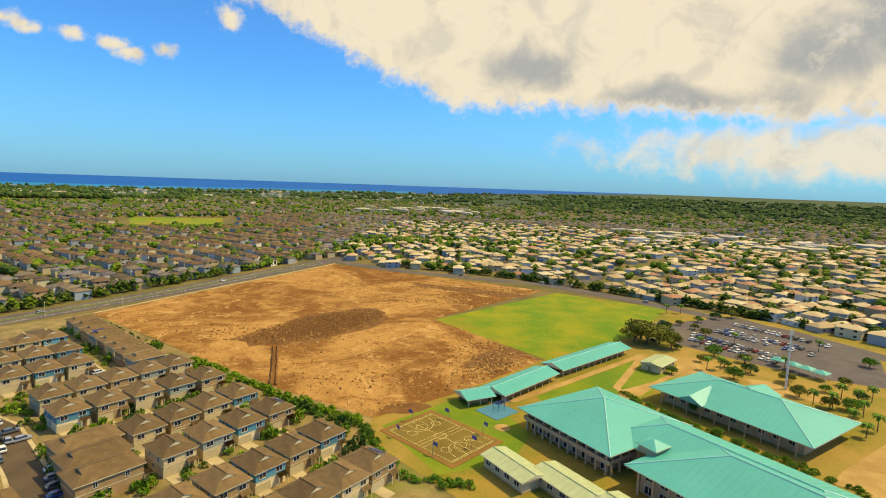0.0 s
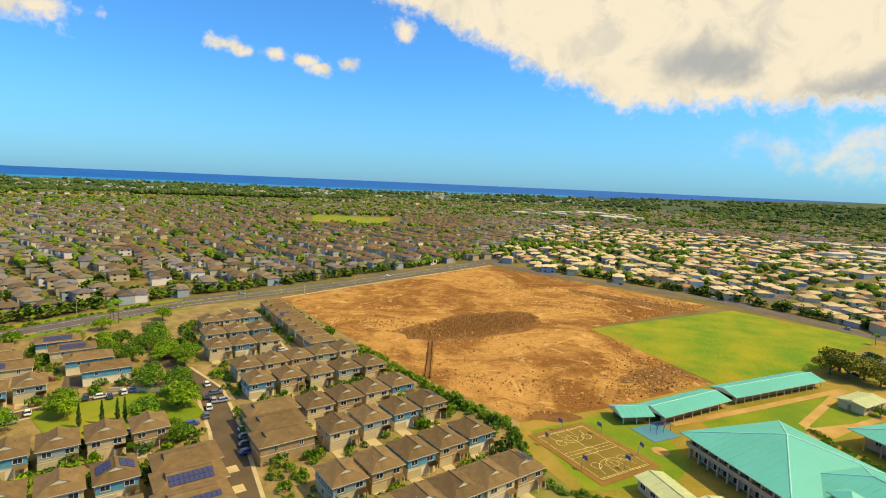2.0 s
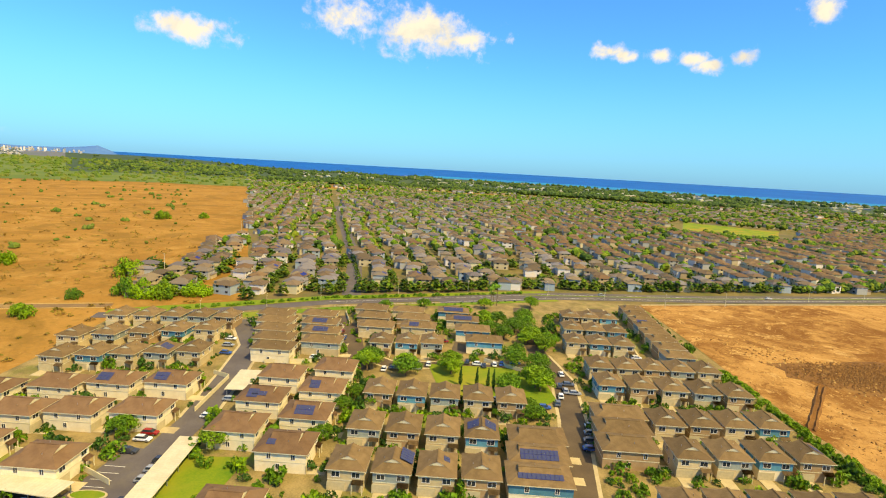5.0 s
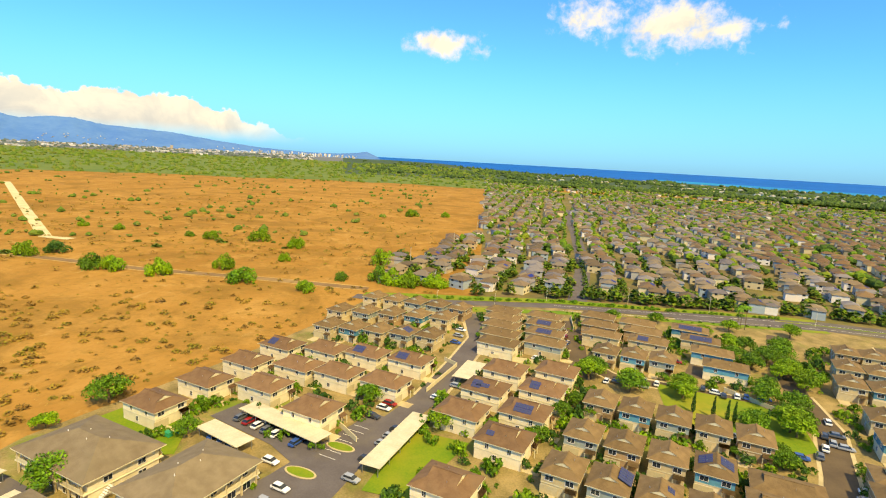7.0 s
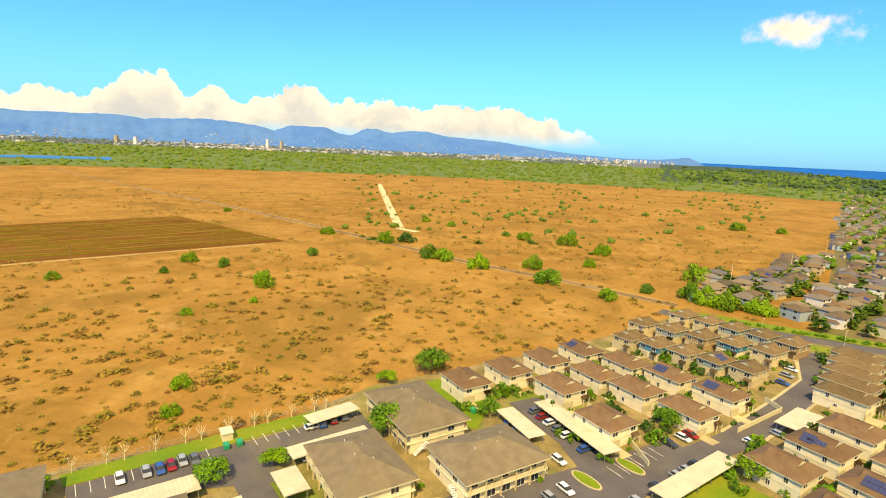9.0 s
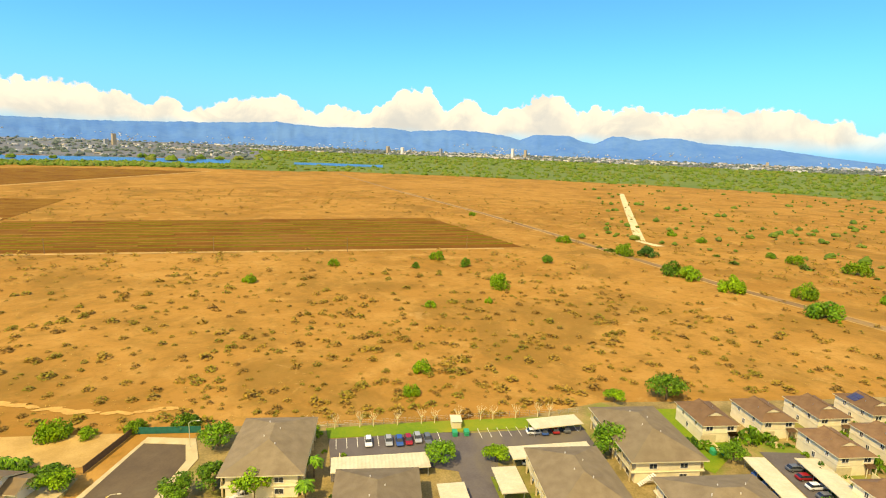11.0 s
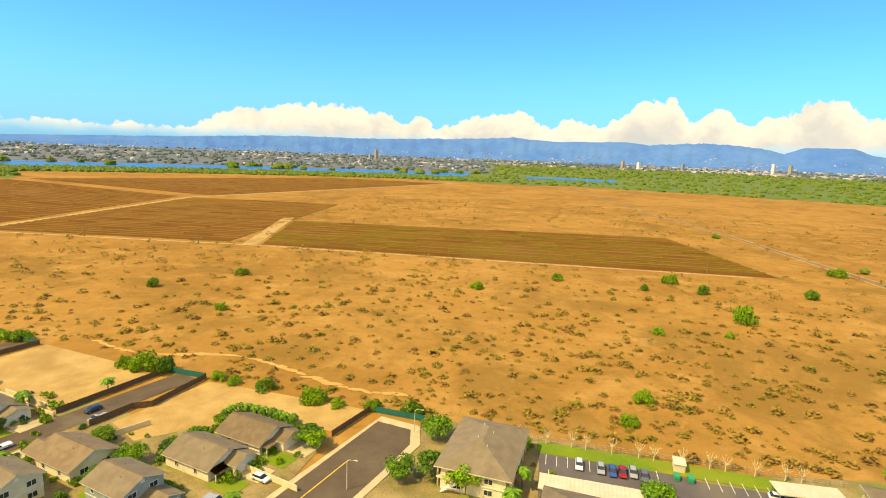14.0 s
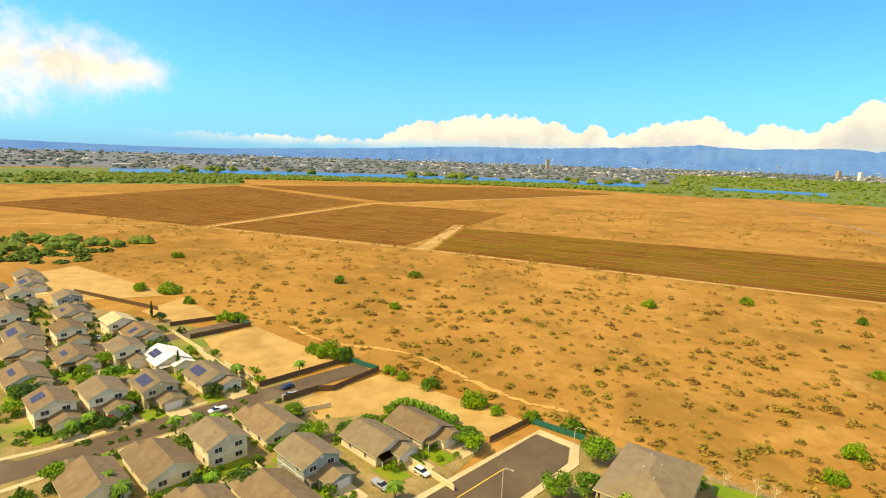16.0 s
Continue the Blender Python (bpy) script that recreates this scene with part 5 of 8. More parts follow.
def court():
    c = Vector((-11.2, 153.9))
    ax = math.degrees(math.atan2(-0.628, 0.778))
    ob = tagged(new("basketball_court", mesh_of("basketball_court", boxm(0, 0, 0.075, 30.5, 22.5, 0.05), M["court_edge"])),
                "brown painted outdoor basketball court with white lines", "court", "", "")
    ob.matrix_basis = pose(c.x, c.y, 0.1, 0, 0, ax)
    part("playing_surface", boxm(0, 0, 0.103, 27.5, 19.5, 0.01), M["court"], ob)

    paint = plain("court_line_paint", (0.68, 0.56, 0.28), 0.85)

    def lines(segs, w=0.12):
        bm = bmesh.new()
        for x0, y0, x1, y1 in segs:
            d = math.hypot(x1 - x0, y1 - y0)
            box(bm, (x0 + x1) / 2, (y0 + y1) / 2, 0.113, d, w, 0.006, math.degrees(math.atan2(y1 - y0, x1 - x0)))
        part("line", bm, paint, ob)

    def ring(cx, cy, r, a0=0, a1=360, n=20):
        return [(cx + r * math.cos(radians(a0 + (a1 - a0) * i / n)), cy + r * math.sin(radians(a0 + (a1 - a0) * i / n)),
                 cx + r * math.cos(radians(a0 + (a1 - a0) * (i + 1) / n)), cy + r * math.sin(radians(a0 + (a1 - a0) * (i + 1) / n))) for i in range(n)]

    for seg in [(-13, -9, 13, -9), (13, -9, 13, 9), (13, 9, -13, 9), (-13, 9, -13, -9), (0, -9, 0, 9), (-13, -2.4, -7.4, -2.4), (-13, 2.4, -7.4, 2.4), (13, -2.4, 7.4, -2.4), (13, 2.4, 7.4, 2.4)]:
        lines([seg])
    for arc in (ring(0, 0, 1.8), ring(-8, 0, 1.8), ring(8, 0, 1.8), ring(-11.5, 0, 6, -90, 90), ring(11.5, 0, 6, 90, 270)):
        lines(arc)
    for k in (-7, 7):
        for seg in ((k - 5.5, -9, k - 5.5, 9), (k + 5.5, -9, k + 5.5, 9), (k - 5.5, 0, k + 5.5, 0)):
            lines([seg])
        lines(ring(k, 5, 1.5))
        lines(ring(k, -5, 1.5))
    for x, y, yaw in ((-22.9, 151.6, 128 + 180), (-12.4, 141.2, ax + 180), (-1.7, 146.6, ax + 180), (-21, 163.3, ax), (-9.6, 166.1, ax), (1.4, 156.3, 128)):
        hoop(x, y, yaw)
    o = tagged(new("play_surface", mesh_of("play_surface", boxm(0, 0, 0.08, 11, 10, 0.06), M["blue_mat"])), "blue rubber play surface under climbing bars", "playground")
    o.matrix_basis = pose(6.0, 175.0, 0.1, 0, 0, 47)
    cb = empty("climbing_frame", pose(7.5, 176.5, 0.2, 0, 0, 47), "dark blue steel climbing bars on a rubber mat", "climbing frame")
    for i in range(3):
        for j in range(2):
            bm = bmesh.new()
            tube(bm, (-3 + 3 * i, -1.2 + 2.4 * j, 0), (-3 + 3 * i, -1.2 + 2.4 * j, 2.6), 0.07, 0.07)
            part("post", bm, plainblue, cb)
    for j in range(2):
        part("rail", boxm(0, -1.2 + 2.4 * j, 2.6, 6.2, 0.08, 0.08), plainblue, cb)
    for i in range(9):
        part("rung", boxm(-3 + 0.75 * i, 0, 2.6, 0.06, 2.4, 0.06), plainblue, cb)
    bm = bmesh.new()
    bmesh.ops.create_cone(bm, cap_ends=True, segments=28, radius1=2.6, radius2=2.5, depth=0.12)
    pad = tagged(new("round_pad", mesh_of("round_pad", bm, M["pale"])), "round pale concrete pad in the lawn", "pad")
    pad.location = (7.5, 162.5, 0.16)
    # shade canopies and the mast of the car park
    for x, y in ((131.9, 244.8), (135.0, 239.0), (138.0, 234.0), (141.0, 229.0)):
        o = empty("shade_canopy", pose(x, y, 0.16, 0, 0, 38), "teal square shade canopy on four posts", "canopy", "shade canopies")
        bm = bmesh.new()
        hip(bm, 5, 5, 3.0, 1.2, 0.2)
        part("canopy", mesh_of("canopy", bm, M["teal_roof"], M["trim"]), None, o)
        for sx in (-1, 1):
            for sy in (-1, 1):
                part("post", boxm(sx * 2.3, sy * 2.3, 1.4, 0.14, 0.14, 2.8), M["white"], o)
    o = empty("mast", pose(119.3, 214.4, 0.1), "tall pale steel antenna mast", "mast")
    bm = bmesh.new()
    tube(bm, (0, 0, 0), (0, 0, 24), 0.45, 0.28, 10)
    part("shaft", bm, M["white"], o)
    for k in range(3):
        part("antenna", boxm(0.5 * math.cos(k * 2.1), 0.5 * math.sin(k * 2.1), 23, 0.2, 0.2, 2.2, rot=k * 120), M["white"], o)


court()

# ---------------------------------------------------------------- family houses
villa_made = {}


def gable(bm, L, W, z0, h, over=0.5, cx=0.0, cy=0.0, thick=0.18):
    """A gabled roof, its ridge along x."""
    a, b = L / 2 + over, W / 2 + over
    for s in (-1, 1):
        q = [(cx - a, cy + s * b, z0), (cx + a, cy + s * b, z0), (cx + a, cy, z0 + h), (cx - a, cy, z0 + h)]
        poly(bm, q if s < 0 else q[::-1])
        q2 = [(x, y, z - thick) for x, y, z in q]
        poly(bm, q2[::-1] if s < 0 else q2, 1)
        poly(bm, [q2[0], q2[1], q[1], q[0]], 1)
        for e in (0, 1):
            i, j = (0, 3) if e == 0 else (1, 2)
            poly(bm, [q2[i], q[i], q[j], q2[j]], 1)


def gable_wall(bm, L, W, z0, h, cx=0.0, cy=0.0):
    for s in (-1, 1):
        poly(bm, [(cx + s * L / 2, cy - W / 2, z0), (cx + s * L / 2, cy + W / 2, z0), (cx + s * L / 2, cy, z0 + h)])


VILLA_AT = []


def villa(kind, x, y, yaw, roof, wall):
    """Family houses: two storeys with a garage wing, or one long low storey."""
    VILLA_AT.append((x, y))
    key = (kind, roof, wall)
    m = pose(x, y, 0.1, 0, 0, yaw)
    if key in villa_made:
        return copy_thing(villa_made[key], m)
    rw = {"roof": "brown", "roof_grey": "grey", "roof_taupe": "taupe brown", "white": "white", "pale_roof": "pale tan"}[roof]
    tall = kind == "tall"
    ob = empty("family_house", m, "%s family house with a %s shingle gabled roof" % ("two-storey cream" if tall else "single-storey cream", rw), "house", "family houses")
    villa_made[key] = ob
    hw = 5.3 if tall else 2.9
    W, L = (9.6, 11.5) if tall else (11.0, 14.0)
    hr = 2.3 if tall else 2.7
    turned = pose(0, 0, 0, 0, 0, 90)
    part("wall", boxm(0, 0, hw / 2, W, L, hw), M[wall], ob)
    bm = bmesh.new()
    gable_wall(bm, L, W, hw, hr - 0.2)
    bm.transform(turned)
    part("gable_end", bm, M[wall], ob)
    bm = bmesh.new()
    gable(bm, L, W, hw, hr, 0.7)
    bm.transform(turned)
    part("roof", mesh_of("roof", bm, M[roof], M["trim"]), None, ob)
    part("ridge_cap", boxm(0, 0, hw + hr + 0.03, 0.35, L + 1.2, 0.1), M[roof], ob)
    # garage wing to the front, with its own gable
    gx, gd = (1.5, 5.4) if tall else (2.2, 3.6)
    part("garage_wall", boxm(gx, -L / 2 - gd / 2 + 0.1, 1.3, 6.4, gd, 2.6), M[wall], ob)
    bm = bmesh.new()
    gable(bm, gd + 1.0, 6.4, 2.65, 1.5, 0.5)
    bm.transform(pose(gx, -L / 2 - gd / 2 + 0.4, 0, 0, 0, 90))
    part("garage_roof", mesh_of("garage_roof", bm, M[roof], M["trim"]), None, ob)
    bm = bmesh.new()
    gable_wall(bm, gd, 6.4, 2.6, 1.4)
    bm.transform(pose(gx, -L / 2 - gd / 2 + 0.1, 0, 0, 0, 90))
    part("garage_gable", bm, M[wall], ob)
    part("garage_door", boxm(gx, -L / 2 - gd + 0.06, 1.08, 4.9, 0.1, 2.1), M["white"], ob, "white panelled garage door")
    part("driveway", boxm(gx, -L / 2 - gd - 3.2, 0.05, 5.6, 6.4, 0.1), M["concrete"], ob)
    part("lawn", boxm(-4.2, -L / 2 - 4.6, 0.04, 5.4, 8.0, 0.08), M["lawn"], ob, "mown green front lawn")
    part("rear_lawn", boxm(0.5, L / 2 + 2.6, 0.04, 9.0, 4.4, 0.08), M["lawn"], ob, "green back lawn")
    # porch beside the garage
    px0, px1 = -W / 2 + 0.2, gx - 3.4
    part("front_door", boxm((px0 + px1) / 2 + 0.3, -L / 2 - 0.05, 1.05, 1.0, 0.1, 2.1), M["tan"], ob)
    bm = bmesh.new()
    poly(bm, [(px0, -L / 2 - 2.2, 2.35), (px1, -L / 2 - 2.2, 2.35), (px1, -L / 2, 2.85), (px0, -L / 2, 2.85)])
    bmesh.ops.solidify(bm, geom=bm.faces[:], thickness=0.15)
    part("porch_roof", bm, M[roof], ob)
    for px in (px0 + 0.2, px1 - 0.2):
        part("porch_post", boxm(px, -L / 2 - 2.0, 1.17, 0.15, 0.15, 2.34), M["white"], ob)
    if tall:
        for s in (-1, 1):
            window(ob, "wide", s * 2.4, -L / 2 - 0.03, 4.3, 0)
        part("band", boxm(0, 0, 2.75, W + 0.12, L + 0.12, 0.16), M["white"], ob)
    for z in ((1.5, 4.2) if tall else (1.5,)):
        for wx in (-2.6, 2.4):
            window(ob, "wide", wx, L / 2 + 0.03, z, 180)
        for s in (-1, 1):
            for wy in (-3.0, 3.2):
                window(ob, "tall", s * (W / 2 + 0.03), wy, z, 90 * s)
    # gable louvre, vent pipes
    for s in (-1, 1):
        part("gable_louvre", boxm(0, s * (L / 2 + 0.04), hw + hr * 0.45, 0.9, 0.08, 0.7), M["white"], ob)
    for vx, vy in ((1.6, 2.0), (-1.9, -1.6)):
        zz = hw + hr * (1 - abs(vx) / (W / 2 + 0.7))
        bm = bmesh.new()
        tube(bm, (vx, vy, zz - 0.15), (vx, vy, zz + 0.4), 0.08, 0.08, 6)
        part("vent_pipe", bm, M["metal"], ob)
    return ob


VY = 229.0       # the family houses face the cross street
for x, y, turn, kind, roof, wall in [
        (210, -240, 0, "tall", "roof_grey", "cream"), (184.5, -237, 0, "tall", "roof_grey", "sage"), (226, -265, 0, "low", "roof_grey", "cream"), (168, -191, 0, "low", "roof_grey", "cream"),
        (156, -176, 0, "low", "roof_taupe", "cream"), (152, -194, 0, "tall", "roof", "cream"), (140, -206, 0, "tall", "pale_roof", "cream"), (128, -201, 0, "low", "roof_taupe", "cream"),
        (171, -221, 0, "low", "roof_grey", "cream"), (134, -173, 0, "low", "roof_taupe", "cream"), (119, -178, 0, "tall", "roof_grey", "cream"), (103, -176, 0, "low", "white", "cream"),
        (137, -155, 0, "low", "roof_taupe", "cream"), (81, -163, 0, "low", "roof_grey", "cream"), (92, -150, 0, "tall", "roof_grey", "beige"), (103.5, -143.5, 0, "tall", "roof_grey", "cream"),
        (112.5, -135, 0, "tall", "roof_taupe", "cream"), (59.4, -122, 180, "tall", "roof_grey", "cream"), (50, -134, 180, "low", "roof_taupe", "cream"), (68.5, -113, 180, "low", "roof_taupe", "cream"),
        (79, -104, 180, "low", "roof_taupe", "cream"), (35, -116.5, 0, "tall", "roof_grey", "sage"), (21, -128.5, 0, "low", "roof_grey", "cream"), (10.5, -137, 0, "low", "roof_taupe", "cream"),
        (37.5, -103, 180, "low", "roof_taupe", "cream"), (49, -96, 180, "low", "roof_taupe", "cream"), (186, -206, 0, "tall", "roof_grey", "cream"), (200, -222, 0, "low", "roof", "cream"), (243, -284, 0, "low", "roof_grey", "cream"),
        (228, -246, 0, "tall", "roof_grey", "cream"), (150, -142, 0, "low", "roof_taupe", "cream")]:
    villa(kind, x, y, VY + turn, roof, wall)

VILLA_TREES = [(47.6, -145, 2.2), (37, -131.5, 3.0), (30.7, -136, 1.8), (43, -124.5, 2.6), (20, -146.5, 2.0), (46, -108, 3.0), (110, -158, 4.0), (116, -154, 3.6), (75, -153, 2.6), (138, -165, 2.6), (70, -128, 2.2),
               (126, -143, 3.4), (130, -150, 3.0), (89, -106, 3.2), (94, -131, 2.2), (101, -124, 1.8), (60, -134.5, 1.8), (132, -222, 2.6), (203, -229, 3.6), (-4, -129.5, 3.4), (145, -216, 2.4), (160, -205, 2.4), (163, -182, 2.2),
               (190, -222, 2.6), (145, -183, 2.4), (112, -188, 2.0), (57, -107, 2.2), (98, -161, 2.2), (124, -164, 2.4), (195, -250, 2.4), (28, -118, 1.8)]
BANANAS = [(19.0, -150.4), (17.6, -152.0), (15.6, -153.4), (13.4, -152.6), (11.0, -151.2), (8.8, -149.6), (6.5, -148.0), (4.6, -146.6), (3.0, -145.0), (1.0, -143.4)]

# panels on the roofs that carry them
for x, y, yaw, dims, side, rows, cols, y0 in [
        (-107, 55.3, 57, (8.3, 10.2, 5.5, 2.1), 1, 2, 5, 0), (-107, 55.3, 57, (8.3, 10.2, 5.5, 2.1), -1, 2, 5, 0), (-111.4, 82.8, 57, (8.3, 10.2, 5.5, 2.1), 1, 2, 4, 0),
        (-111.4, 82.8, 57, (8.3, 10.2, 5.5, 2.1), -1, 2, 4, 0), (-101.5, 63, 57, (8.3, 10.2, 5.5, 2.1), 1, 1, 2, 0), (-64, 154.9, 57, (8.3, 10.2, 5.5, 2.1), 1, 2, 3, 0),
        (-27.1, 127.8, 57, (8.3, 10.2, 5.5, 2.1), 1, 2, 4, 0), (-141.5, 43.8, 147, (10.5, 12.5, 5.3, 2.5), -1, 2, 5, 0), (-126.4, 34.1, 147, (10.5, 12.5, 5.3, 2.5), -1, 1, 2, 3),
        (-156.5, 53.5, 147, (10.5, 12.5, 5.3, 2.5), -1, 2, 3, 2), (-157.3, 35.1, 147, (10.5, 12.5, 5.3, 2.5), -1, 2, 3, 2), (-157.3, 35.1, 147, (10.5, 12.5, 5.3, 2.5), -1, 1, 4, 0),
        (-94.8, 88.5, 147, (9.2, 14.5, 5.4, 1.7), -1, 2, 9, 0), (-87.2, 82.4, 147, (9.2, 14.5, 5.4, 1.7), -1, 1, 10, 0), (-205.8, 137.2, 147, (9.2, 14.5, 5.4, 1.7), -1, 2, 8, 0),
        (-220.4, 141.2, 147, (9.2, 14.5, 5.4, 1.7), -1, 2, 9, 0), (-224.3, 74.8, 147, (9.2, 14.5, 5.4, 1.7), -1, 2, 6, 0), (-212.2, 71.1, 147, (9.2, 14.5, 5.4, 1.7), -1, 2, 6, 0),
        (-203.9, 112.8, 147, (9.2, 14.5, 5.4, 1.7), -1, 2, 4, 2), (-194.2, -33.6, 147, (9.6, 13, 5.2, 2.3), -1, 2, 3, 2), (-187, -2.4, 147, (9.6, 13, 5.2, 2.3), -1, 2, 4, 2),
        (-180.9, 12.7, 147, (9.6, 13, 5.2, 2.3), -1, 2, 4, 2), (-170, 219, 147, (8.2, 11.5, 5.3, 1.6), -1, 2, 5, 0), (-209.5, 11, 57, (8.3, 10.2, 5.5, 2.1), 1, 2, 4, 0),
        (103, -176, 229, (11, 14, 2.9, 2.7), -1, 2, 6, 1.5), (81, -163, 229, (11, 14, 2.9, 2.7), -1, 2, 7, 2.0), (92, -150, 229, (9.6, 11.5, 5.3, 2.3), -1, 2, 7, 0), (168, -191, 229, (11, 14, 2.9, 2.7), -1, 2, 8, 0),
        (226, -265, 229, (11, 14, 2.9, 2.7), -1, 2, 8, 0), (128, -201, 229, (11, 14, 2.9, 2.7), -1, 2, 3, -2.5), (134, -173, 229, (11, 14, 2.9, 2.7), -1, 1, 5, 0), (137, -155, 229, (11, 14, 2.9, 2.7), -1, 1, 6, 1),
        (112.5, -135, 229, (9.6, 11.5, 5.3, 2.3), -1, 2, 4, 1), (171, -221, 229, (11, 14, 2.9, 2.7), -1, 1, 4, 0)]:
    solar(x, y, yaw, *dims, side, rows, cols, y0)


# ---------------------------------------------------------------- plants
def leaf_quads(bm, c, r, n, size, flat=0.8, up=0.35):
    """Leaves on the outside of one clump."""
    for _ in range(n):
        d = Vector((random.gauss(0, 1), random.gauss(0, 1), random.gauss(0, 1) + up)).normalized()
        p = Vector(c) + Vector((d.x * r, d.y * r, d.z * r * flat)) * (0.72 + 0.32 * random.random())
        nrm = (d + Vector((random.gauss(0, 0.5), random.gauss(0, 0.5), random.gauss(0, 0.5)))).normalized()
        t = nrm.orthogonal().normalized()
        t = (Matrix.Rotation(random.random() * 6.28, 3, nrm) @ t)
        b = nrm.cross(t)
        s = size * (0.6 + 0.8 * random.random())
        vs = [bm.verts.new(p + t * s * 0.5), bm.verts.new(p + b * s * 0.32), bm.verts.new(p - t * s * 0.5), bm.verts.new(p - b * s * 0.32)]
        bm.faces.new(vs)


def crown_mesh(seed, mat, clumps=26, leaves=100, spread=0.78, flat=0.66, size=0.115, low=0.0):
    """A crown about one unit in radius, centre at its foot."""
    random.seed(seed)
    bm = bmesh.new()
    for i in range(clumps):
        a, u = random.random() * 6.28, math.sqrt(random.random())
        rr = spread * u
        c = (rr * math.cos(a), rr * math.sin(a), low + flat * (0.25 + (1 - u * u) * 0.75 * random.uniform(0.55, 1.05)))
        leaf_quads(bm, c, random.uniform(0.22, 0.4), leaves, size)
    return mesh_of("crown", bm, mat)


def trunk_mesh(seed, h, r=0.07):
    random.seed(seed)
    bm = bmesh.new()
    tube(bm, (0, 0, -0.05), (0.03, 0.02, h * 0.6), r, r * 0.7, 8)
    for i in range(5):
        a = i * 1.26 + random.random() * 0.5
        tube(bm, (0.03, 0.02, h * 0.55), (0.45 * math.cos(a), 0.45 * math.sin(a), h + 0.25), r * 0.55, r * 0.2, 6)
    return mesh_of("trunk", bm, M["bark"])


CROWNS = {k: [crown_mesh(10 * i + j, M[mat]) for j in range(3)] for i, (k, mat) in enumerate({"leaf": "leaf", "dark": "leaf_dark", "olive": "leaf_olive", "bright": "leaf_bright"}.items())}
BUSH = {k: [crown_mesh(100 + 10 * i + j, M[mat], 18, 100, 0.72, 0.72, 0.12, -0.08) for j in range(3)] for i, (k, mat) in enumerate({"bright": "leaf_bright", "dark": "leaf_dark", "leaf": "leaf"}.items())}
TRUNKS = [trunk_mesh(j, 0.62) for j in range(3)]
random.seed(5)


def tree(x, y, r, tone="leaf", label="rounded leafy green shade tree", group="shade trees"):
    k = random.randrange(3)
    ob = empty("tree", pose(x, y, 0.08, 0, 0, random.random() * 360) @ Matrix.Diagonal((1.18 * r, 1.18 * r, r * random.uniform(1.0, 1.2), 1)), label, "tree", group)
    part("trunk", TRUNKS[k], None, ob)
    part("crown", CROWNS[tone][k], None, ob, m=pose(0, 0, 0.5))
    return ob


def bush(x, y, r, tone="bright", label="bright green wild bush in dry grass", group="wild bushes"):
    me = BUSH[tone][random.randrange(3)]
    ob = tagged(new("bush", me), label, "bush", group)
    ob.matrix_basis = pose(x, y, 0.05, 0, 0, random.random() * 360) @ Matrix.Diagonal((1.4 * r, 1.4 * r * random.uniform(0.8, 1.1), r * random.uniform(1.6, 2.1), 1))
    return ob


def clear(x, y):
    return min(math.hypot(x - hx, y - hy) for hx, hy in VILLA_AT) > 6.5


for i, (x, y, r) in enumerate(p for p in TREES if clear(p[0], p[1])):
    tree(x, y, r, ("bright", "leaf", "leaf")[i % 3] if r > 2.5 else "leaf")
for i, (x, y, r) in enumerate(VILLA_TREES):
    tree(x, y, r, ("leaf", "bright", "dark")[i % 3], "leafy green garden tree beside a house", "garden trees")
for x, y, r, k in SCHOOL_TREES:
    tree(x, y, r, "olive" if k else "leaf", "spreading olive-green tree by the school" if k else "leafy green tree by the school", "school trees")
for x, y, r in ((-137, 124, 5.0), (-141, 130, 4.2), (-156, 130, 4.8), (-164, 152, 4.6), (-196, 167, 5.0), (-186, 147, 4.6), (-206, 151, 4.4), (-160, 103, 4.6), (-165, 87, 4.8),
                (-175, 76, 5.2), (-118, 107, 3.4), (-138, 113, 4.2), (-180, 158, 4.6), (-171, 160, 4.0)):
    tree(x, y, r, random.choice(("bright", "leaf")), "broad leafy green tree along an estate street", "street trees")
for x, y, r in ((-205, 157, 4.6), (-224, 150, 4.2), (-176, 152, 4.4), (-196, 146, 4.0), (-192, 158, 4.8), (-226, 196, 4.2), (-246, 139, 3.6), (-250, 118, 3.4), (-234, 170, 4.0)):
    if min(math.hypot(x - hx, y - hy) for hx, hy in HOUSE_AT) > 5.5:
        tree(x, y, r, random.choice(("bright", "leaf")), "broad leafy green tree near the avenue", "street trees")
for dx, dy, r in ((0, 0, 7.5), (7, 3, 6.5), (-5, 4, 6.0), (10, -5, 5.5)):
    tree(81 + dx, 267 + dy, r, "olive", "broad olive-green tree at the edge of the sports field", "field trees")
for i, (x, y, r) in enumerate(BUSHES):
    bush(x, y, r, ("bright", "bright", "bright", "leaf")[i % 4] if i != 2 else "dark")


for i, (x, y) in enumerate([(98, 244), (106, 238), (114, 232), (124, 222), (134, 214), (142, 206), (118, 246), (108, 254), (94, 262), (146, 222), (132, 196), (100, 300), (112, 312), (126, 322), (140, 332), (152, 338)]):
    tree(x, y, 2.0 + 0.5 * (i % 4), ("olive", "leaf", "dark")[i % 3], "small olive-green tree by the school car park", "school trees")


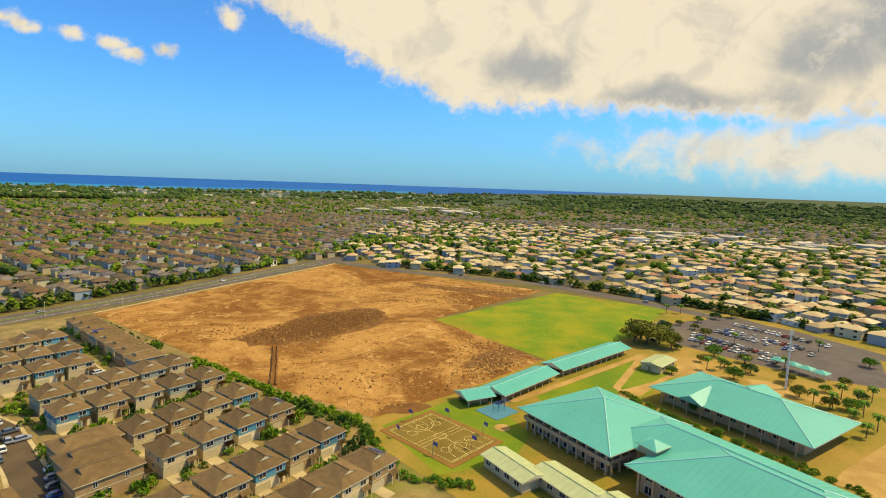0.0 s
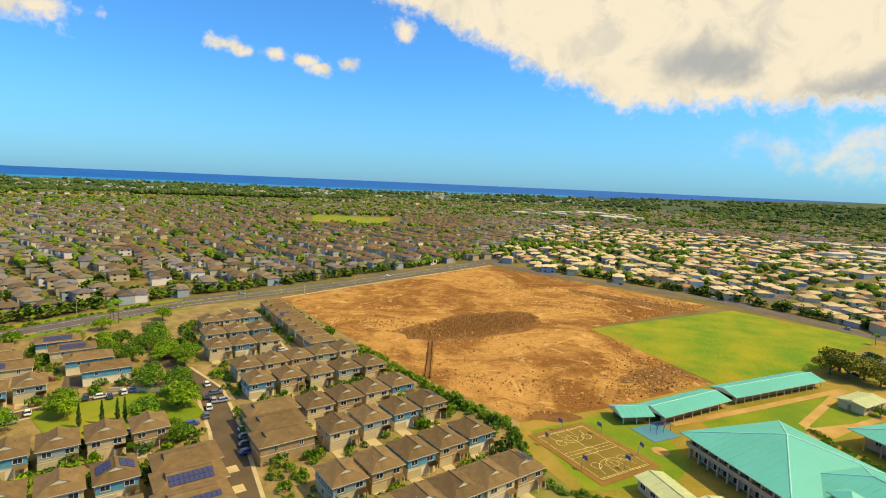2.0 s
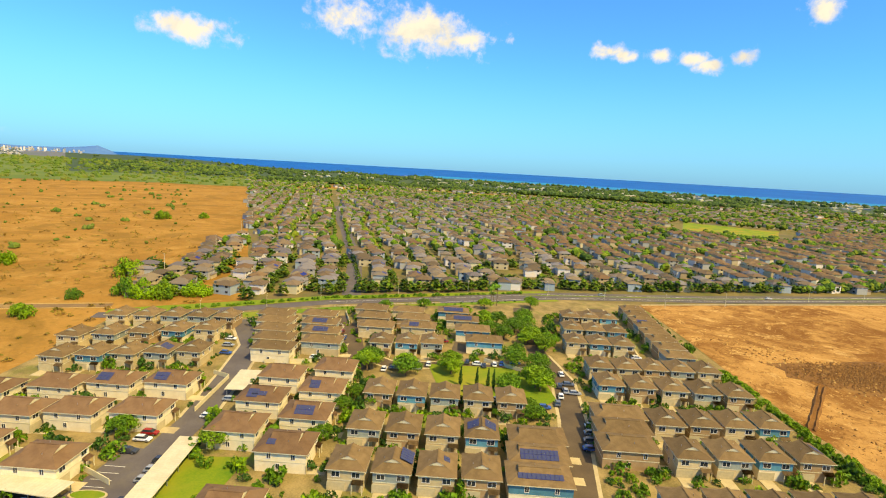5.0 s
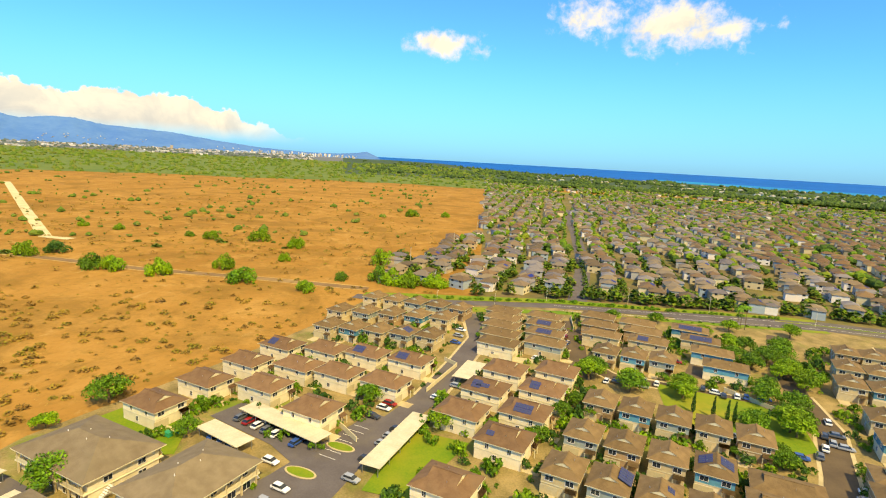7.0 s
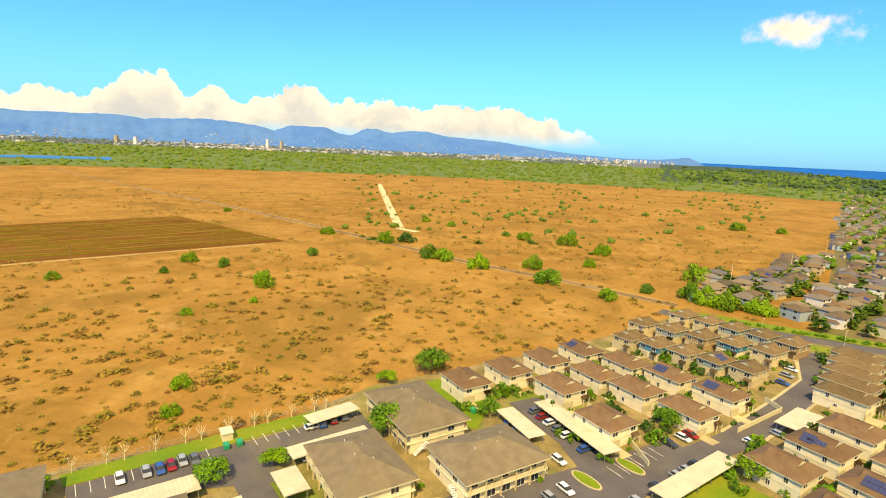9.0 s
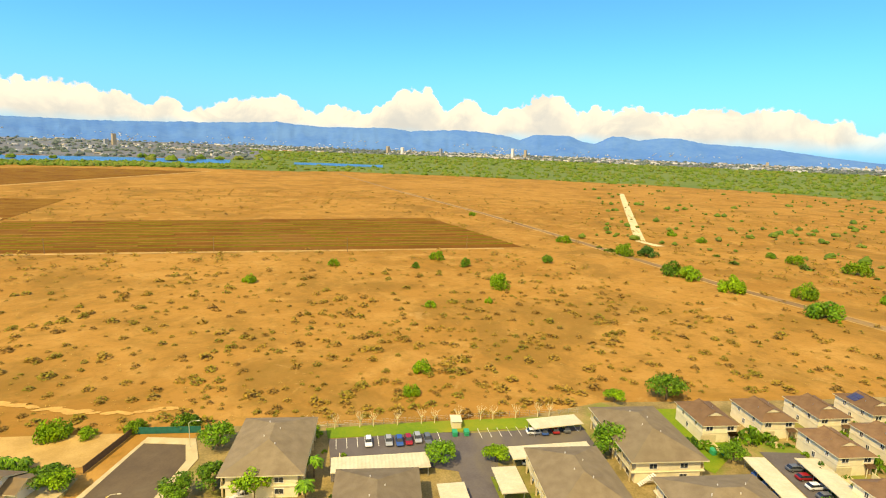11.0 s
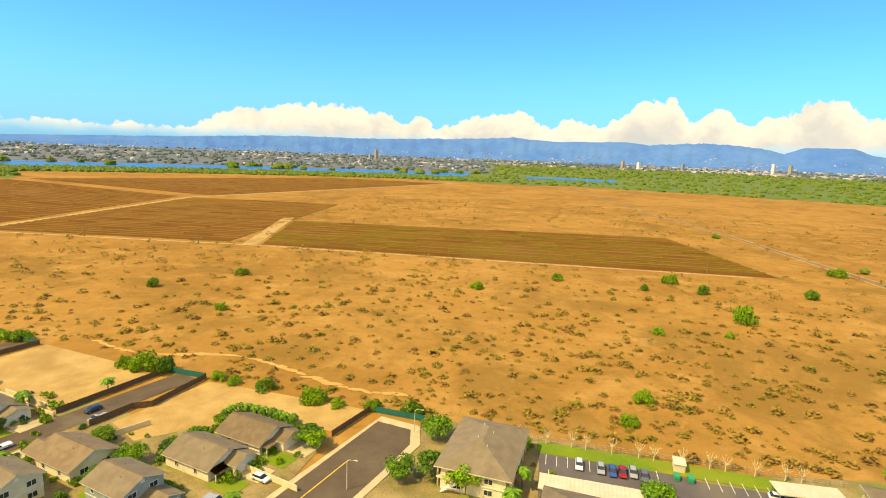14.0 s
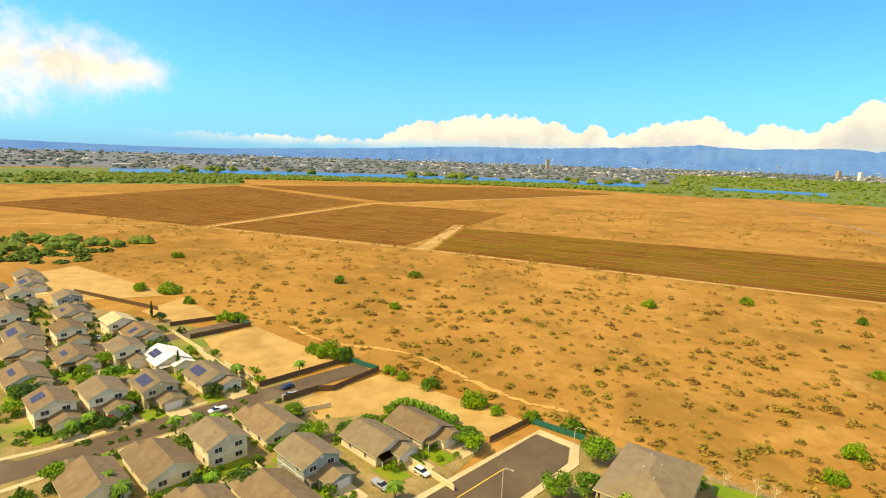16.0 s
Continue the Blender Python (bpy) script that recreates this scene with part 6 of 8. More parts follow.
def palm_meshes():
    random.seed(9)
    bm = bmesh.new()
    for i in range(26):
        a = i * 2.4
        lift = random.uniform(-0.3, 0.9)
        pts = []
        for k in range(6):
            u = k / 5
            rr = 2.2 * u
            pts.append(Vector((rr * math.cos(a), rr * math.sin(a), lift * u * 1.6 - 1.5 * u * u)))
        s = Vector((-math.sin(a), math.cos(a), 0))
        for k in range(5):
            w0, w1 = 0.42 * math.sin(0.35 + 2.5 * k / 5), 0.42 * math.sin(0.35 + 2.5 * (k + 1) / 5)
            dz = Vector((0, 0, -0.22))
            for sg in (-1, 1):
                bm.faces.new([bm.verts.new(v) for v in (pts[k], pts[k + 1], pts[k + 1] + s * sg * w1 + dz, pts[k] + s * sg * w0 + dz)])
    return mesh_of("fronds", bm, M["leaf"])


FRONDS = palm_meshes()


def palm_trunk(h):
    bm = bmesh.new()
    for i in range(6):
        tube(bm, (0.12 * math.sin(i * 0.5), 0, h * i / 6), (0.12 * math.sin((i + 1) * 0.5), 0, h * (i + 1) / 6), 0.19 - 0.012 * i, 0.175 - 0.012 * i, 7)
    return mesh_of("trunk", bm, M["bark"])


PTR = {h: palm_trunk(h) for h in (4, 5, 6, 7, 11, 12)}


def palm(x, y, h, group="palms", s=1.0):
    ob = empty("palm", pose(x, y, 0.06, 0, 0, random.random() * 360), "palm with a slim trunk and arching green fronds", "palm", group)
    part("trunk", PTR[h], None, ob)
    part("fronds", FRONDS, None, ob, m=pose(0, 0, h) @ Matrix.Diagonal((s, s, s, 1)))


for x, y, h in PALMS:
    if clear(x, y):
        palm(x, y, h)
for x, y, h in ((76, -104, 5), (72, -102, 4), (54, -107.5, 4), (99, -131, 4), (92.5, -136.5, 4), (75, -169, 4), (100, -126, 4)):
    palm(x, y, h, "garden palms", 0.9)
for x, y in BANANAS:
    o = empty("banana_plant", pose(x, y, 0.12, 0, 0, random.random() * 360), "tall banana plant with ragged arching leaves", "plant", "banana plants")
    part("stem", PTR[4], None, o, m=Matrix.Diagonal((0.9, 0.9, 0.6, 1)))
    part("leaves", FRONDS, None, o, m=pose(0, 0, 2.4) @ Matrix.Diagonal((0.75, 0.75, 1.15, 1)))
for x, y, h in SCHOOL_PALMS:
    palm(x, y, h, "school palms", 0.9)


def cypress_mesh():
    random.seed(21)
    bm = bmesh.new()
    for i in range(26):
        z = 0.4 + i * 0.27
        r = 0.75 * math.sin(min(1.0, (i + 2) / 9) * 1.57) * (1 - max(0, i - 8) / 19)
        leaf_quads(bm, (random.uniform(-0.1, 0.1), random.uniform(-0.1, 0.1), z), max(0.15, r), 46, 0.35, 0.8)
    return mesh_of("crown", bm, M["leaf_dark"])


CYP = cypress_mesh()
bmt = bmesh.new()
tube(bmt, (0, 0, -0.05), (0, 0, 5.5), 0.14, 0.04)
CYT = mesh_of("trunk", bmt, M["bark"])
for x, y in ((-149.5, 100.5), (-146.0, 105.0), (-143.5, 108.0), (-142.3, 109.5), (-137.5, 116.5), (139, -228), (96, -171)):
    ob = empty("cypress", pose(x, y, 0.1, 0, 0, x * 7), "slender dark green columnar cypress", "tree", "cypresses")
    part("trunk", CYT, None, ob)
    part("crown", CYP, None, ob)


# bare pale trees along the rear fence
def bare_tree_mesh(seed):
    random.seed(seed)
    bm = bmesh.new()
    tube(bm, (0, 0, -0.05), (0.1, 0, 1.8), 0.14, 0.1)
    for i in range(9):
        a = i * 0.7
        e = Vector((1.1 * math.cos(a), 1.1 * math.sin(a), 2.9 + random.random()))
        tube(bm, (0.1, 0, 1.5 + 0.05 * i), e, 0.06, 0.025, 5)
        for j in range(3):
            tube(bm, e, e + Vector((random.uniform(-0.6, 0.6), random.uniform(-0.6, 0.6), random.uniform(0.2, 0.7))), 0.025, 0.01, 4)
    return mesh_of("trunk", bm, M["wall_cream"])


BARE = [bare_tree_mesh(s) for s in (1, 2, 3)]
for i in range(13):
    p = along((-58, -122.5), (Vector((-0.877, 0.48)), i * 5.6 + (i % 3)))
    ob = empty("bare_tree", pose(p[0], p[1], 0.1, 0, 0, i * 77), "small leafless pale-barked tree by the fence", "tree", "bare trees")
    part("trunk", BARE[i % 3], None, ob)

# ---------------------------------------------------------------- far estates, woods and hills
class Bulk:
    """Gathers many loose pieces into one mesh."""

    def __init__(self):
        self.v, self.f, self.m = [], [], []

    def add(self, verts, faces, mi=0):
        k = len(self.v)
        self.v += verts
        self.f += [tuple(i + k for i in f) for f in faces]
        self.m += [mi] * len(faces)

    def link(self, name, mats, label, category):
        me = bpy.data.meshes.new(name)
        me.from_pydata(self.v, [], self.f)
        for m in mats:
            me.materials.append(m)
        me.polygons.foreach_set("material_index", self.m)
        me.update()
        return tagged(new(name, me), label, category, "", "stuff")


BOXF = [(0, 1, 5, 4), (1, 2, 6, 5), (2, 3, 7, 6), (3, 0, 4, 7)]


def far_house(b, x, y, yaw, L, W, h, hr, z=None, panes=False):
    c, s = math.cos(yaw), math.sin(yaw)
    z = rise(x, y) if z is None else z

    def at(px, py, pz):
        return (x + c * px - s * py, y + s * px + c * py, z + pz)

    a, d = L / 2, W / 2
    b.add([at(*p) for p in ((-a, -d, 0), (a, -d, 0), (a, d, 0), (-a, d, 0), (-a, -d, h), (a, -d, h), (a, d, h), (-a, d, h))], BOXF, 1)
    a, d = a + 0.5, d + 0.5
    r = max(0.3, a - d * 0.8)
    b.add([at(*p) for p in ((-a, -d, h), (a, -d, h), (a, d, h), (-a, d, h), (-r, 0, h + hr), (r, 0, h + hr))], [(0, 1, 5, 4), (2, 3, 4, 5), (1, 2, 5), (3, 0, 4), (3, 2, 1, 0)], 0)
    if panes and random.random() < 0.22:
        y0, y1 = -0.8 * d, -0.25 * d
        z0, z1 = h + hr * 0.2 + 0.12, h + hr * 0.75 + 0.12
        b.add([at(-r - 0.5, y0, z0), at(r + 0.5, y0, z0), at(r + 0.5, y1, z1), at(-r - 0.5, y1, z1)], [(0, 1, 2, 3)], 3)
    if panes:
        for px in (-a * 0.5, a * 0.45):
            for sy in (-1, 1):
                for pz in ((1.0, 4.0) if h > 4 else (1.0,)):
                    y0 = sy * (W / 2 + 0.04)
                    b.add([at(px - 0.8, y0, pz), at(px + 0.8, y0, pz), at(px + 0.8, y0, pz + 1.2), at(px - 0.8, y0, pz + 1.2)], [(0, 1, 2, 3)], 2)


def bearing(x, y):
    return math.degrees(math.atan2(-x, y))


def far_tree(b, x, y, r, h):
    """A ragged many-lobed crown."""
    z = rise(x, y)
    if math.hypot(x, y) < 470:
        for k in range(90):
            a, u, w = random.random() * 6.283, math.sqrt(random.random()), random.uniform(0.16, 0.30) * r
            lump = 0.82 + 0.3 * noise.noise((a * 1.3, x, y))
            px, py = x + r * u * lump * math.cos(a), y + r * u * lump * math.sin(a)
            pz = z + h * 0.22 + h * 0.8 * (1 - u * u) * random.uniform(0.35, 1.1)
            q, t = random.random() * 6.283, random.uniform(-0.9, 0.9)
            ux, uy, vx, vy, vz = math.cos(q) * w, math.sin(q) * w, -math.sin(q) * w * math.cos(t), math.cos(q) * w * math.cos(t), w * math.sin(t)
            b.add([(px - ux, py - uy, pz), (px + vx, py + vy, pz + vz), (px + ux, py + uy, pz + 0.2 * w), (px - vx, py - vy, pz - vz)], [(0, 1, 2, 3)])
        return
    for k in range(3):
        ox, oy, oz = random.uniform(-0.5, 0.5) * r, random.uniform(-0.5, 0.5) * r, h * random.uniform(0.45, 0.75)
        rr = r * random.uniform(0.5, 0.8)
        vs = [(x + ox, y + oy, z + oz + rr * random.uniform(0.8, 1.2))]
        n = 6
        for ring, zz in ((0.85, 0.45), (1.0, -0.1)):
            for i in range(n):
                a = i * 6.283 / n + ring
                q = rr * ring * random.uniform(0.7, 1.25)
                vs.append((x + ox + q * math.cos(a), y + oy + q * math.sin(a), z + oz + rr * zz * random.uniform(0.6, 1.4)))
        vs.append((x + ox, y + oy, max(z, z + oz - rr)))
        fs = [(0, 1 + i, 1 + (i + 1) % n) for i in range(n)]
        fs += [(1 + i, 7 + i, 7 + (i + 1) % n, 1 + (i + 1) % n) for i in range(n)]
        fs += [(13, 7 + (i + 1) % n, 7 + i) for i in range(n)]
        b.add(vs, fs)


M["far_roofs"] = palette("estate_roofs", [(0.135, 0.092, 0.066), (0.18, 0.128, 0.096), (0.105, 0.077, 0.06), (0.21, 0.158, 0.118), (0.15, 0.096, 0.07), (0.185, 0.166, 0.16), (0.125, 0.11, 0.112), (0.17, 0.136, 0.124)])
M["brown_roofs"] = palette("brown_estate_roofs", [(0.155, 0.09, 0.055), (0.13, 0.075, 0.05), (0.185, 0.115, 0.07), (0.115, 0.08, 0.062)])
M["tan_roofs"] = palette("tan_estate_roofs", [(0.52, 0.40, 0.26), (0.46, 0.34, 0.22), (0.60, 0.48, 0.34), (0.50, 0.35, 0.23), (0.56, 0.44, 0.31), (0.42, 0.31, 0.21), (0.64, 0.53, 0.40), (0.40, 0.20, 0.14)])
M["far_walls"] = palette("estate_walls", [(0.62, 0.54, 0.42), (0.50, 0.41, 0.30), (0.70, 0.64, 0.56), (0.36, 0.36, 0.33), (0.42, 0.32, 0.23), (0.30, 0.36, 0.38)])
M["pale_walls"] = palette("pale_walls", [(0.5, 0.46, 0.40), (0.42, 0.38, 0.32), (0.55, 0.5, 0.43), (0.36, 0.33, 0.29)])
M["far_leaf"] = palette("estate_foliage", [(0.08, 0.155, 0.012), (0.05, 0.10, 0.012), (0.11, 0.19, 0.014), (0.15, 0.19, 0.02), (0.04, 0.08, 0.014)], 0.9, 0.4, scale=0.3)
M["wood_leaf"] = palette("coastal_foliage", [(0.04, 0.078, 0.02), (0.058, 0.10, 0.022), (0.075, 0.125, 0.025), (0.03, 0.06, 0.02)], 0.9, 0.4, scale=0.1)
# distant haze is put into the colours of the far town's walls and trees
M["haze_walls"] = palette("haze_paled_walls", [(0.46, 0.45, 0.45), (0.27, 0.29, 0.31), (0.66, 0.64, 0.61), (0.34, 0.36, 0.38), (0.40, 0.33, 0.30)])
M["haze_leaf"] = palette("haze_foliage", [(0.085, 0.12, 0.10), (0.10, 0.13, 0.105), (0.11, 0.135, 0.12), (0.08, 0.11, 0.10)], 0.95, 0.2, scale=0.05)
M["scrub_leaf"] = palette("scrub_foliage", [(0.09, 0.15, 0.018), (0.115, 0.165, 0.026), (0.075, 0.13, 0.018), (0.135, 0.16, 0.034)], 0.9, 0.2, scale=0.1)

M["far_solar"] = plain("solar_glass", (0.02, 0.035, 0.20), 0.5, 0.0, 0.05)
PARKS = [(25.5, 36.5, 860, 1140)]
FAIR = [(36, 52, 1730, 1870), (52, 62, 1580, 1740), (20, 34, 1630, 1740), (-2, 8, 1930, 2070), (66, 74, 1480, 1580)]


def in_lot(x, y):
    """The school, the empty lot, the compound and their streets."""
    # avenue side
    pts = ((-290, -60), (-303, 10), (-297, 100), (-262, 240), (-220, 340), (-166, 505))
    for (xa, ya), (xb, yb) in zip(pts, pts[1:]):
        if ya <= y <= yb:
            return x > xa + (xb - xa) * (y - ya) / (yb - ya)
    if y < 505:
        return y < -60 or x > -260
    return False


def tan_side(x, y):
    """Beyond the street of the tan-roofed houses."""
    pts = ((-170, 520), (-77, 470), (50, 436), (102, 394), (145, 352), (180, 316), (206, 262), (228, 200), (250, 90))
    for (xa, ya), (xb, yb) in zip(pts, pts[1:]):
        if xa <= x <= xb:
            return y > ya + (yb - ya) * (x - xa) / (xb - xa)
    return x > 250


def build_estates():
    random.seed(31)
    grey, brown, tan, trees = Bulk(), Bulk(), Bulk(), Bulk()
    for zone, ang, sx, sy in (("a", 161.4, 12.2, 15.0), ("b", 148.0, 13.5, 16.0), ("c", 118.0, 14.5, 17.0)):
        ca, sa = math.cos(radians(ang)), math.sin(radians(ang))
        n = 190
        for i in range(-n, n):
            for j in range(-n, n):
                px = i * sx
                py = j * sy + (j // 2) * 8.0
                if i % 24 == 0:
                    continue
                x, y = ca * px - sa * py, sa * px + ca * py
                wx, wy = x, y
                x += 16 * noise.noise((wx * 0.006, wy * 0.006, 1)) + 5 * noise.noise((wx * 0.03, wy * 0.03, 4))
                y += 16 * noise.noise((wx * 0.006, wy * 0.006, 8)) + 5 * noise.noise((wx * 0.03, wy * 0.03, 14))
                r = math.hypot(x, y)
                if r > 2150 or r < 200:
                    continue
                az = bearing(x, y)
                if not -62 < az < 92:
                    continue
                kind = "a" if az > 52 else ("c" if tan_side(x, y) and x > -150 - (y - 500) * 0.12 and r < 3000 and az < 17 else "b")
                if kind != zone:
                    continue
                edge = 79.0 if r > 560 else 79 + (560 - r) * 0.052
                if az > edge or (kind != "c" and in_lot(x, y)) or (kind == "c" and not tan_side(x, y)):
                    continue
                if abs(x * 0.32 + y * 0.948 - (-284 * 0.32 + 112 * 0.948)) < 10 and x < -280 and az > 60:
                    continue
                if any(a0 < az < a1 and r0 < r < r1 for a0, a1, r0, r1 in PARKS + FAIR):
                    continue
                if kind == "c" and (abs((x - 58) * 0.83 - (y - 412) * 0.56) < 8):
                    continue
                far = r > 1200
                if far and random.random() < 0.55:
                    if random.random() < 0.7:
                        far_tree(trees, x, y, random.uniform(4, 8), random.uniform(5, 9))
                    continue
                if random.random() < (0.19 if kind != "c" else 0.2) + 0.25 * max(0.0, noise.noise((wx * 0.008, wy * 0.008, 21))):
                    far_tree(trees, x, y, random.uniform(3.5, 6.5), random.uniform(4, 8))
                    continue
                jx, jy = random.uniform(-2.0, 2.0), random.uniform(-2.6, 2.6)
                turn = random.gauss(0, 7) + 40 * noise.noise((wx * 0.005, wy * 0.005, 31))
                k = 1.25 if far else 1.0
                if kind == "c" and r < 1050:
                    far_house(tan, x + jx, y + jy, radians(ang + turn + random.choice((0, 90))), random.uniform(10, 13), random.uniform(8.5, 11), random.choice((3.2, 3.2, 5.4)), 1.7, panes=r < 620)
                    if r < 700:
                        far_house(tan, x + jx + random.uniform(-4, 4), y + jy + random.uniform(-4, 4), radians(ang + turn + 45 + random.choice((45, 135))), random.uniform(7, 9), random.uniform(5, 6.5), random.choice((3.0, 3.4)), 1.5)
                else:
                    b = brown if (kind == "b" and 18 < az < 55 and 500 < r < 1200 or random.random() < 0.12) else grey
                    far_house(b, x + jx, y + jy, radians(ang + turn + (0 if random.random() < 0.6 else 90)), random.uniform(9, 11.5) * k, random.uniform(8, 9.5) * k, 5.3, 1.9, panes=r < 560)
                    if r < 900:
                        far_house(b, x + jx + random.uniform(-5, 5), y + jy + random.uniform(-5, 5), radians(ang + turn + random.choice((0, 90))), random.uniform(6, 8), random.uniform(5, 6.5), random.choice((2.8, 5.0)), 1.4)
                for _ in range(random.choice((1, 2, 3)) if kind != "c" else random.choice((1, 1, 2))):
                    far_tree(trees, x + random.uniform(-8, 8), y + random.uniform(6, 9), random.choice((1.8, 2.6, 3.6, 5.0)) * random.uniform(0.8, 1.2), random.uniform(3, 7))
    grey.link("estate_houses", [M["far_roofs"], M["far_walls"], M["glass"], M["far_solar"]], "hundreds of grey-brown roofed estate houses", "houses")
    brown.link("estate_houses_brown", [M["brown_roofs"], M["far_walls"], M["glass"], M["far_solar"]], "hundreds of brown roofed estate houses", "houses")
    tan.link("estate_houses_tan", [M["tan_roofs"], M["far_walls"], M["glass"], M["far_solar"]], "hundreds of pale tan roofed estate houses", "houses")
    # trees lining the avenue, the streets and the park
    line = ((-290, 20), (-286, 97), (-262, 225), (-220, 332), (-168, 490), (-130, 600))
    for (xa, ya), (xb, yb) in zip(line, line[1:]):
        n = int(math.hypot(xb - xa, yb - ya) / 5.5)
        for k in range(n):
            t = (k + random.random()) / n
            x, y = xa + (xb - xa) * t, ya + (yb - ya) * t
            if ya > 90 or random.random() < 0.3:
                far_tree(trees, x - random.uniform(4, 9), y, random.uniform(3.2, 5.4), random.uniform(5, 8.5))
    for k in range(60):
        t = k / 60
        for s in (-8.5, 8.5):
            x, y = -300 - 600 * t, 117 + 205 * t
            far_tree(trees, x - s * 0.33, y + s * 0.94, random.uniform(1.6, 3.0), random.uniform(3, 6))
    for k in range(120):
        az, r = random.uniform(22, 40), random.choice((random.uniform(1090, 1180), random.uniform(820, 860)))
        far_tree(trees, *grid(az, r), random.uniform(4, 7), random.uniform(6, 10))
    for k in range(150):
        az, r = random.uniform(-4, 22), random.uniform(560, 640) + 12 * (22 - 4) * 0
        x, y = grid(az, r)
        if tan_side(x, y):
            far_tree(trees, x, y + 90, random.uniform(3, 6), random.uniform(5, 9))
    for k in range(120):
        t = random.random()
        x, y = -77 + 300 * t + random.uniform(-3, 3), 470 - 60 * t - 140 * t * t
        far_tree(trees, x + 6, y + 8, random.uniform(2.4, 4.4), random.uniform(4, 8))
    trees.link("estate_trees", [M["far_leaf"]], "countless small green trees between houses", "trees")
    # coastal woods
    wood = Bulk()
    for k in range(5200):
        az = random.uniform(-70, 92)
        r = 2000 + (min(4000, shore(az)) - 2040) * random.random()
        if r < 2150 and random.random() < 0.5 or noise.noise((az * 0.25, r * 0.003, 12)) < -0.12:
            continue
        far_tree(wood, *grid(az, r), random.uniform(8, 15), random.uniform(3, 7))
    for k in range(900):
        az, r = random.uniform(30, 78), 1880 + random.uniform(-25, 25)
        far_tree(wood, *grid(az, r), random.uniform(8, 12), random.uniform(10, 15))
    for k in range(1500):
        az, r = random.uniform(-68, -6), random.uniform(1700, 4000)
        far_tree(wood, *grid(az, r), random.uniform(10, 20), random.uniform(4, 9))
    wood.link("coastal_woods", [M["wood_leaf"]], "dark green coastal woods below the horizon", "woods")
    # commercial blocks beyond the tan houses
    com = Bulk()
    for k in range(26):
        az, r = random.uniform(-36, -12), random.uniform(820, 1080)
        x, y = grid(az, r)
        far_house(com, x, y, radians(118 + random.choice((0, 90))), random.uniform(18, 38), random.uniform(12, 18), random.uniform(6, 9), 1.5)
    for k in range(34):
        az, r = random.uniform(0, 14), random.uniform(1350, 1650)
        far_house(com, *grid(az, r), radians(150), random.uniform(20, 40), random.uniform(12, 18), 9, 1.5)
    for k in range(520):
        az = random.uniform(5, 74)
        r = random.uniform(2150, shore(az) - 80)
        if noise.noise((az * 0.3, r * 0.004, 17)) > -0.05:
            far_house(com, *grid(az, r), random.random() * 3, random.uniform(12, 26), random.uniform(9, 14), random.uniform(4, 7), 1.5)
    com.link("commercial_blocks", [M["pale_walls"], M["far_walls"]], "long pale commercial and apartment blocks", "buildings")


build_estates()


YARDS = [[(-30, -145), (-62, -124), (-106, -98), (-137, -89), (-196, -50), (-236, -27), (-300, 2), (-270, 90), (0, 0)],
         [(-33, -140), (-21, -149), (10, -168), (28, -181), (42, -188), (60, -201), (90, -225), (112, -236), (145, -264), (168, -280), (250, -328), (320, -300), (300, -100), (0, 0)]]
FIELD_A = [(25, -436), (-318, -284), (-358, -455), (0, -580)]
FIELD_B = [(50, -450), (248, -520), (600, -640), (500, -1150), (-60, -760)]


def inside(pts, x, y):
    """Whether a place lies in a polygon."""
    hit = False
    for (xa, ya), (xb, yb) in zip(pts, pts[1:] + pts[:1]):
        if (ya > y) != (yb > y) and x < xa + (xb - xa) * (y - ya) / (yb - ya):
            hit = not hit
    return hit


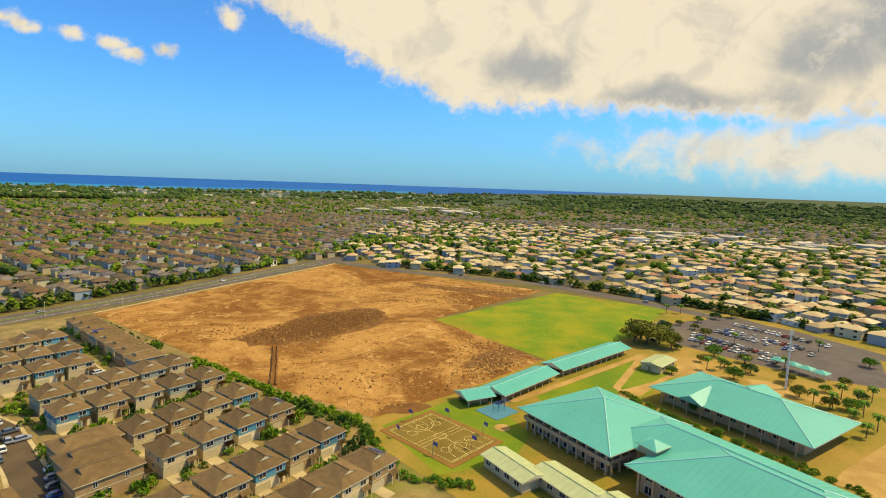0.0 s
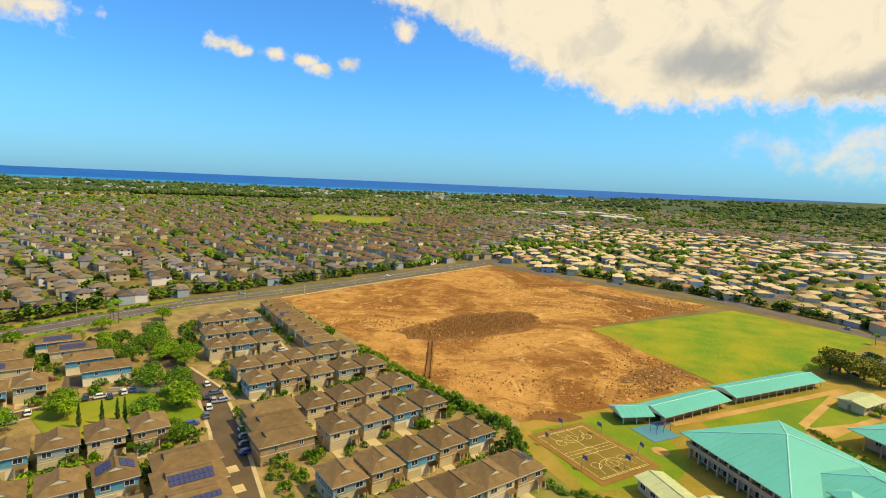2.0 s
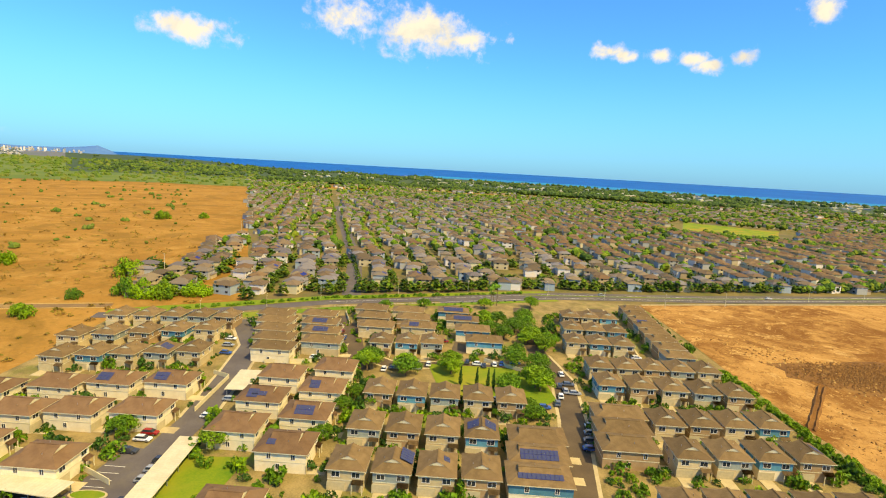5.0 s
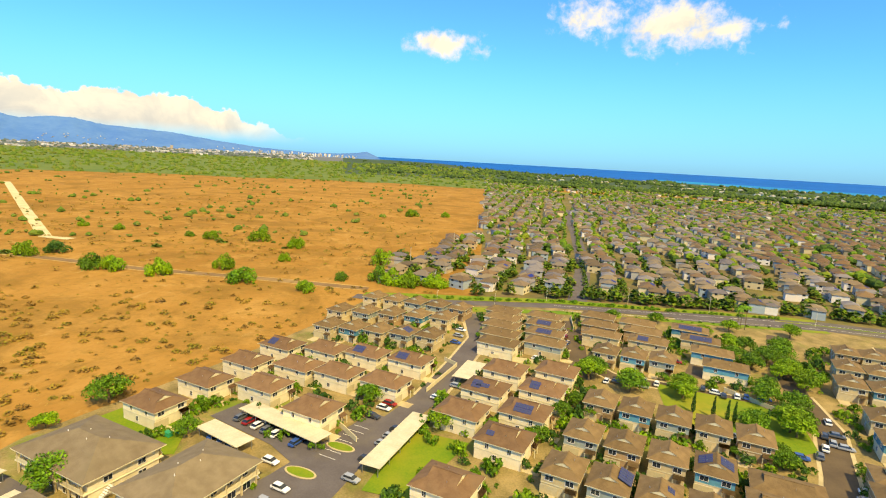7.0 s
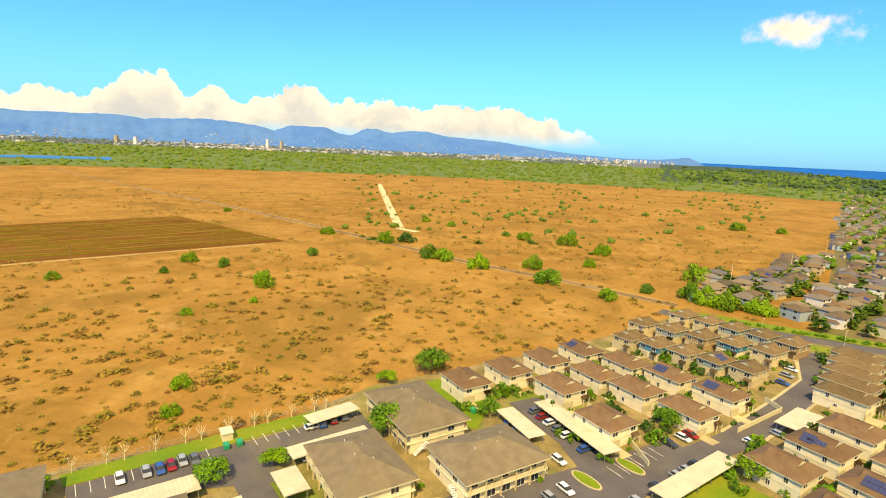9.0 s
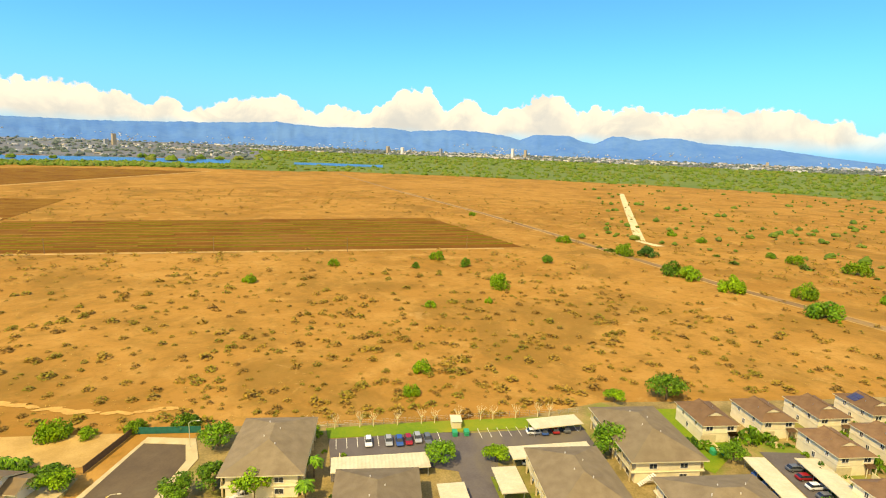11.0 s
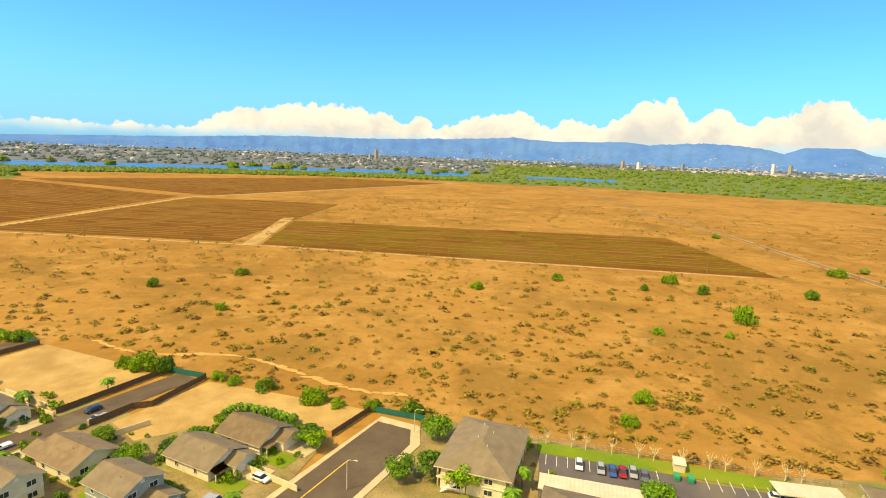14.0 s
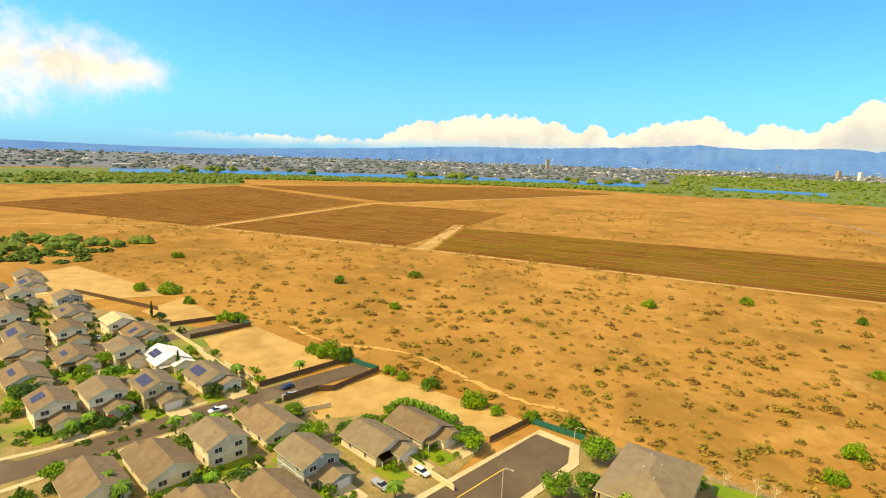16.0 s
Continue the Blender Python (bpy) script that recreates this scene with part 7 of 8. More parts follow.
def build_scrub():
    random.seed(41)
    b = Bulk()
    for k in range(4000):
        az = random.uniform(78, 215)
        r = random.uniform(1480, 3400) if az < 160 else random.uniform(1540, 1780)
        if 146 < az < 157 and 1850 < r < 2110:
            continue
        far_tree(b, *grid(az, r), random.uniform(5, 11) * (1.0 if r < 2400 else 1.5), random.uniform(0.8, 2.0))
    for k in range(620):
        az, r = random.uniform(84, 126), random.uniform(420, 1480)
        if random.random() < 0.35 or noise.noise((az * 0.12, r * 0.004, 2)) > 0.05:
            far_tree(b, *grid(az, r), random.choice((1.2, 1.8, 2.6, 4.6)) * random.uniform(0.8, 1.2), random.uniform(1.0, 2.6))
    for k in range(150):
        x, y = random.uniform(250, 380), random.uniform(-415, -325)
        far_tree(b, x, y, random.uniform(3, 7), random.uniform(1.2, 2.6))
    for k in range(60):
        az, r = random.uniform(158, 214), random.choice((2130, 2130, 1960)) + random.uniform(-20, 20)
        if noise.noise((az * 0.2, r * 0.01, 7)) > 0.0:
            far_tree(b, *grid(az, r), random.uniform(12, 24), random.uniform(4, 7))
    for k in range(520):
        az, r = random.uniform(203, 232), random.uniform(1310, 1800)
        far_tree(b, *grid(az, r), random.uniform(5, 11), random.uniform(1.2, 2.6))
    b.link("scrub_trees", [M["scrub_leaf"]], "green scrub trees spread over the plain", "scrub")
    # dry shrubs over the grassland, in loose drifts, and straw tufts between them
    d = Bulk()

    def clump(x, y, s, n, mi):
        lift = random.uniform(0.6, 0.95)
        for q in range(n):
            a, u = random.random() * 6.283, math.sqrt(random.random())
            cx, cy = x + s * u * math.cos(a), y + s * u * math.sin(a)
            cz = s * lift * (1 - u * u) * random.uniform(0.45, 1.1) + 0.05
            w = s * random.uniform(0.13, 0.26)
            p, t = random.random() * 6.283, random.uniform(-0.7, 0.7)
            ux, uy = math.cos(p) * w, math.sin(p) * w
            vx, vy, vz = -math.sin(p) * w * math.cos(t), math.cos(p) * w * math.cos(t), w * (math.sin(t) + random.uniform(-0.2, 0.5))
            d.add([(cx - ux, cy - uy, cz), (cx + vx, cy + vy, cz + vz), (cx + ux, cy + uy, cz + w * 0.3), (cx - vx, cy - vy, max(0.02, cz - vz))], [(0, 1, 2, 3)], mi)

    for k in range(19000):
        az = random.uniform(84, 216)
        r = 140 + 760 * random.random() ** 1.15
        x, y = grid(az, r)
        if any(inside(q, x, y) for q in YARDS) or inside(FIELD_A, x, y) or inside(FIELD_B, x, y):
            continue
        drift = noise.noise((x * 0.011, y * 0.011, 5)) + 0.7 * noise.noise((x * 0.045, y * 0.045, 1))
        if az > 150:
            drift += 0.3
        if k % 2 == 0:
            if drift > random.uniform(-1.0, 0.5):
                clump(x, y, random.choice((0.6, 0.8, 1.1, 1.5, 2.1)) * random.uniform(0.8, 1.25) * (1.0 if r < 350 else 1.25), 50 if r < 330 else 22, random.choice((0, 0, 0, 1, 1, 2)))
        elif drift > random.uniform(-1.0, 0.8):
            clump(x, y, random.uniform(0.35, 0.8), 7, random.choice((0, 3, 3, 3)))
    d.link("dry_shrubs", [palette("dry_shrub", [(0.29, 0.18, 0.036), (0.25, 0.16, 0.03), (0.33, 0.205, 0.046), (0.28, 0.19, 0.032)], 0.95, 0.2),
                          palette("olive_shrub", [(0.21, 0.165, 0.024), (0.25, 0.19, 0.03), (0.18, 0.15, 0.022)], 0.95, 0.2),
                          palette("russet_shrub", [(0.23, 0.125, 0.03), (0.19, 0.11, 0.026), (0.27, 0.155, 0.038)], 0.95, 0.2),
                          palette("straw_tuft", [(0.40, 0.26, 0.08), (0.35, 0.22, 0.065), (0.44, 0.29, 0.10)], 0.95, 0.2)], "small dry brown shrubs and grass tufts", "shrubs")


build_scrub()


# bearing and apparent height of the range
RANGE = [(90.2, -0.3), (91.6, 0.28), (92.6, 0.12), (94.3, -0.05), (97, -0.1), (99.6, 0.0), (102.2, 0.12), (104.9, 0.4), (107.6, 0.72), (110.4, 1.1), (115, 1.3), (117.4, 1.7), (119.1, 1.8), (121.2, 1.4), (122.7, 1.8), (123.8, 1.75), (125.3, 1.0),
         (126.7, 1.2), (127.9, 1.7), (131.4, 1.7), (132.8, 1.12), (134, 1.4), (135.9, 1.7), (139.2, 1.88), (144.4, 1.6), (146.4, 1.8), (153.4, 1.62), (157.5, 1.9), (162.9, 1.6), (172.8, 1.22), (179.9, 1.2), (184.5, 1.0), (190, 0.7),
         (204.8, 0.16), (212.6, 0.14), (222, 0.3), (262, 0.4)]
FAR, FOOT = 4900.0, 40.0


def slope(az, k):
    """A place on the range: k runs from its foot to its crest."""
    e0 = float(np.interp(az, [p[0] for p in RANGE], [p[1] for p in RANGE]))
    env = min(1.0, max(0.1, e0))
    jag = 0.5 * noise.noise((az * 0.6, 2, 3)) + 0.5 * noise.noise((az * 1.8, 2, 6)) + 0.4 * noise.noise((az * 4.0, 2, 8))
    h = max(0.0, 75 + FAR * math.tan(radians(e0 + 0.13 * jag * env)) - FOOT)
    x, y = grid(az, FAR - 620 * (1 - k))
    gully = (noise.noise((az * 0.9, k * 2.0, 7)) * 14 + noise.noise((az * 2.6 + k * 3, k * 3.0, 11)) * 9) * k * (1 - k) * 4
    return x, y, FOOT + (rise(x, y) - FOOT) * (1 - k) + h * k ** 1.5 + gully * env


def mountains(name, a0, a1):
    """A long range with ridges and gullies, behind everything."""
    na, nr = int((a1 - a0) * 5), 12
    vs = [slope(a0 + (a1 - a0) * i / na, j / nr) for i in range(na + 1) for j in range(nr + 1)]
    fs = [(p, p + nr + 1, p + nr + 2, p + 1) for i in range(na) for j in range(nr) for p in (i * (nr + 1) + j,)]
    me = bpy.data.meshes.new(name)
    me.from_pydata(vs, [], fs)
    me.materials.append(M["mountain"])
    for p in me.polygons:
        p.use_smooth = True
    me.update()
    tagged(new(name, me), "mountain range on the horizon, coloured with blue haze", "mountains", "", "structure")


def build_city():
    """Far town in haze-paled colours between harbour and hills, with a few towers."""
    random.seed(51)
    b = Bulk()
    for k in range(4200):
        az = random.uniform(97, 225)
        r = random.uniform(2230, 4500) if az >= 160 else random.uniform(3480, 4450)
        if noise.noise((az * 0.15, r * 0.002, 3)) + 0.5 * noise.noise((az * 0.9, r * 0.01, 9)) < -0.05:
            continue
        if az >= 160 and random.random() < 0.6 + 0.2 * (r < 2600):
            continue
        big = random.random() < 0.12
        far_house(b, *grid(az, r), random.random() * 3, random.uniform(30, 70) if big else random.uniform(9, 22), random.uniform(8, 16), random.uniform(4, 9), 1.5)
    for k in range(700):
        az, u = random.uniform(104, 200), random.random() * 0.5
        if noise.noise((az * 0.25, u * 3.0, 23)) > 0.0:
            x, y, z = slope(az, u)
            far_house(b, x, y, random.random() * 3, random.uniform(6, 12), 7, random.uniform(3, 5), 1.2, z)
    for az, r, h in ((171.7, 3600, 62), (133.5, 3900, 60), (132.2, 3900, 54), (146.5, 3700, 48), (172.3, 3600, 30), (145, 3700, 44), (110, 4100, 30), (141, 3800, 42)):
        far_house(b, *grid(az, r), 0.4, 20, 16, h, 1)
    for k in range(70):
        az = random.uniform(92.5, 103)
        far_house(b, *grid(az, random.uniform(4200, 4500)), 0.3, random.uniform(8, 14), 10, random.uniform(8, 26), 1)
    b.link("far_city", [M["haze_walls"], M["haze_walls"]], "distant town and towers in haze-paled colours", "city")
    t = Bulk()
    for k in range(2600):
        az = random.uniform(97, 250)
        r = random.uniform(2180, 4400) if az >= 160 else random.uniform(3450, 4400)
        far_tree(t, *grid(az, r), random.uniform(7, 15), random.uniform(2, 5))
    t.link("far_city_trees", [M["haze_leaf"]], "trees between distant town blocks, coloured haze grey-green", "trees")


build_city()


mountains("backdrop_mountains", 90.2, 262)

# ---------------------------------------------------------------- the empty lot's clods, mound and trench
LOT = [(-207, 266), (-138, 474), (41, 396), (-29, 296), (24, 233), (-11, 189), (-34, 166), (-71, 184), (-121, 213), (-150, 232)]
HOLLOW, HU, HV = Vector((-84, 270)), Vector((0.5, 0.866)), Vector((-0.866, 0.5))
TRENCH = (Vector((-75.6, 184.3)), Vector((-92.7, 228.6)))


def blob(name, cx, cy, ax, ay, rot, z, mat, label, seed):
    """An uneven stain of other soil."""
    pts = []
    for i in range(36):
        a = i * math.pi / 18
        k = 1 + 0.3 * noise.noise((math.cos(a) * 1.6, math.sin(a) * 1.6, seed)) + 0.18 * noise.noise((math.cos(a) * 5, math.sin(a) * 5, seed + 3))
        p = pose(cx, cy, 0, 0, 0, rot) @ Vector((ax * k * math.cos(a), ay * k * math.sin(a), 0))
        pts.append((p.x, p.y))
    return patch(name, pts, z, mat, label)


M["spoil"] = material("dark_spoil", (0.12, 0.052, 0.016), (0.23, 0.105, 0.032), 0.22, 0.97, 0, 0.8, 6, stain=(0.29, 0.145, 0.045), world_space=True)
M["scraped"] = material("scraped_pale_soil", (0.42, 0.235, 0.075), (0.58, 0.35, 0.125), 0.1, 0.97, 0, 0.4, 9, stain=(0.33, 0.17, 0.055), world_space=True)
blob("spoil_hollow", -84, 270, 47, 20, 60, 0.105, M["spoil"], "dark rough spoil in the empty lot", 3)
blob("spoil_patch", -25, 172, 9, 4, 20, 0.106, M["spoil"], "dark heap of spoil soil", 5)
blob("spoil_patch", -12, 385, 44, 9, -18, 0.104, M["spoil"], "dark rough soil at the lot's far side", 7)
blob("spoil_patch", 6, 232, 8, 22, -35, 0.104, M["spoil"], "dark rough soil beside the field", 9)


def clods():
    random.seed(61)
    b = Bulk()

    def clod(x, y, s, mi, z=0.09):
        n = 5
        vs = [(x + s * random.uniform(0.6, 1.2) * math.cos(i * 6.283 / n), y + s * random.uniform(0.6, 1.2) * math.sin(i * 6.283 / n), z - 0.02) for i in range(n)]
        vs.append((x + s * random.uniform(-0.3, 0.3), y + s * random.uniform(-0.3, 0.3), z + s * random.uniform(0.5, 1.1)))
        b.add(vs, [(i, (i + 1) % n, n) for i in range(n)], mi)

    # the rough hollow in the middle of the lot
    for k in range(6500):
        u, v = random.gauss(0, 0.45), random.gauss(0, 0.45)
        if u * u + v * v > 1:
            continue
        x, y = HOLLOW.x + HU.x * u * 44 + HV.x * v * 19, HOLLOW.y + HU.y * u * 44 + HV.y * v * 19
        clod(x, y, random.uniform(0.25, 0.8), random.choice((0, 0, 0, 1, 1)))
    # spoil heaps and a scatter over the whole lot
    for cx, cy, sx, sy, n in ((-20, 168, 8, 4, 260), (-25, 342, 26, 8, 420), (10, 250, 12, 16, 600), (5, 215, 10, 10, 500), (-10, 385, 60, 10, 700), (-95, 245, 20, 8, 240), (-130, 250, 14, 8, 180), (-40, 195, 30, 10, 260), (12, 390, 24, 10, 300)):
        for k in range(n):
            x, y = random.gauss(cx, sx), random.gauss(cy, sy)
            if inside(LOT, x, y):
                clod(x, y, random.uniform(0.2, 0.75), random.choice((0, 1, 2)))
    for k in range(3600):
        x, y = random.uniform(-200, 40), random.uniform(165, 470)
        if not inside(LOT, x, y):
            continue
        clod(x, y, random.uniform(0.15, 0.5), random.choice((0, 1, 2)))
    b.link("earth_clods", [material("dark_clod", (0.14, 0.065, 0.024), (0.21, 0.10, 0.035), 0.6, 0.97, world_space=True),
                           material("red_clod", (0.22, 0.10, 0.035), (0.30, 0.15, 0.05), 0.6, 0.97, world_space=True),
                           material("pale_clod", (0.45, 0.27, 0.1), (0.58, 0.36, 0.14), 0.6, 0.97, world_space=True)], "dark clods and spoil heaps on bare earth", "earth")
    # trench running from the hollow to the hedge
    bm = bmesh.new()
    p0, p1 = TRENCH
    t = (p1 - p0).normalized()
    s = Vector((-t.y, t.x))
    n = 14
    prof = ((-1.6, 0.10), (-0.9, 0.8), (-0.5, 0.12), (0.5, 0.12), (0.9, 0.9), (1.6, 0.10))
    rows_ = []
    for i in range(n + 1):
        c = p0.lerp(p1, i / n)
        rows_.append([bm.verts.new((c.x + s.x * (o + random.uniform(-0.25, 0.25)), c.y + s.y * o, z + (random.uniform(-0.15, 0.2) if z > 0.3 else 0))) for o, z in prof])
    for a, c in zip(rows_, rows_[1:]):
        for k in range(5):
            bm.faces.new((a[k], a[k + 1], c[k + 1], c[k]))
    tagged(new("trench", mesh_of("trench", bm, M["spoil"])), "dark earth trench banked with soil", "trench", "", "structure")


clods()
# washed-out pale soil along the edge of the grassland
for i in range(34):
    k = i / 34
    p = Vector((76, -226)).lerp(Vector((-34, -158)), k) + Vector((0, 6 * math.sin(k * 9)))
    blob("washout", p.x, p.y, random.uniform(1.5, 4.5), random.uniform(0.5, 1.3), 148 + random.uniform(-20, 20), 0.055 + 0.003 * i, M["scraped"], "pale washed-out soil in dry grass", i)


# ---------------------------------------------------------------- shrubs and hedges round the houses
random.seed(71)
SH = {k: [crown_mesh(200 + 10 * i + j, M[mat], 10, 60, 0.7, 0.75, 0.2, -0.05) for j in range(2)] for i, (k, mat) in enumerate({"leaf": "leaf", "bright": "leaf_bright", "dark": "leaf_dark"}.items())}


def shrub(x, y, r, h=1.0):
    me = random.choice(SH[random.choice(("leaf", "leaf", "bright", "dark"))])
    ob = tagged(new("shrub", me), "small leafy green garden shrub", "shrub", "garden shrubs")
    ob.matrix_basis = pose(x, y, 0.1, 0, 0, random.random() * 360) @ Matrix.Diagonal((r, r, r * h, 1))


def off_line(p, a, b):
    """Distance from a place to a stretch of road."""
    d = b - a
    k = max(0.0, min(1.0, (p - a).dot(d) / d.length_squared))
    return (p - a - d * k).length


def garden_planting():
    """Loose shrubs that fill the gaps between the town houses."""
    random.seed(77)
    meshes = [crown_mesh(300 + k, M["leaf"], 7, 26, 0.7, 0.75, 0.26, -0.05) for k in range(4)]
    shapes = [([tuple(v.co) for v in me.vertices], [tuple(f.vertices) for f in me.polygons]) for me in meshes]
    lanes = [[(-255, 47), (-193, 33), (-130, -3), (-84, -34)], [(-206, 76), (-178, 86), (-165, 112), (-140, 140)], [(-228, 190), (-196, 166), (-138, 138), (-96, 104), (-66, 76)],
             [(-212, 232), (-180, 210), (-125, 172)], [(-230, 152), (-205, 140), (-178, 118)], [(-246, 92), (-196, 80), (-176, 74)]]
    b = Bulk()
    yard = [(-130, -60), (-196, -30), (-250, 10), (-252, 90), (-230, 220), (-209, 260), (-121, 207), (-34, 160), (-20, 110), (-60, 40)]
    n = 0
    while n < 900:
        x, y = random.uniform(-255, -20), random.uniform(-60, 260)
        near = min(math.hypot(x - hx, y - hy) for hx, hy in HOUSE_AT)
        if not 5.6 < near < 14 or not inside(yard, x, y):
            continue
        p = Vector((x, y))
        if any(off_line(p, Vector(q), Vector(w)) < 5.0 for l in lanes for q, w in zip(l, l[1:])):
            n += 0.02
            continue
        n += 1
        r = random.choice((1.1, 1.4, 1.8, 2.0, 2.6, 3.4)) * random.uniform(0.8, 1.2)
        h = r * random.uniform(0.9, 1.7)
        c, s = math.cos(n), math.sin(n)
        vs, fs = random.choice(shapes)
        b.add([(x + r * (c * vx - s * vy), y + r * (s * vx + c * vy), 0.1 + h * vz) for vx, vy, vz in vs], fs, random.choice((0, 0, 1, 2)))
    yard = [(100, -206), (78, -184), (45, -152), (15, -138), (-4, -130), (14, -95), (140, -80), (240, -200), (225, -255), (190, -240), (150, -224)]
    road = [(118, -90), (106, -106), (86.7, -127), (61.7, -154), (45, -170)]
    n = 0
    while n < 420:
        x, y = random.uniform(-10, 240), random.uniform(-250, -80)
        near = min(math.hypot(x - hx, y - hy) for hx, hy in VILLA_AT)
        n += 0.02
        if not 7.5 < near < 16 or not inside(yard, x, y) or any(off_line(Vector((x, y)), Vector(q), Vector(w)) < 6 for q, w in zip(road, road[1:])):
            continue
        n += 1
        r = random.choice((1.0, 1.3, 1.6, 2.0, 2.6)) * random.uniform(0.8, 1.2)
        h = r * random.uniform(0.9, 1.6)
        c, s = math.cos(n), math.sin(n)
        vs, fs = random.choice(shapes)
        b.add([(x + r * (c * vx - s * vy), y + r * (s * vx + c * vy), 0.1 + h * vz) for vx, vy, vz in vs], fs, random.choice((0, 1, 1, 2)))
    b.link("garden_planting", [M["leaf"], M["leaf_bright"], M["leaf_dark"]], "countless leafy green shrubs between the houses", "shrubs")


garden_planting()


# hedges: one long planting each
def hedge_line(pts, n, r0, r1, jitter=1.5):
    P = [Vector(p) for p in pts]
    tot = sum((b - a).length for a, b in zip(P, P[1:]))
    bm = bmesh.new()
    for i in range(n):
        d = tot * (i + random.random() * 0.6) / n
        for a, b in zip(P, P[1:]):
            L = (b - a).length
            if d <= L:
                q = a.lerp(b, d / L)
                k = len(bm.verts)
                bm.from_mesh(random.choice(SH["leaf"]))
                r = random.uniform(r0, r1)
                bm.verts.ensure_lookup_table()
                m = pose(q.x - P[0].x + random.uniform(-jitter, jitter), q.y - P[0].y + random.uniform(-jitter, jitter), 0, 0, 0, random.random() * 360) @ Matrix.Diagonal((r, r, r * random.uniform(0.8, 1.4), 1))
                bmesh.ops.transform(bm, matrix=m, verts=bm.verts[k:])
                break
            d -= L
    ob = tagged(new("hedge", mesh_of("hedge", bm, random.choice((M["leaf"], M["leaf"], M["leaf_bright"])))), "uneven leafy green hedge of mixed shrubs", "hedge", "hedges")
    ob.location = (P[0].x, P[0].y, 0.1)


hedge_line([(-119, 206), (-100, 194), (-70, 176), (-36, 159)], 60, 1.4, 2.6)
hedge_line([(-66, 170), (-36, 156), (-28, 146)], 26, 1.4, 2.4)
hedge_line([(-30, 144), (-16, 128), (0, 128)], 16, 1.2, 2.4)
hedge_line([(-110, 132), (-92, 142), (-84, 134)], 14, 1.2, 1.9)
hedge_line([(-86, 106), (-68, 96), (-66, 92)], 10, 0.9, 1.3)
hedge_line([(52, 200), (66, 178), (90, 150), (104, 132)], 34, 1.3, 2.0, 1.0)
hedge_line([(-248, 85), (-204, 76)], 8, 1.0, 1.6)
hedge_line([(-284, 12), (-281, 97), (-256, 216)], 60, 1.2, 2.2, 1.2)
hedge_line([(-262, 20), (-260, 95), (-240, 200)], 34, 0.7, 1.3, 1.0)
hedge_line([(26, -142), (10, -146), (-6, -137)], 22, 1.4, 2.6, 1.2)
for a, b, n in (((-160, 72), (-140, 100), 9), ((-122, 88), (-108, 96), 6), ((-137, 64), (-118, 90), 10), ((-120, 52), (-102, 80), 9), ((-104, 44), (-88, 68), 8), ((-72, 112), (-54, 144), 12), ((-56, 104), (-36, 134), 10), ((-86, 134), (-70, 160), 10),
                ((-102, 146), (-88, 170), 9), ((-130, 150), (-106, 184), 11), ((-144, 160), (-124, 194), 10), ((-116, 136), (-100, 124), 9), ((-164, 52), (-134, 34), 9), ((-150, 60), (-136, 52), 6), ((-164, 34), (-140, 18), 8), ((-120, 24), (-98, 10), 8),
                ((-150, -44), (-196, -16), 12), ((-164, -20), (-192, -6), 8), ((-212, 60), (-246, 70), 9), ((-206, 84), (-240, 92), 8), ((-196, 104), (-226, 112), 8), ((-190, 122), (-214, 130), 8), ((-226, -22), (-214, 24), 8), ((-252, -10), (-240, 36), 8),
                ((-170, 176), (-158, 198), 7), ((-186, 190), (-174, 210), 7), ((-60, -122), (-56, -96), 6), ((-98, -50), (-84, -58), 5), ((98, -120), (66, -140), 10), ((110, -132), (80, -152), 9), ((60, -132), (36, -122), 9), ((124, -180), (98, -190), 8)):
    hedge_line([a, b], n, 0.7, 1.7, 2.2)
for (x0, y0), (x1, y1), n in (((-150, 62), (-128, 98), 9), ((-131, 50), (-112, 76), 8), ((-70, 104), (-46, 146), 9), ((-84, 124), (-66, 156), 8), ((-98, 134), (-82, 166), 8), ((-126, 142), (-100, 178), 8), ((-140, 152), (-118, 190), 8),
                           ((-166, 164), (-152, 186), 6), ((-170, 56), (-128, 28), 10), ((-172, 38), (-140, 18), 8), ((-150, -52), (-196, -26), 9), ((-160, -24), (-192, -8), 8), ((-166, 10), (-186, 20), 6), ((-224, -12), (-208, 26), 7),
                           ((-250, -6), (-236, 34), 6), ((-200, 60), (-204, 76), 5), ((-54, 92), (-30, 124), 7), ((-40, -100), (-56, -92), 5), ((-130, -40), (-112, -26), 5)):
    for i in range(n):
        k = (i + random.random()) / n
        shrub(x0 + (x1 - x0) * k + random.uniform(-5, 5), y0 + (y1 - y0) * k + random.uniform(-4, 4), random.uniform(0.7, 1.6), random.uniform(0.8, 1.5))
for i in range(90):
    a = random.random()
    shrub(30 + 150 * a + random.uniform(-12, 12), -112 - 95 * a + random.uniform(-24, 24), random.uniform(0.8, 2.0), random.uniform(0.9, 1.4))


# ---------------------------------------------------------------- cars
CARB = {}


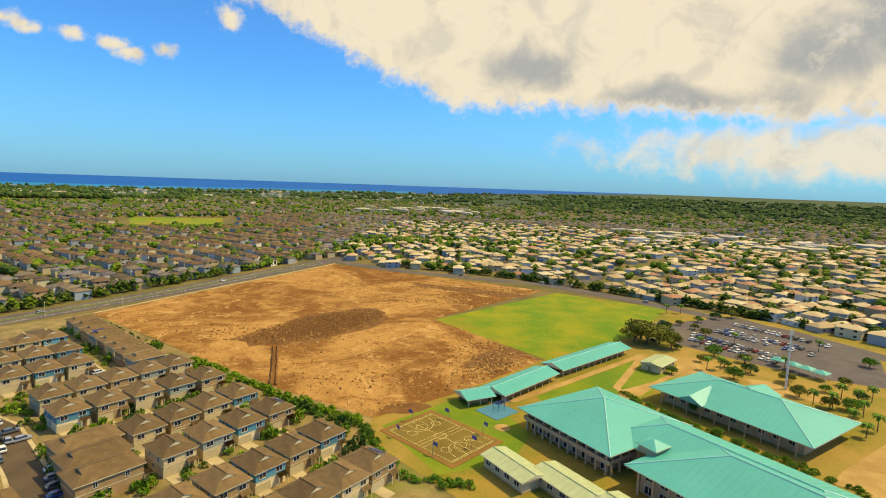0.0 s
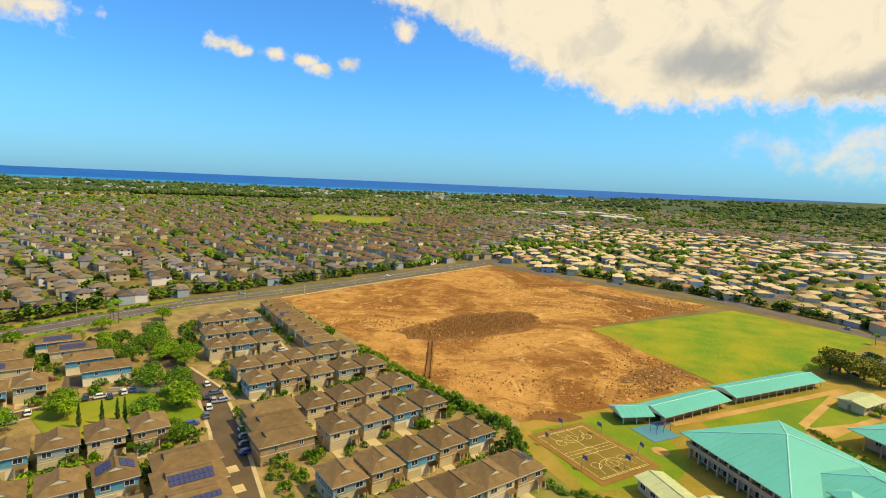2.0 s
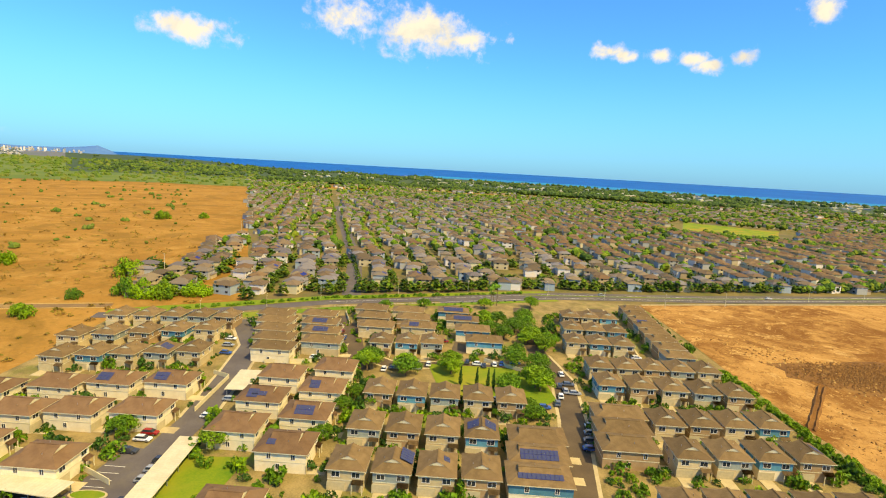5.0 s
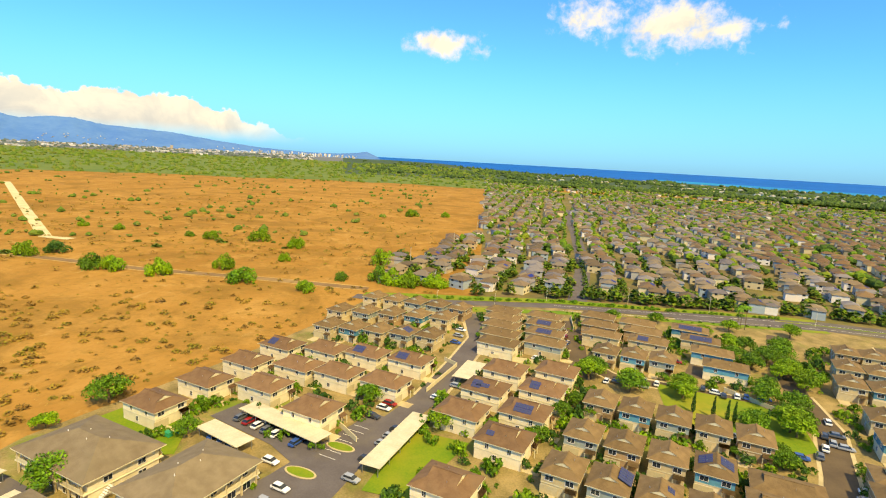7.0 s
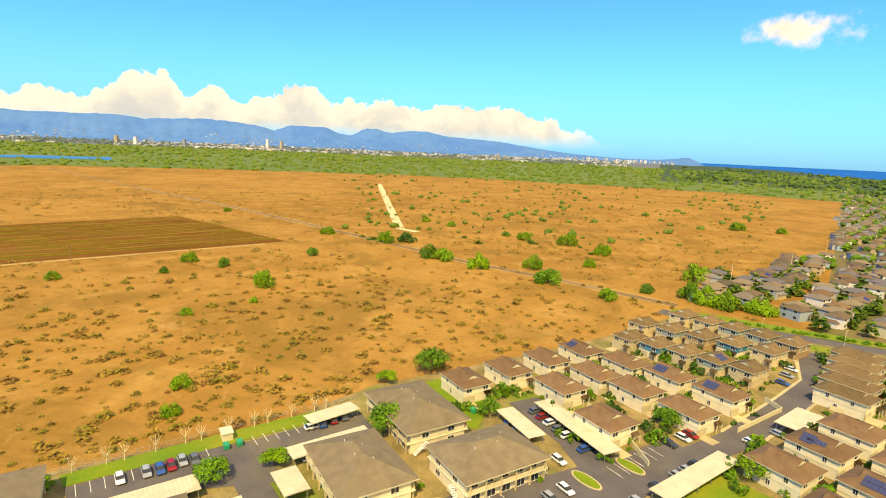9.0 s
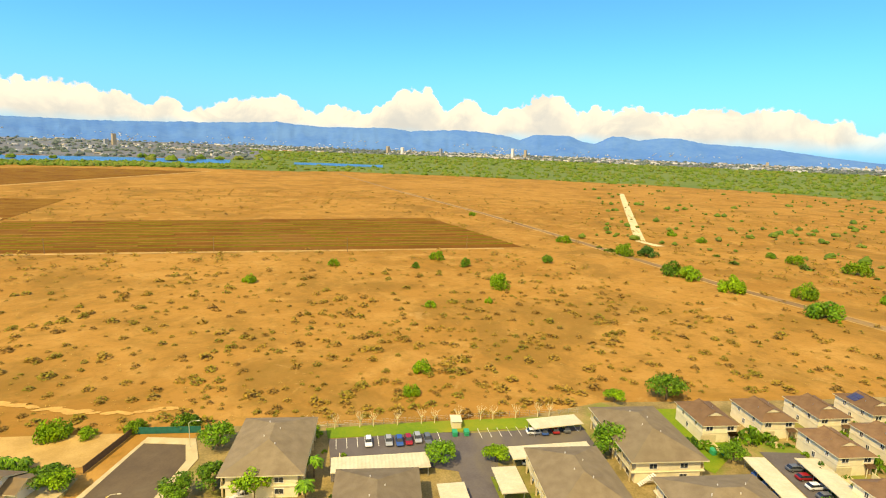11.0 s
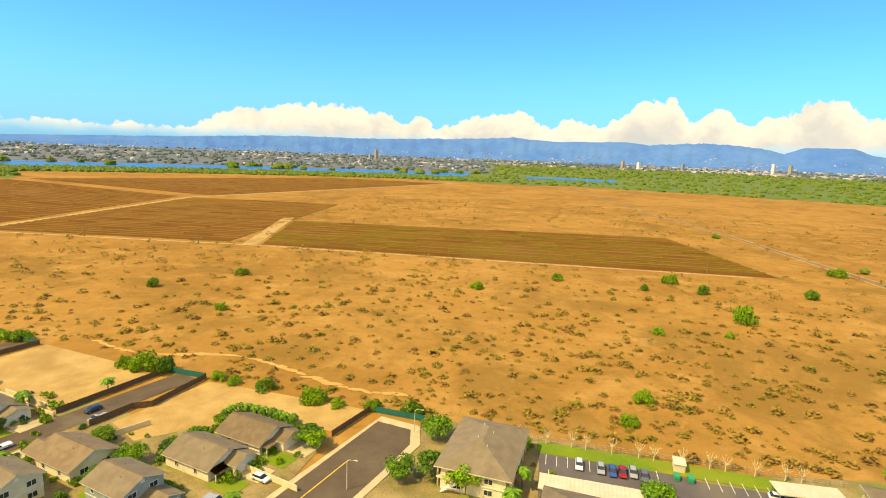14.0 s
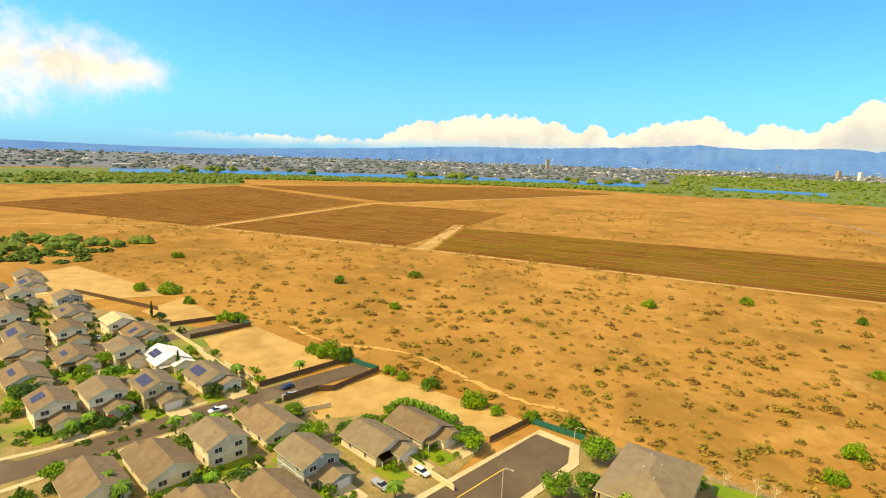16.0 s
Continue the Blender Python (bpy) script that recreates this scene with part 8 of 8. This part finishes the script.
def car_meshes(kind):
    if kind in CARB:
        return CARB[kind]
    L, W = (4.5, 1.8) if kind == "car" else (5.2, 1.9)
    side = [(-L / 2, 0.35), (-L / 2, 0.85), (-L / 2 + 0.15, 0.95), (L / 2 - 1.2, 0.95), (L / 2 - 0.15, 0.78), (L / 2, 0.6), (L / 2, 0.35)]
    bm = bmesh.new()
    a = [bm.verts.new((x, -W / 2, z)) for x, z in side]
    b = [bm.verts.new((x, W / 2, z)) for x, z in side]
    n = len(side)
    bm.faces.new(a); bm.faces.new(b[::-1])
    for i in range(n):
        bm.faces.new((a[i], b[i], b[(i + 1) % n], a[(i + 1) % n]))
    bmesh.ops.recalc_face_normals(bm, faces=bm.faces)
    bmesh.ops.bevel(bm, geom=bm.edges[:], offset=0.07, segments=2, affect="EDGES")
    body = bm
    top = bmesh.new()
    x0, x1 = (-L / 2 + 0.25, 0.75) if kind == "car" else (-0.3, 1.1)
    for lay, (xa, xb, w, z) in enumerate(((x0, x1 + 0.45, W / 2 - 0.08, 0.95), (x0 + 0.45, x1 - 0.25, W / 2 - 0.26, 1.45))):
        for x, y in ((xa, -w), (xb, -w), (xb, w), (xa, w)):
            top.verts.new((x, y, z))
    top.verts.ensure_lookup_table()
    v = top.verts
    for i in range(4):
        top.faces.new((v[i], v[(i + 1) % 4], v[4 + (i + 1) % 4], v[4 + i]))
    top.faces.new((v[4], v[5], v[6], v[7]))
    rf = bmesh.new()
    box(rf, (x0 + x1 + 0.2) / 2, 0, 1.47, x1 - x0 - 0.75, W - 0.5, 0.06, bevel=0.02)
    wh = bmesh.new()
    bmesh.ops.create_cone(wh, cap_ends=True, segments=14, radius1=0.33, radius2=0.33, depth=0.22, matrix=pose(0, 0, 0, 90))
    ri = bmesh.new()
    bmesh.ops.create_cone(ri, cap_ends=True, segments=10, radius1=0.2, radius2=0.2, depth=0.24, matrix=pose(0, 0, 0, 90))
    CARB[kind] = [mesh_of("body", body, M["paint0"]), mesh_of("window_glass", top, M["car_glass"]), mesh_of("car_roof", rf, M["paint0"]), mesh_of("tyre", wh, M["tyre"]), mesh_of("rim", ri, M["rim"]), L, W]
    return CARB[kind]


PAINTED = {}
COLN = ["white", "black", "silver grey", "blue", "dark red", "dark grey"]


def car(x, y, yaw, c, z=0.2, kind="car", group="parked cars", simple=False):
    bo, wi, rf, ty, ri, L, W = car_meshes(kind)
    key = (kind, c)
    if key not in PAINTED:
        bo2, rf2 = bo.copy(), rf.copy()
        bo2.materials[0] = rf2.materials[0] = M["paint%d" % c]
        PAINTED[key] = (bo2, rf2)
    ob = empty("car" if kind == "car" else "pickup_truck", pose(x, y, z, 0, 0, yaw), "parked %s %s on asphalt" % (COLN[c], "car with dark windows" if kind == "car" else "pickup truck with open bed"), "car" if kind == "car" else "truck", group)
    part("body", PAINTED[key][0], None, ob)
    part("window_glass", wi, None, ob, "dark glass")
    part("car_roof", PAINTED[key][1], None, ob)
    if simple:
        return
    for sx in (-1, 1):
        for sy in (-1, 1):
            w = part("wheel", ty, None, ob, m=pose(sx * L * 0.31, sy * (W / 2 - 0.1), 0.33))
            part("rim", ri, None, w)


random.seed(81)
for i, (x, y, h, c) in enumerate(CARS):
    car(x, y, h, c, kind="pickup_truck" if i in (30, 33, 35) else "car")
# cars beneath and beside the carports and along the lanes
for (x0, y0), (x1, y1), yaw, n in (((-147, -38), (-131, -18), 147, 7), ((-140, 8), (-118, -4), 57, 6), ((-137, -42), (-130, -33), 147, 3), ((-116, -82), (-107, -86), 237, 3), ((-107, -72), (-92, -80), 237, 4),
                                   ((-72, -91), (-55, -100), 237, 4), ((-200, 226), (-140, 182), 57, 9), ((-108, 122), (-95, 108), 57, 4), ((-248, 90), (-208, 80), 147, 5), ((-200, 124), (-184, 114), 57, 3), ((-96, 88), (-86, 82), 57, 2)):
    for i in range(n):
        k = (i + 0.5) / n
        if random.random() < 0.85:
            car(x0 + (x1 - x0) * k, y0 + (y1 - y0) * k, yaw, random.choice((0, 0, 1, 2, 2, 3, 4, 5)))
# the school car park
SP, SQ = Vector((0.62, -0.785)), Vector((0.785, 0.62))
for r, (o, n) in enumerate((((106, 283), 16), ((112, 290), 15), ((128, 300), 17), ((133, 306), 16), ((146, 318), 18))):
    for i in range(n):
        if random.random() < 0.82:
            p = Vector(o) + SP * (i * 2.9)
            car(p.x, p.y, 38 + random.choice((0, 180)), random.choice((0, 0, 0, 1, 2, 2, 5, 3, 4)), 0.18, group="cars in the school car park", simple=True)
for x, y in ((92, 284), (86, 274), (100, 310), (104, 316), (45, 428), (-20, 446), (-235, 262), (-190, 372), (110, 372)):
    car(x, y, 130 if x > 0 else 70, random.choice((0, 2, 1)), 0.18, group="cars on the street", simple=True)

for i, (x, y) in enumerate(((-172.9, 81.9), (-171.9, 85.6), (-168.5, 93), (-166.6, 114.5), (-163.2, 117.4), (-158.5, 131.8), (-142.2, 141), (-133.7, 136.5), (-126.8, 133), (-203.2, 77.6), (-193.4, 62.5), (-122.6, 115.5))):
    car(x, y, 57 + 90 * (i % 3 == 0), (0, 5, 2, 1, 0, 3)[i % 6], 0.18, group="cars along the green", simple=True)
# painted stalls
STALL = mesh_of("stall_line", boxm(0, 0, 0, 5.0, 0.12, 0.012), M["line"])
for (x0, y0), (x1, y1), yaw, n in (((-60.5, -112.5), (-84, -100.0), 62, 11), ((-94, -95), (-118, -82), 62, 11), ((-141, -3), (-126, -11), 57, 7), ((-104, -32), (-94, -38), 57, 5)):
    lot = empty("parking_stalls", pose(0, 0, 0), "row of white painted parking stall lines", "road marking", "", "structure")
    for i in range(n):
        k = i / (n - 1)
        part("stall_line", STALL, None, lot, m=pose(x0 + (x1 - x0) * k, y0 + (y1 - y0) * k, 0.2, 0, 0, yaw))
strip("yellow_centre_line", [(-12, -122), (2, -106.5)], 0.25, 0.18, M["yellow_line"], "yellow centre line on asphalt", "road marking")
for k, off in enumerate((-4.6, 4.6)):
    strip("avenue_line", [(-269 + off, 95), (-245 + off, 226), (-203 + off, 329), (-150 + off, 490)], 0.22, 0.2, M["line"], "white painted lane line", "road marking")

# planted islands
for x, y, s in ((-130.6, -8.0, 4.2), (-119.3, -16.5, 4.4), (-94, -41, 4.0)):
    bm = bmesh.new()
    bmesh.ops.create_cone(bm, cap_ends=True, segments=24, radius1=1, radius2=1, depth=0.18, matrix=Matrix.Diagonal((s, s * 0.45, 1, 1)))
    isl = tagged(new("kerb_island", mesh_of("kerb_island", bm, M["concrete"])), "concrete kerbed island with grass", "kerb", "", "structure")
    isl.matrix_basis = pose(x, y, 0.22, 0, 0, 60)
    bm = bmesh.new()
    bmesh.ops.create_cone(bm, cap_ends=True, segments=24, radius1=1, radius2=1, depth=0.06, matrix=Matrix.Diagonal((s * 0.88, s * 0.36, 1, 1)))
    part("grass", bm, M["lawn"], isl, m=pose(0, 0, 0.1))


# ---------------------------------------------------------------- walls, fences, posts
def fence(pts, h, mat, label, name="fence", post=2.4, thick=0.08):
    ob = empty(name, pose(0, 0, 0.1), label, "fence", "", "")
    P = [Vector(p) for p in pts]
    for a, b in zip(P, P[1:]):
        L = (b - a).length
        n = max(1, int(L / post))
        yaw = math.degrees(math.atan2(b.y - a.y, b.x - a.x))
        pm = mesh_of("panel", boxm(0, 0, h / 2, L / n - 0.05, thick, h), mat)
        qm = mesh_of("post", boxm(0, 0, h / 2 + 0.06, 0.12, 0.14, h + 0.12), mat)
        for i in range(n):
            c = a.lerp(b, (i + 0.5) / n)
            part("panel", pm, None, ob, m=pose(c.x, c.y, 0, 0, 0, yaw))
            e = a.lerp(b, i / n)
            part("post", qm, None, ob, m=pose(e.x, e.y, 0, 0, 0, yaw))
    return ob


fence([(-9, -134.2), (-20.9, -146.4)], 1.8, M["fence_brown"], "brown screen fence at the street end")
fence([(-20.9, -146.4), (-35, -137.5)], 1.8, M["fence_green"], "green screen fence at the street end")
fence([(53, -152), (45, -160.5), (40, -161), (28.2, -178.8)], 1.9, M["fence_brown"], "brown screen fence round a cleared plot", post=3)
fence([(28.2, -178.8), (40.9, -186.5)], 1.9, M["fence_green"], "green screen fence round a cleared plot")
fence([(40.9, -186.5), (64, -161)], 1.9, M["fence_brown"], "brown screen fence along a plot", post=3)
fence([(91, -221), (108, -202)], 1.9, M["fence_brown"], "brown screen fence along a plot", post=3.5)
fence([(91, -221), (99, -226)], 1.9, M["fence_green"], "green screen fence along a plot")
fence([(106, -230), (124, -216)], 1.9, M["fence_brown"], "brown screen fence along a plot", post=3.5)
fence([(142, -238), (200, -262)], 1.9, M["fence_brown"], "brown screen fence along a plot", post=5)
WL = "cream rendered garden wall"
for px, py, n in ((80.6, -173.5, 22), (97, -188, 26), (102.5, -163, 20), (118.5, -208, 30), (26, -141, 20), (14, -149, 16), (44, -126, 20), (128, -190, 18), (146, -168, 18)):
    fence([(px, py), (px - 0.757 * n, py + 0.652 * n)], 1.4, M["wall_cream"], "cream rendered wall between family plots", "plot_wall", 11.0, 0.2)
for pts in ([(-158, -24), (-150, -14), (-133, -4)], [(-164, 17), (-186, 30)], [(-186, 30), (-192, 26)], [(66, -164), (83, -178)], [(99, -190), (80, -170)], [(20, -131), (0, -112)], [(10, -146), (24, -134)],
            [(-250, 96), (-232, 91)], [(-196, 44), (-190, 60)], [(-150, 130), (-166, 122)], [(48, -117), (30, -100)], [(-58, -106), (-48, -88)], [(38, -150), (60, -136)]):
    fence(pts, 1.5, M["wall_cream"], WL, "garden_wall", 6.0, 0.2)
# thin wire fence behind the car park
wf = empty("wire_fence", pose(0, 0, 0.1), "thin wire fence beside dry grass", "fence")
pm = mesh_of("post", boxm(0, 0, 0.8, 0.07, 0.07, 1.6), M["metal"])
for i in range(26):
    p = along((-60, -122.8), (Vector((-0.877, 0.48)), i * 3.0))
    part("post", pm, None, wf, m=pose(p[0], p[1], 0))
for z in (0.5, 1.0, 1.5):
    bm = bmesh.new()
    e = along((-60, -122.8), (Vector((-0.877, 0.48)), 75))
    tube(bm, (-60, -122.8, z), (e[0], e[1], z), 0.02, 0.02, 4)
    part("wire", bm, M["metal"], wf)


def street_lamp(x, y, h, yaw):
    ob = empty("street_lamp", pose(x, y, 0.1, 0, 0, yaw), "tall grey street lamp with a curved arm", "street lamp", "street lamps")
    bm = bmesh.new()
    tube(bm, (0, 0, 0), (0, 0, h - 0.6), 0.11, 0.07, 8)
    part("pole", bm, M["pole"], ob)
    bm = bmesh.new()
    tube(bm, (0, 0, h - 0.65), (0.6, 0, h - 0.1), 0.06, 0.05)
    tube(bm, (0.58, 0, h - 0.1), (1.9, 0, h), 0.05, 0.04)
    part("arm", bm, M["pole"], ob)
    part("lamp_head", boxm(2.2, 0, h, 0.75, 0.3, 0.16, bevel=0.04), M["pole"], ob)


for i, (x, y, h) in enumerate(LAMPS):
    street_lamp(x, y, h, 160 if x < -100 else 150)
for x, y in ((-262, 30), (-263, 60), (-280, 140), (-266, 180), (-176, 395), (-162, 440)):
    street_lamp(x, y, 9, 160)


def utility_pole(x, y, h, group):
    ob = empty("utility_pole", pose(x, y, 0.1, 0, 0, 20), "weathered wooden utility pole in dry grass", "pole", group)
    bm = bmesh.new()
    tube(bm, (0, 0, -0.1), (0, 0, h), 0.2, 0.13)
    part("shaft", bm, M["wood_pole"] if group == "farm poles" else M["pole"], ob)
    part("cross_arm", boxm(0, 0, h - 0.7, 2.2, 0.12, 0.14), M["wood_pole"], ob)


for x, y in ((247, -520), (160, -480), (71, -441), (-18, -413), (-108, -372), (-187, -332), (-272, -300), (340, -510)):
    utility_pole(x, y, 10, "farm poles")
for x, y in ((-367, 22), (-447, 63), (-545, 100), (-639, 129), (-730, 158), (-839, 184)):
    utility_pole(x, y, 14, "boundary poles")


def dumpster(x, y, yaw):
    ob = empty("dumpster", pose(x, y, 0.16, 0, 0, yaw), "bright green steel dumpster on a concrete pad", "dumpster", "dumpsters")
    bm = bmesh.new()
    vs = box(bm, 0, 0, 0.65, 2.0, 1.3, 1.1, bevel=0.03)
    part("bin", bm, M["bin_green"], ob)
    part("lid", boxm(0, 0, 1.24, 2.05, 1.35, 0.08, bevel=0.02), M["bin_green"], ob)
    for s in (-1, 1):
        part("pocket", boxm(s * 1.05, 0, 0.8, 0.12, 1.0, 0.2), M["bin_green"], ob)


for x, y, yaw in ((-87.9, -98.2, 57), (-90.6, -96.6, 57), (-138.5, -50.5, 57), (-136.5, -52.5, 57), (-176.5, 70.5, 57), (-178.8, 68.8, 57)):
    dumpster(x, y, yaw)
sh = empty("bin_shelter", pose(-91.5, -102.0, 0.1, 0, 0, 57), "small cream block shelter with a flat roof", "shed")
part("wall", boxm(0, 0, 1.0, 3.6, 2.6, 2.0), M["wall_cream"], sh)
part("roof", boxm(0, 0, 2.08, 4.0, 3.0, 0.16, bevel=0.02), M["trim"], sh)
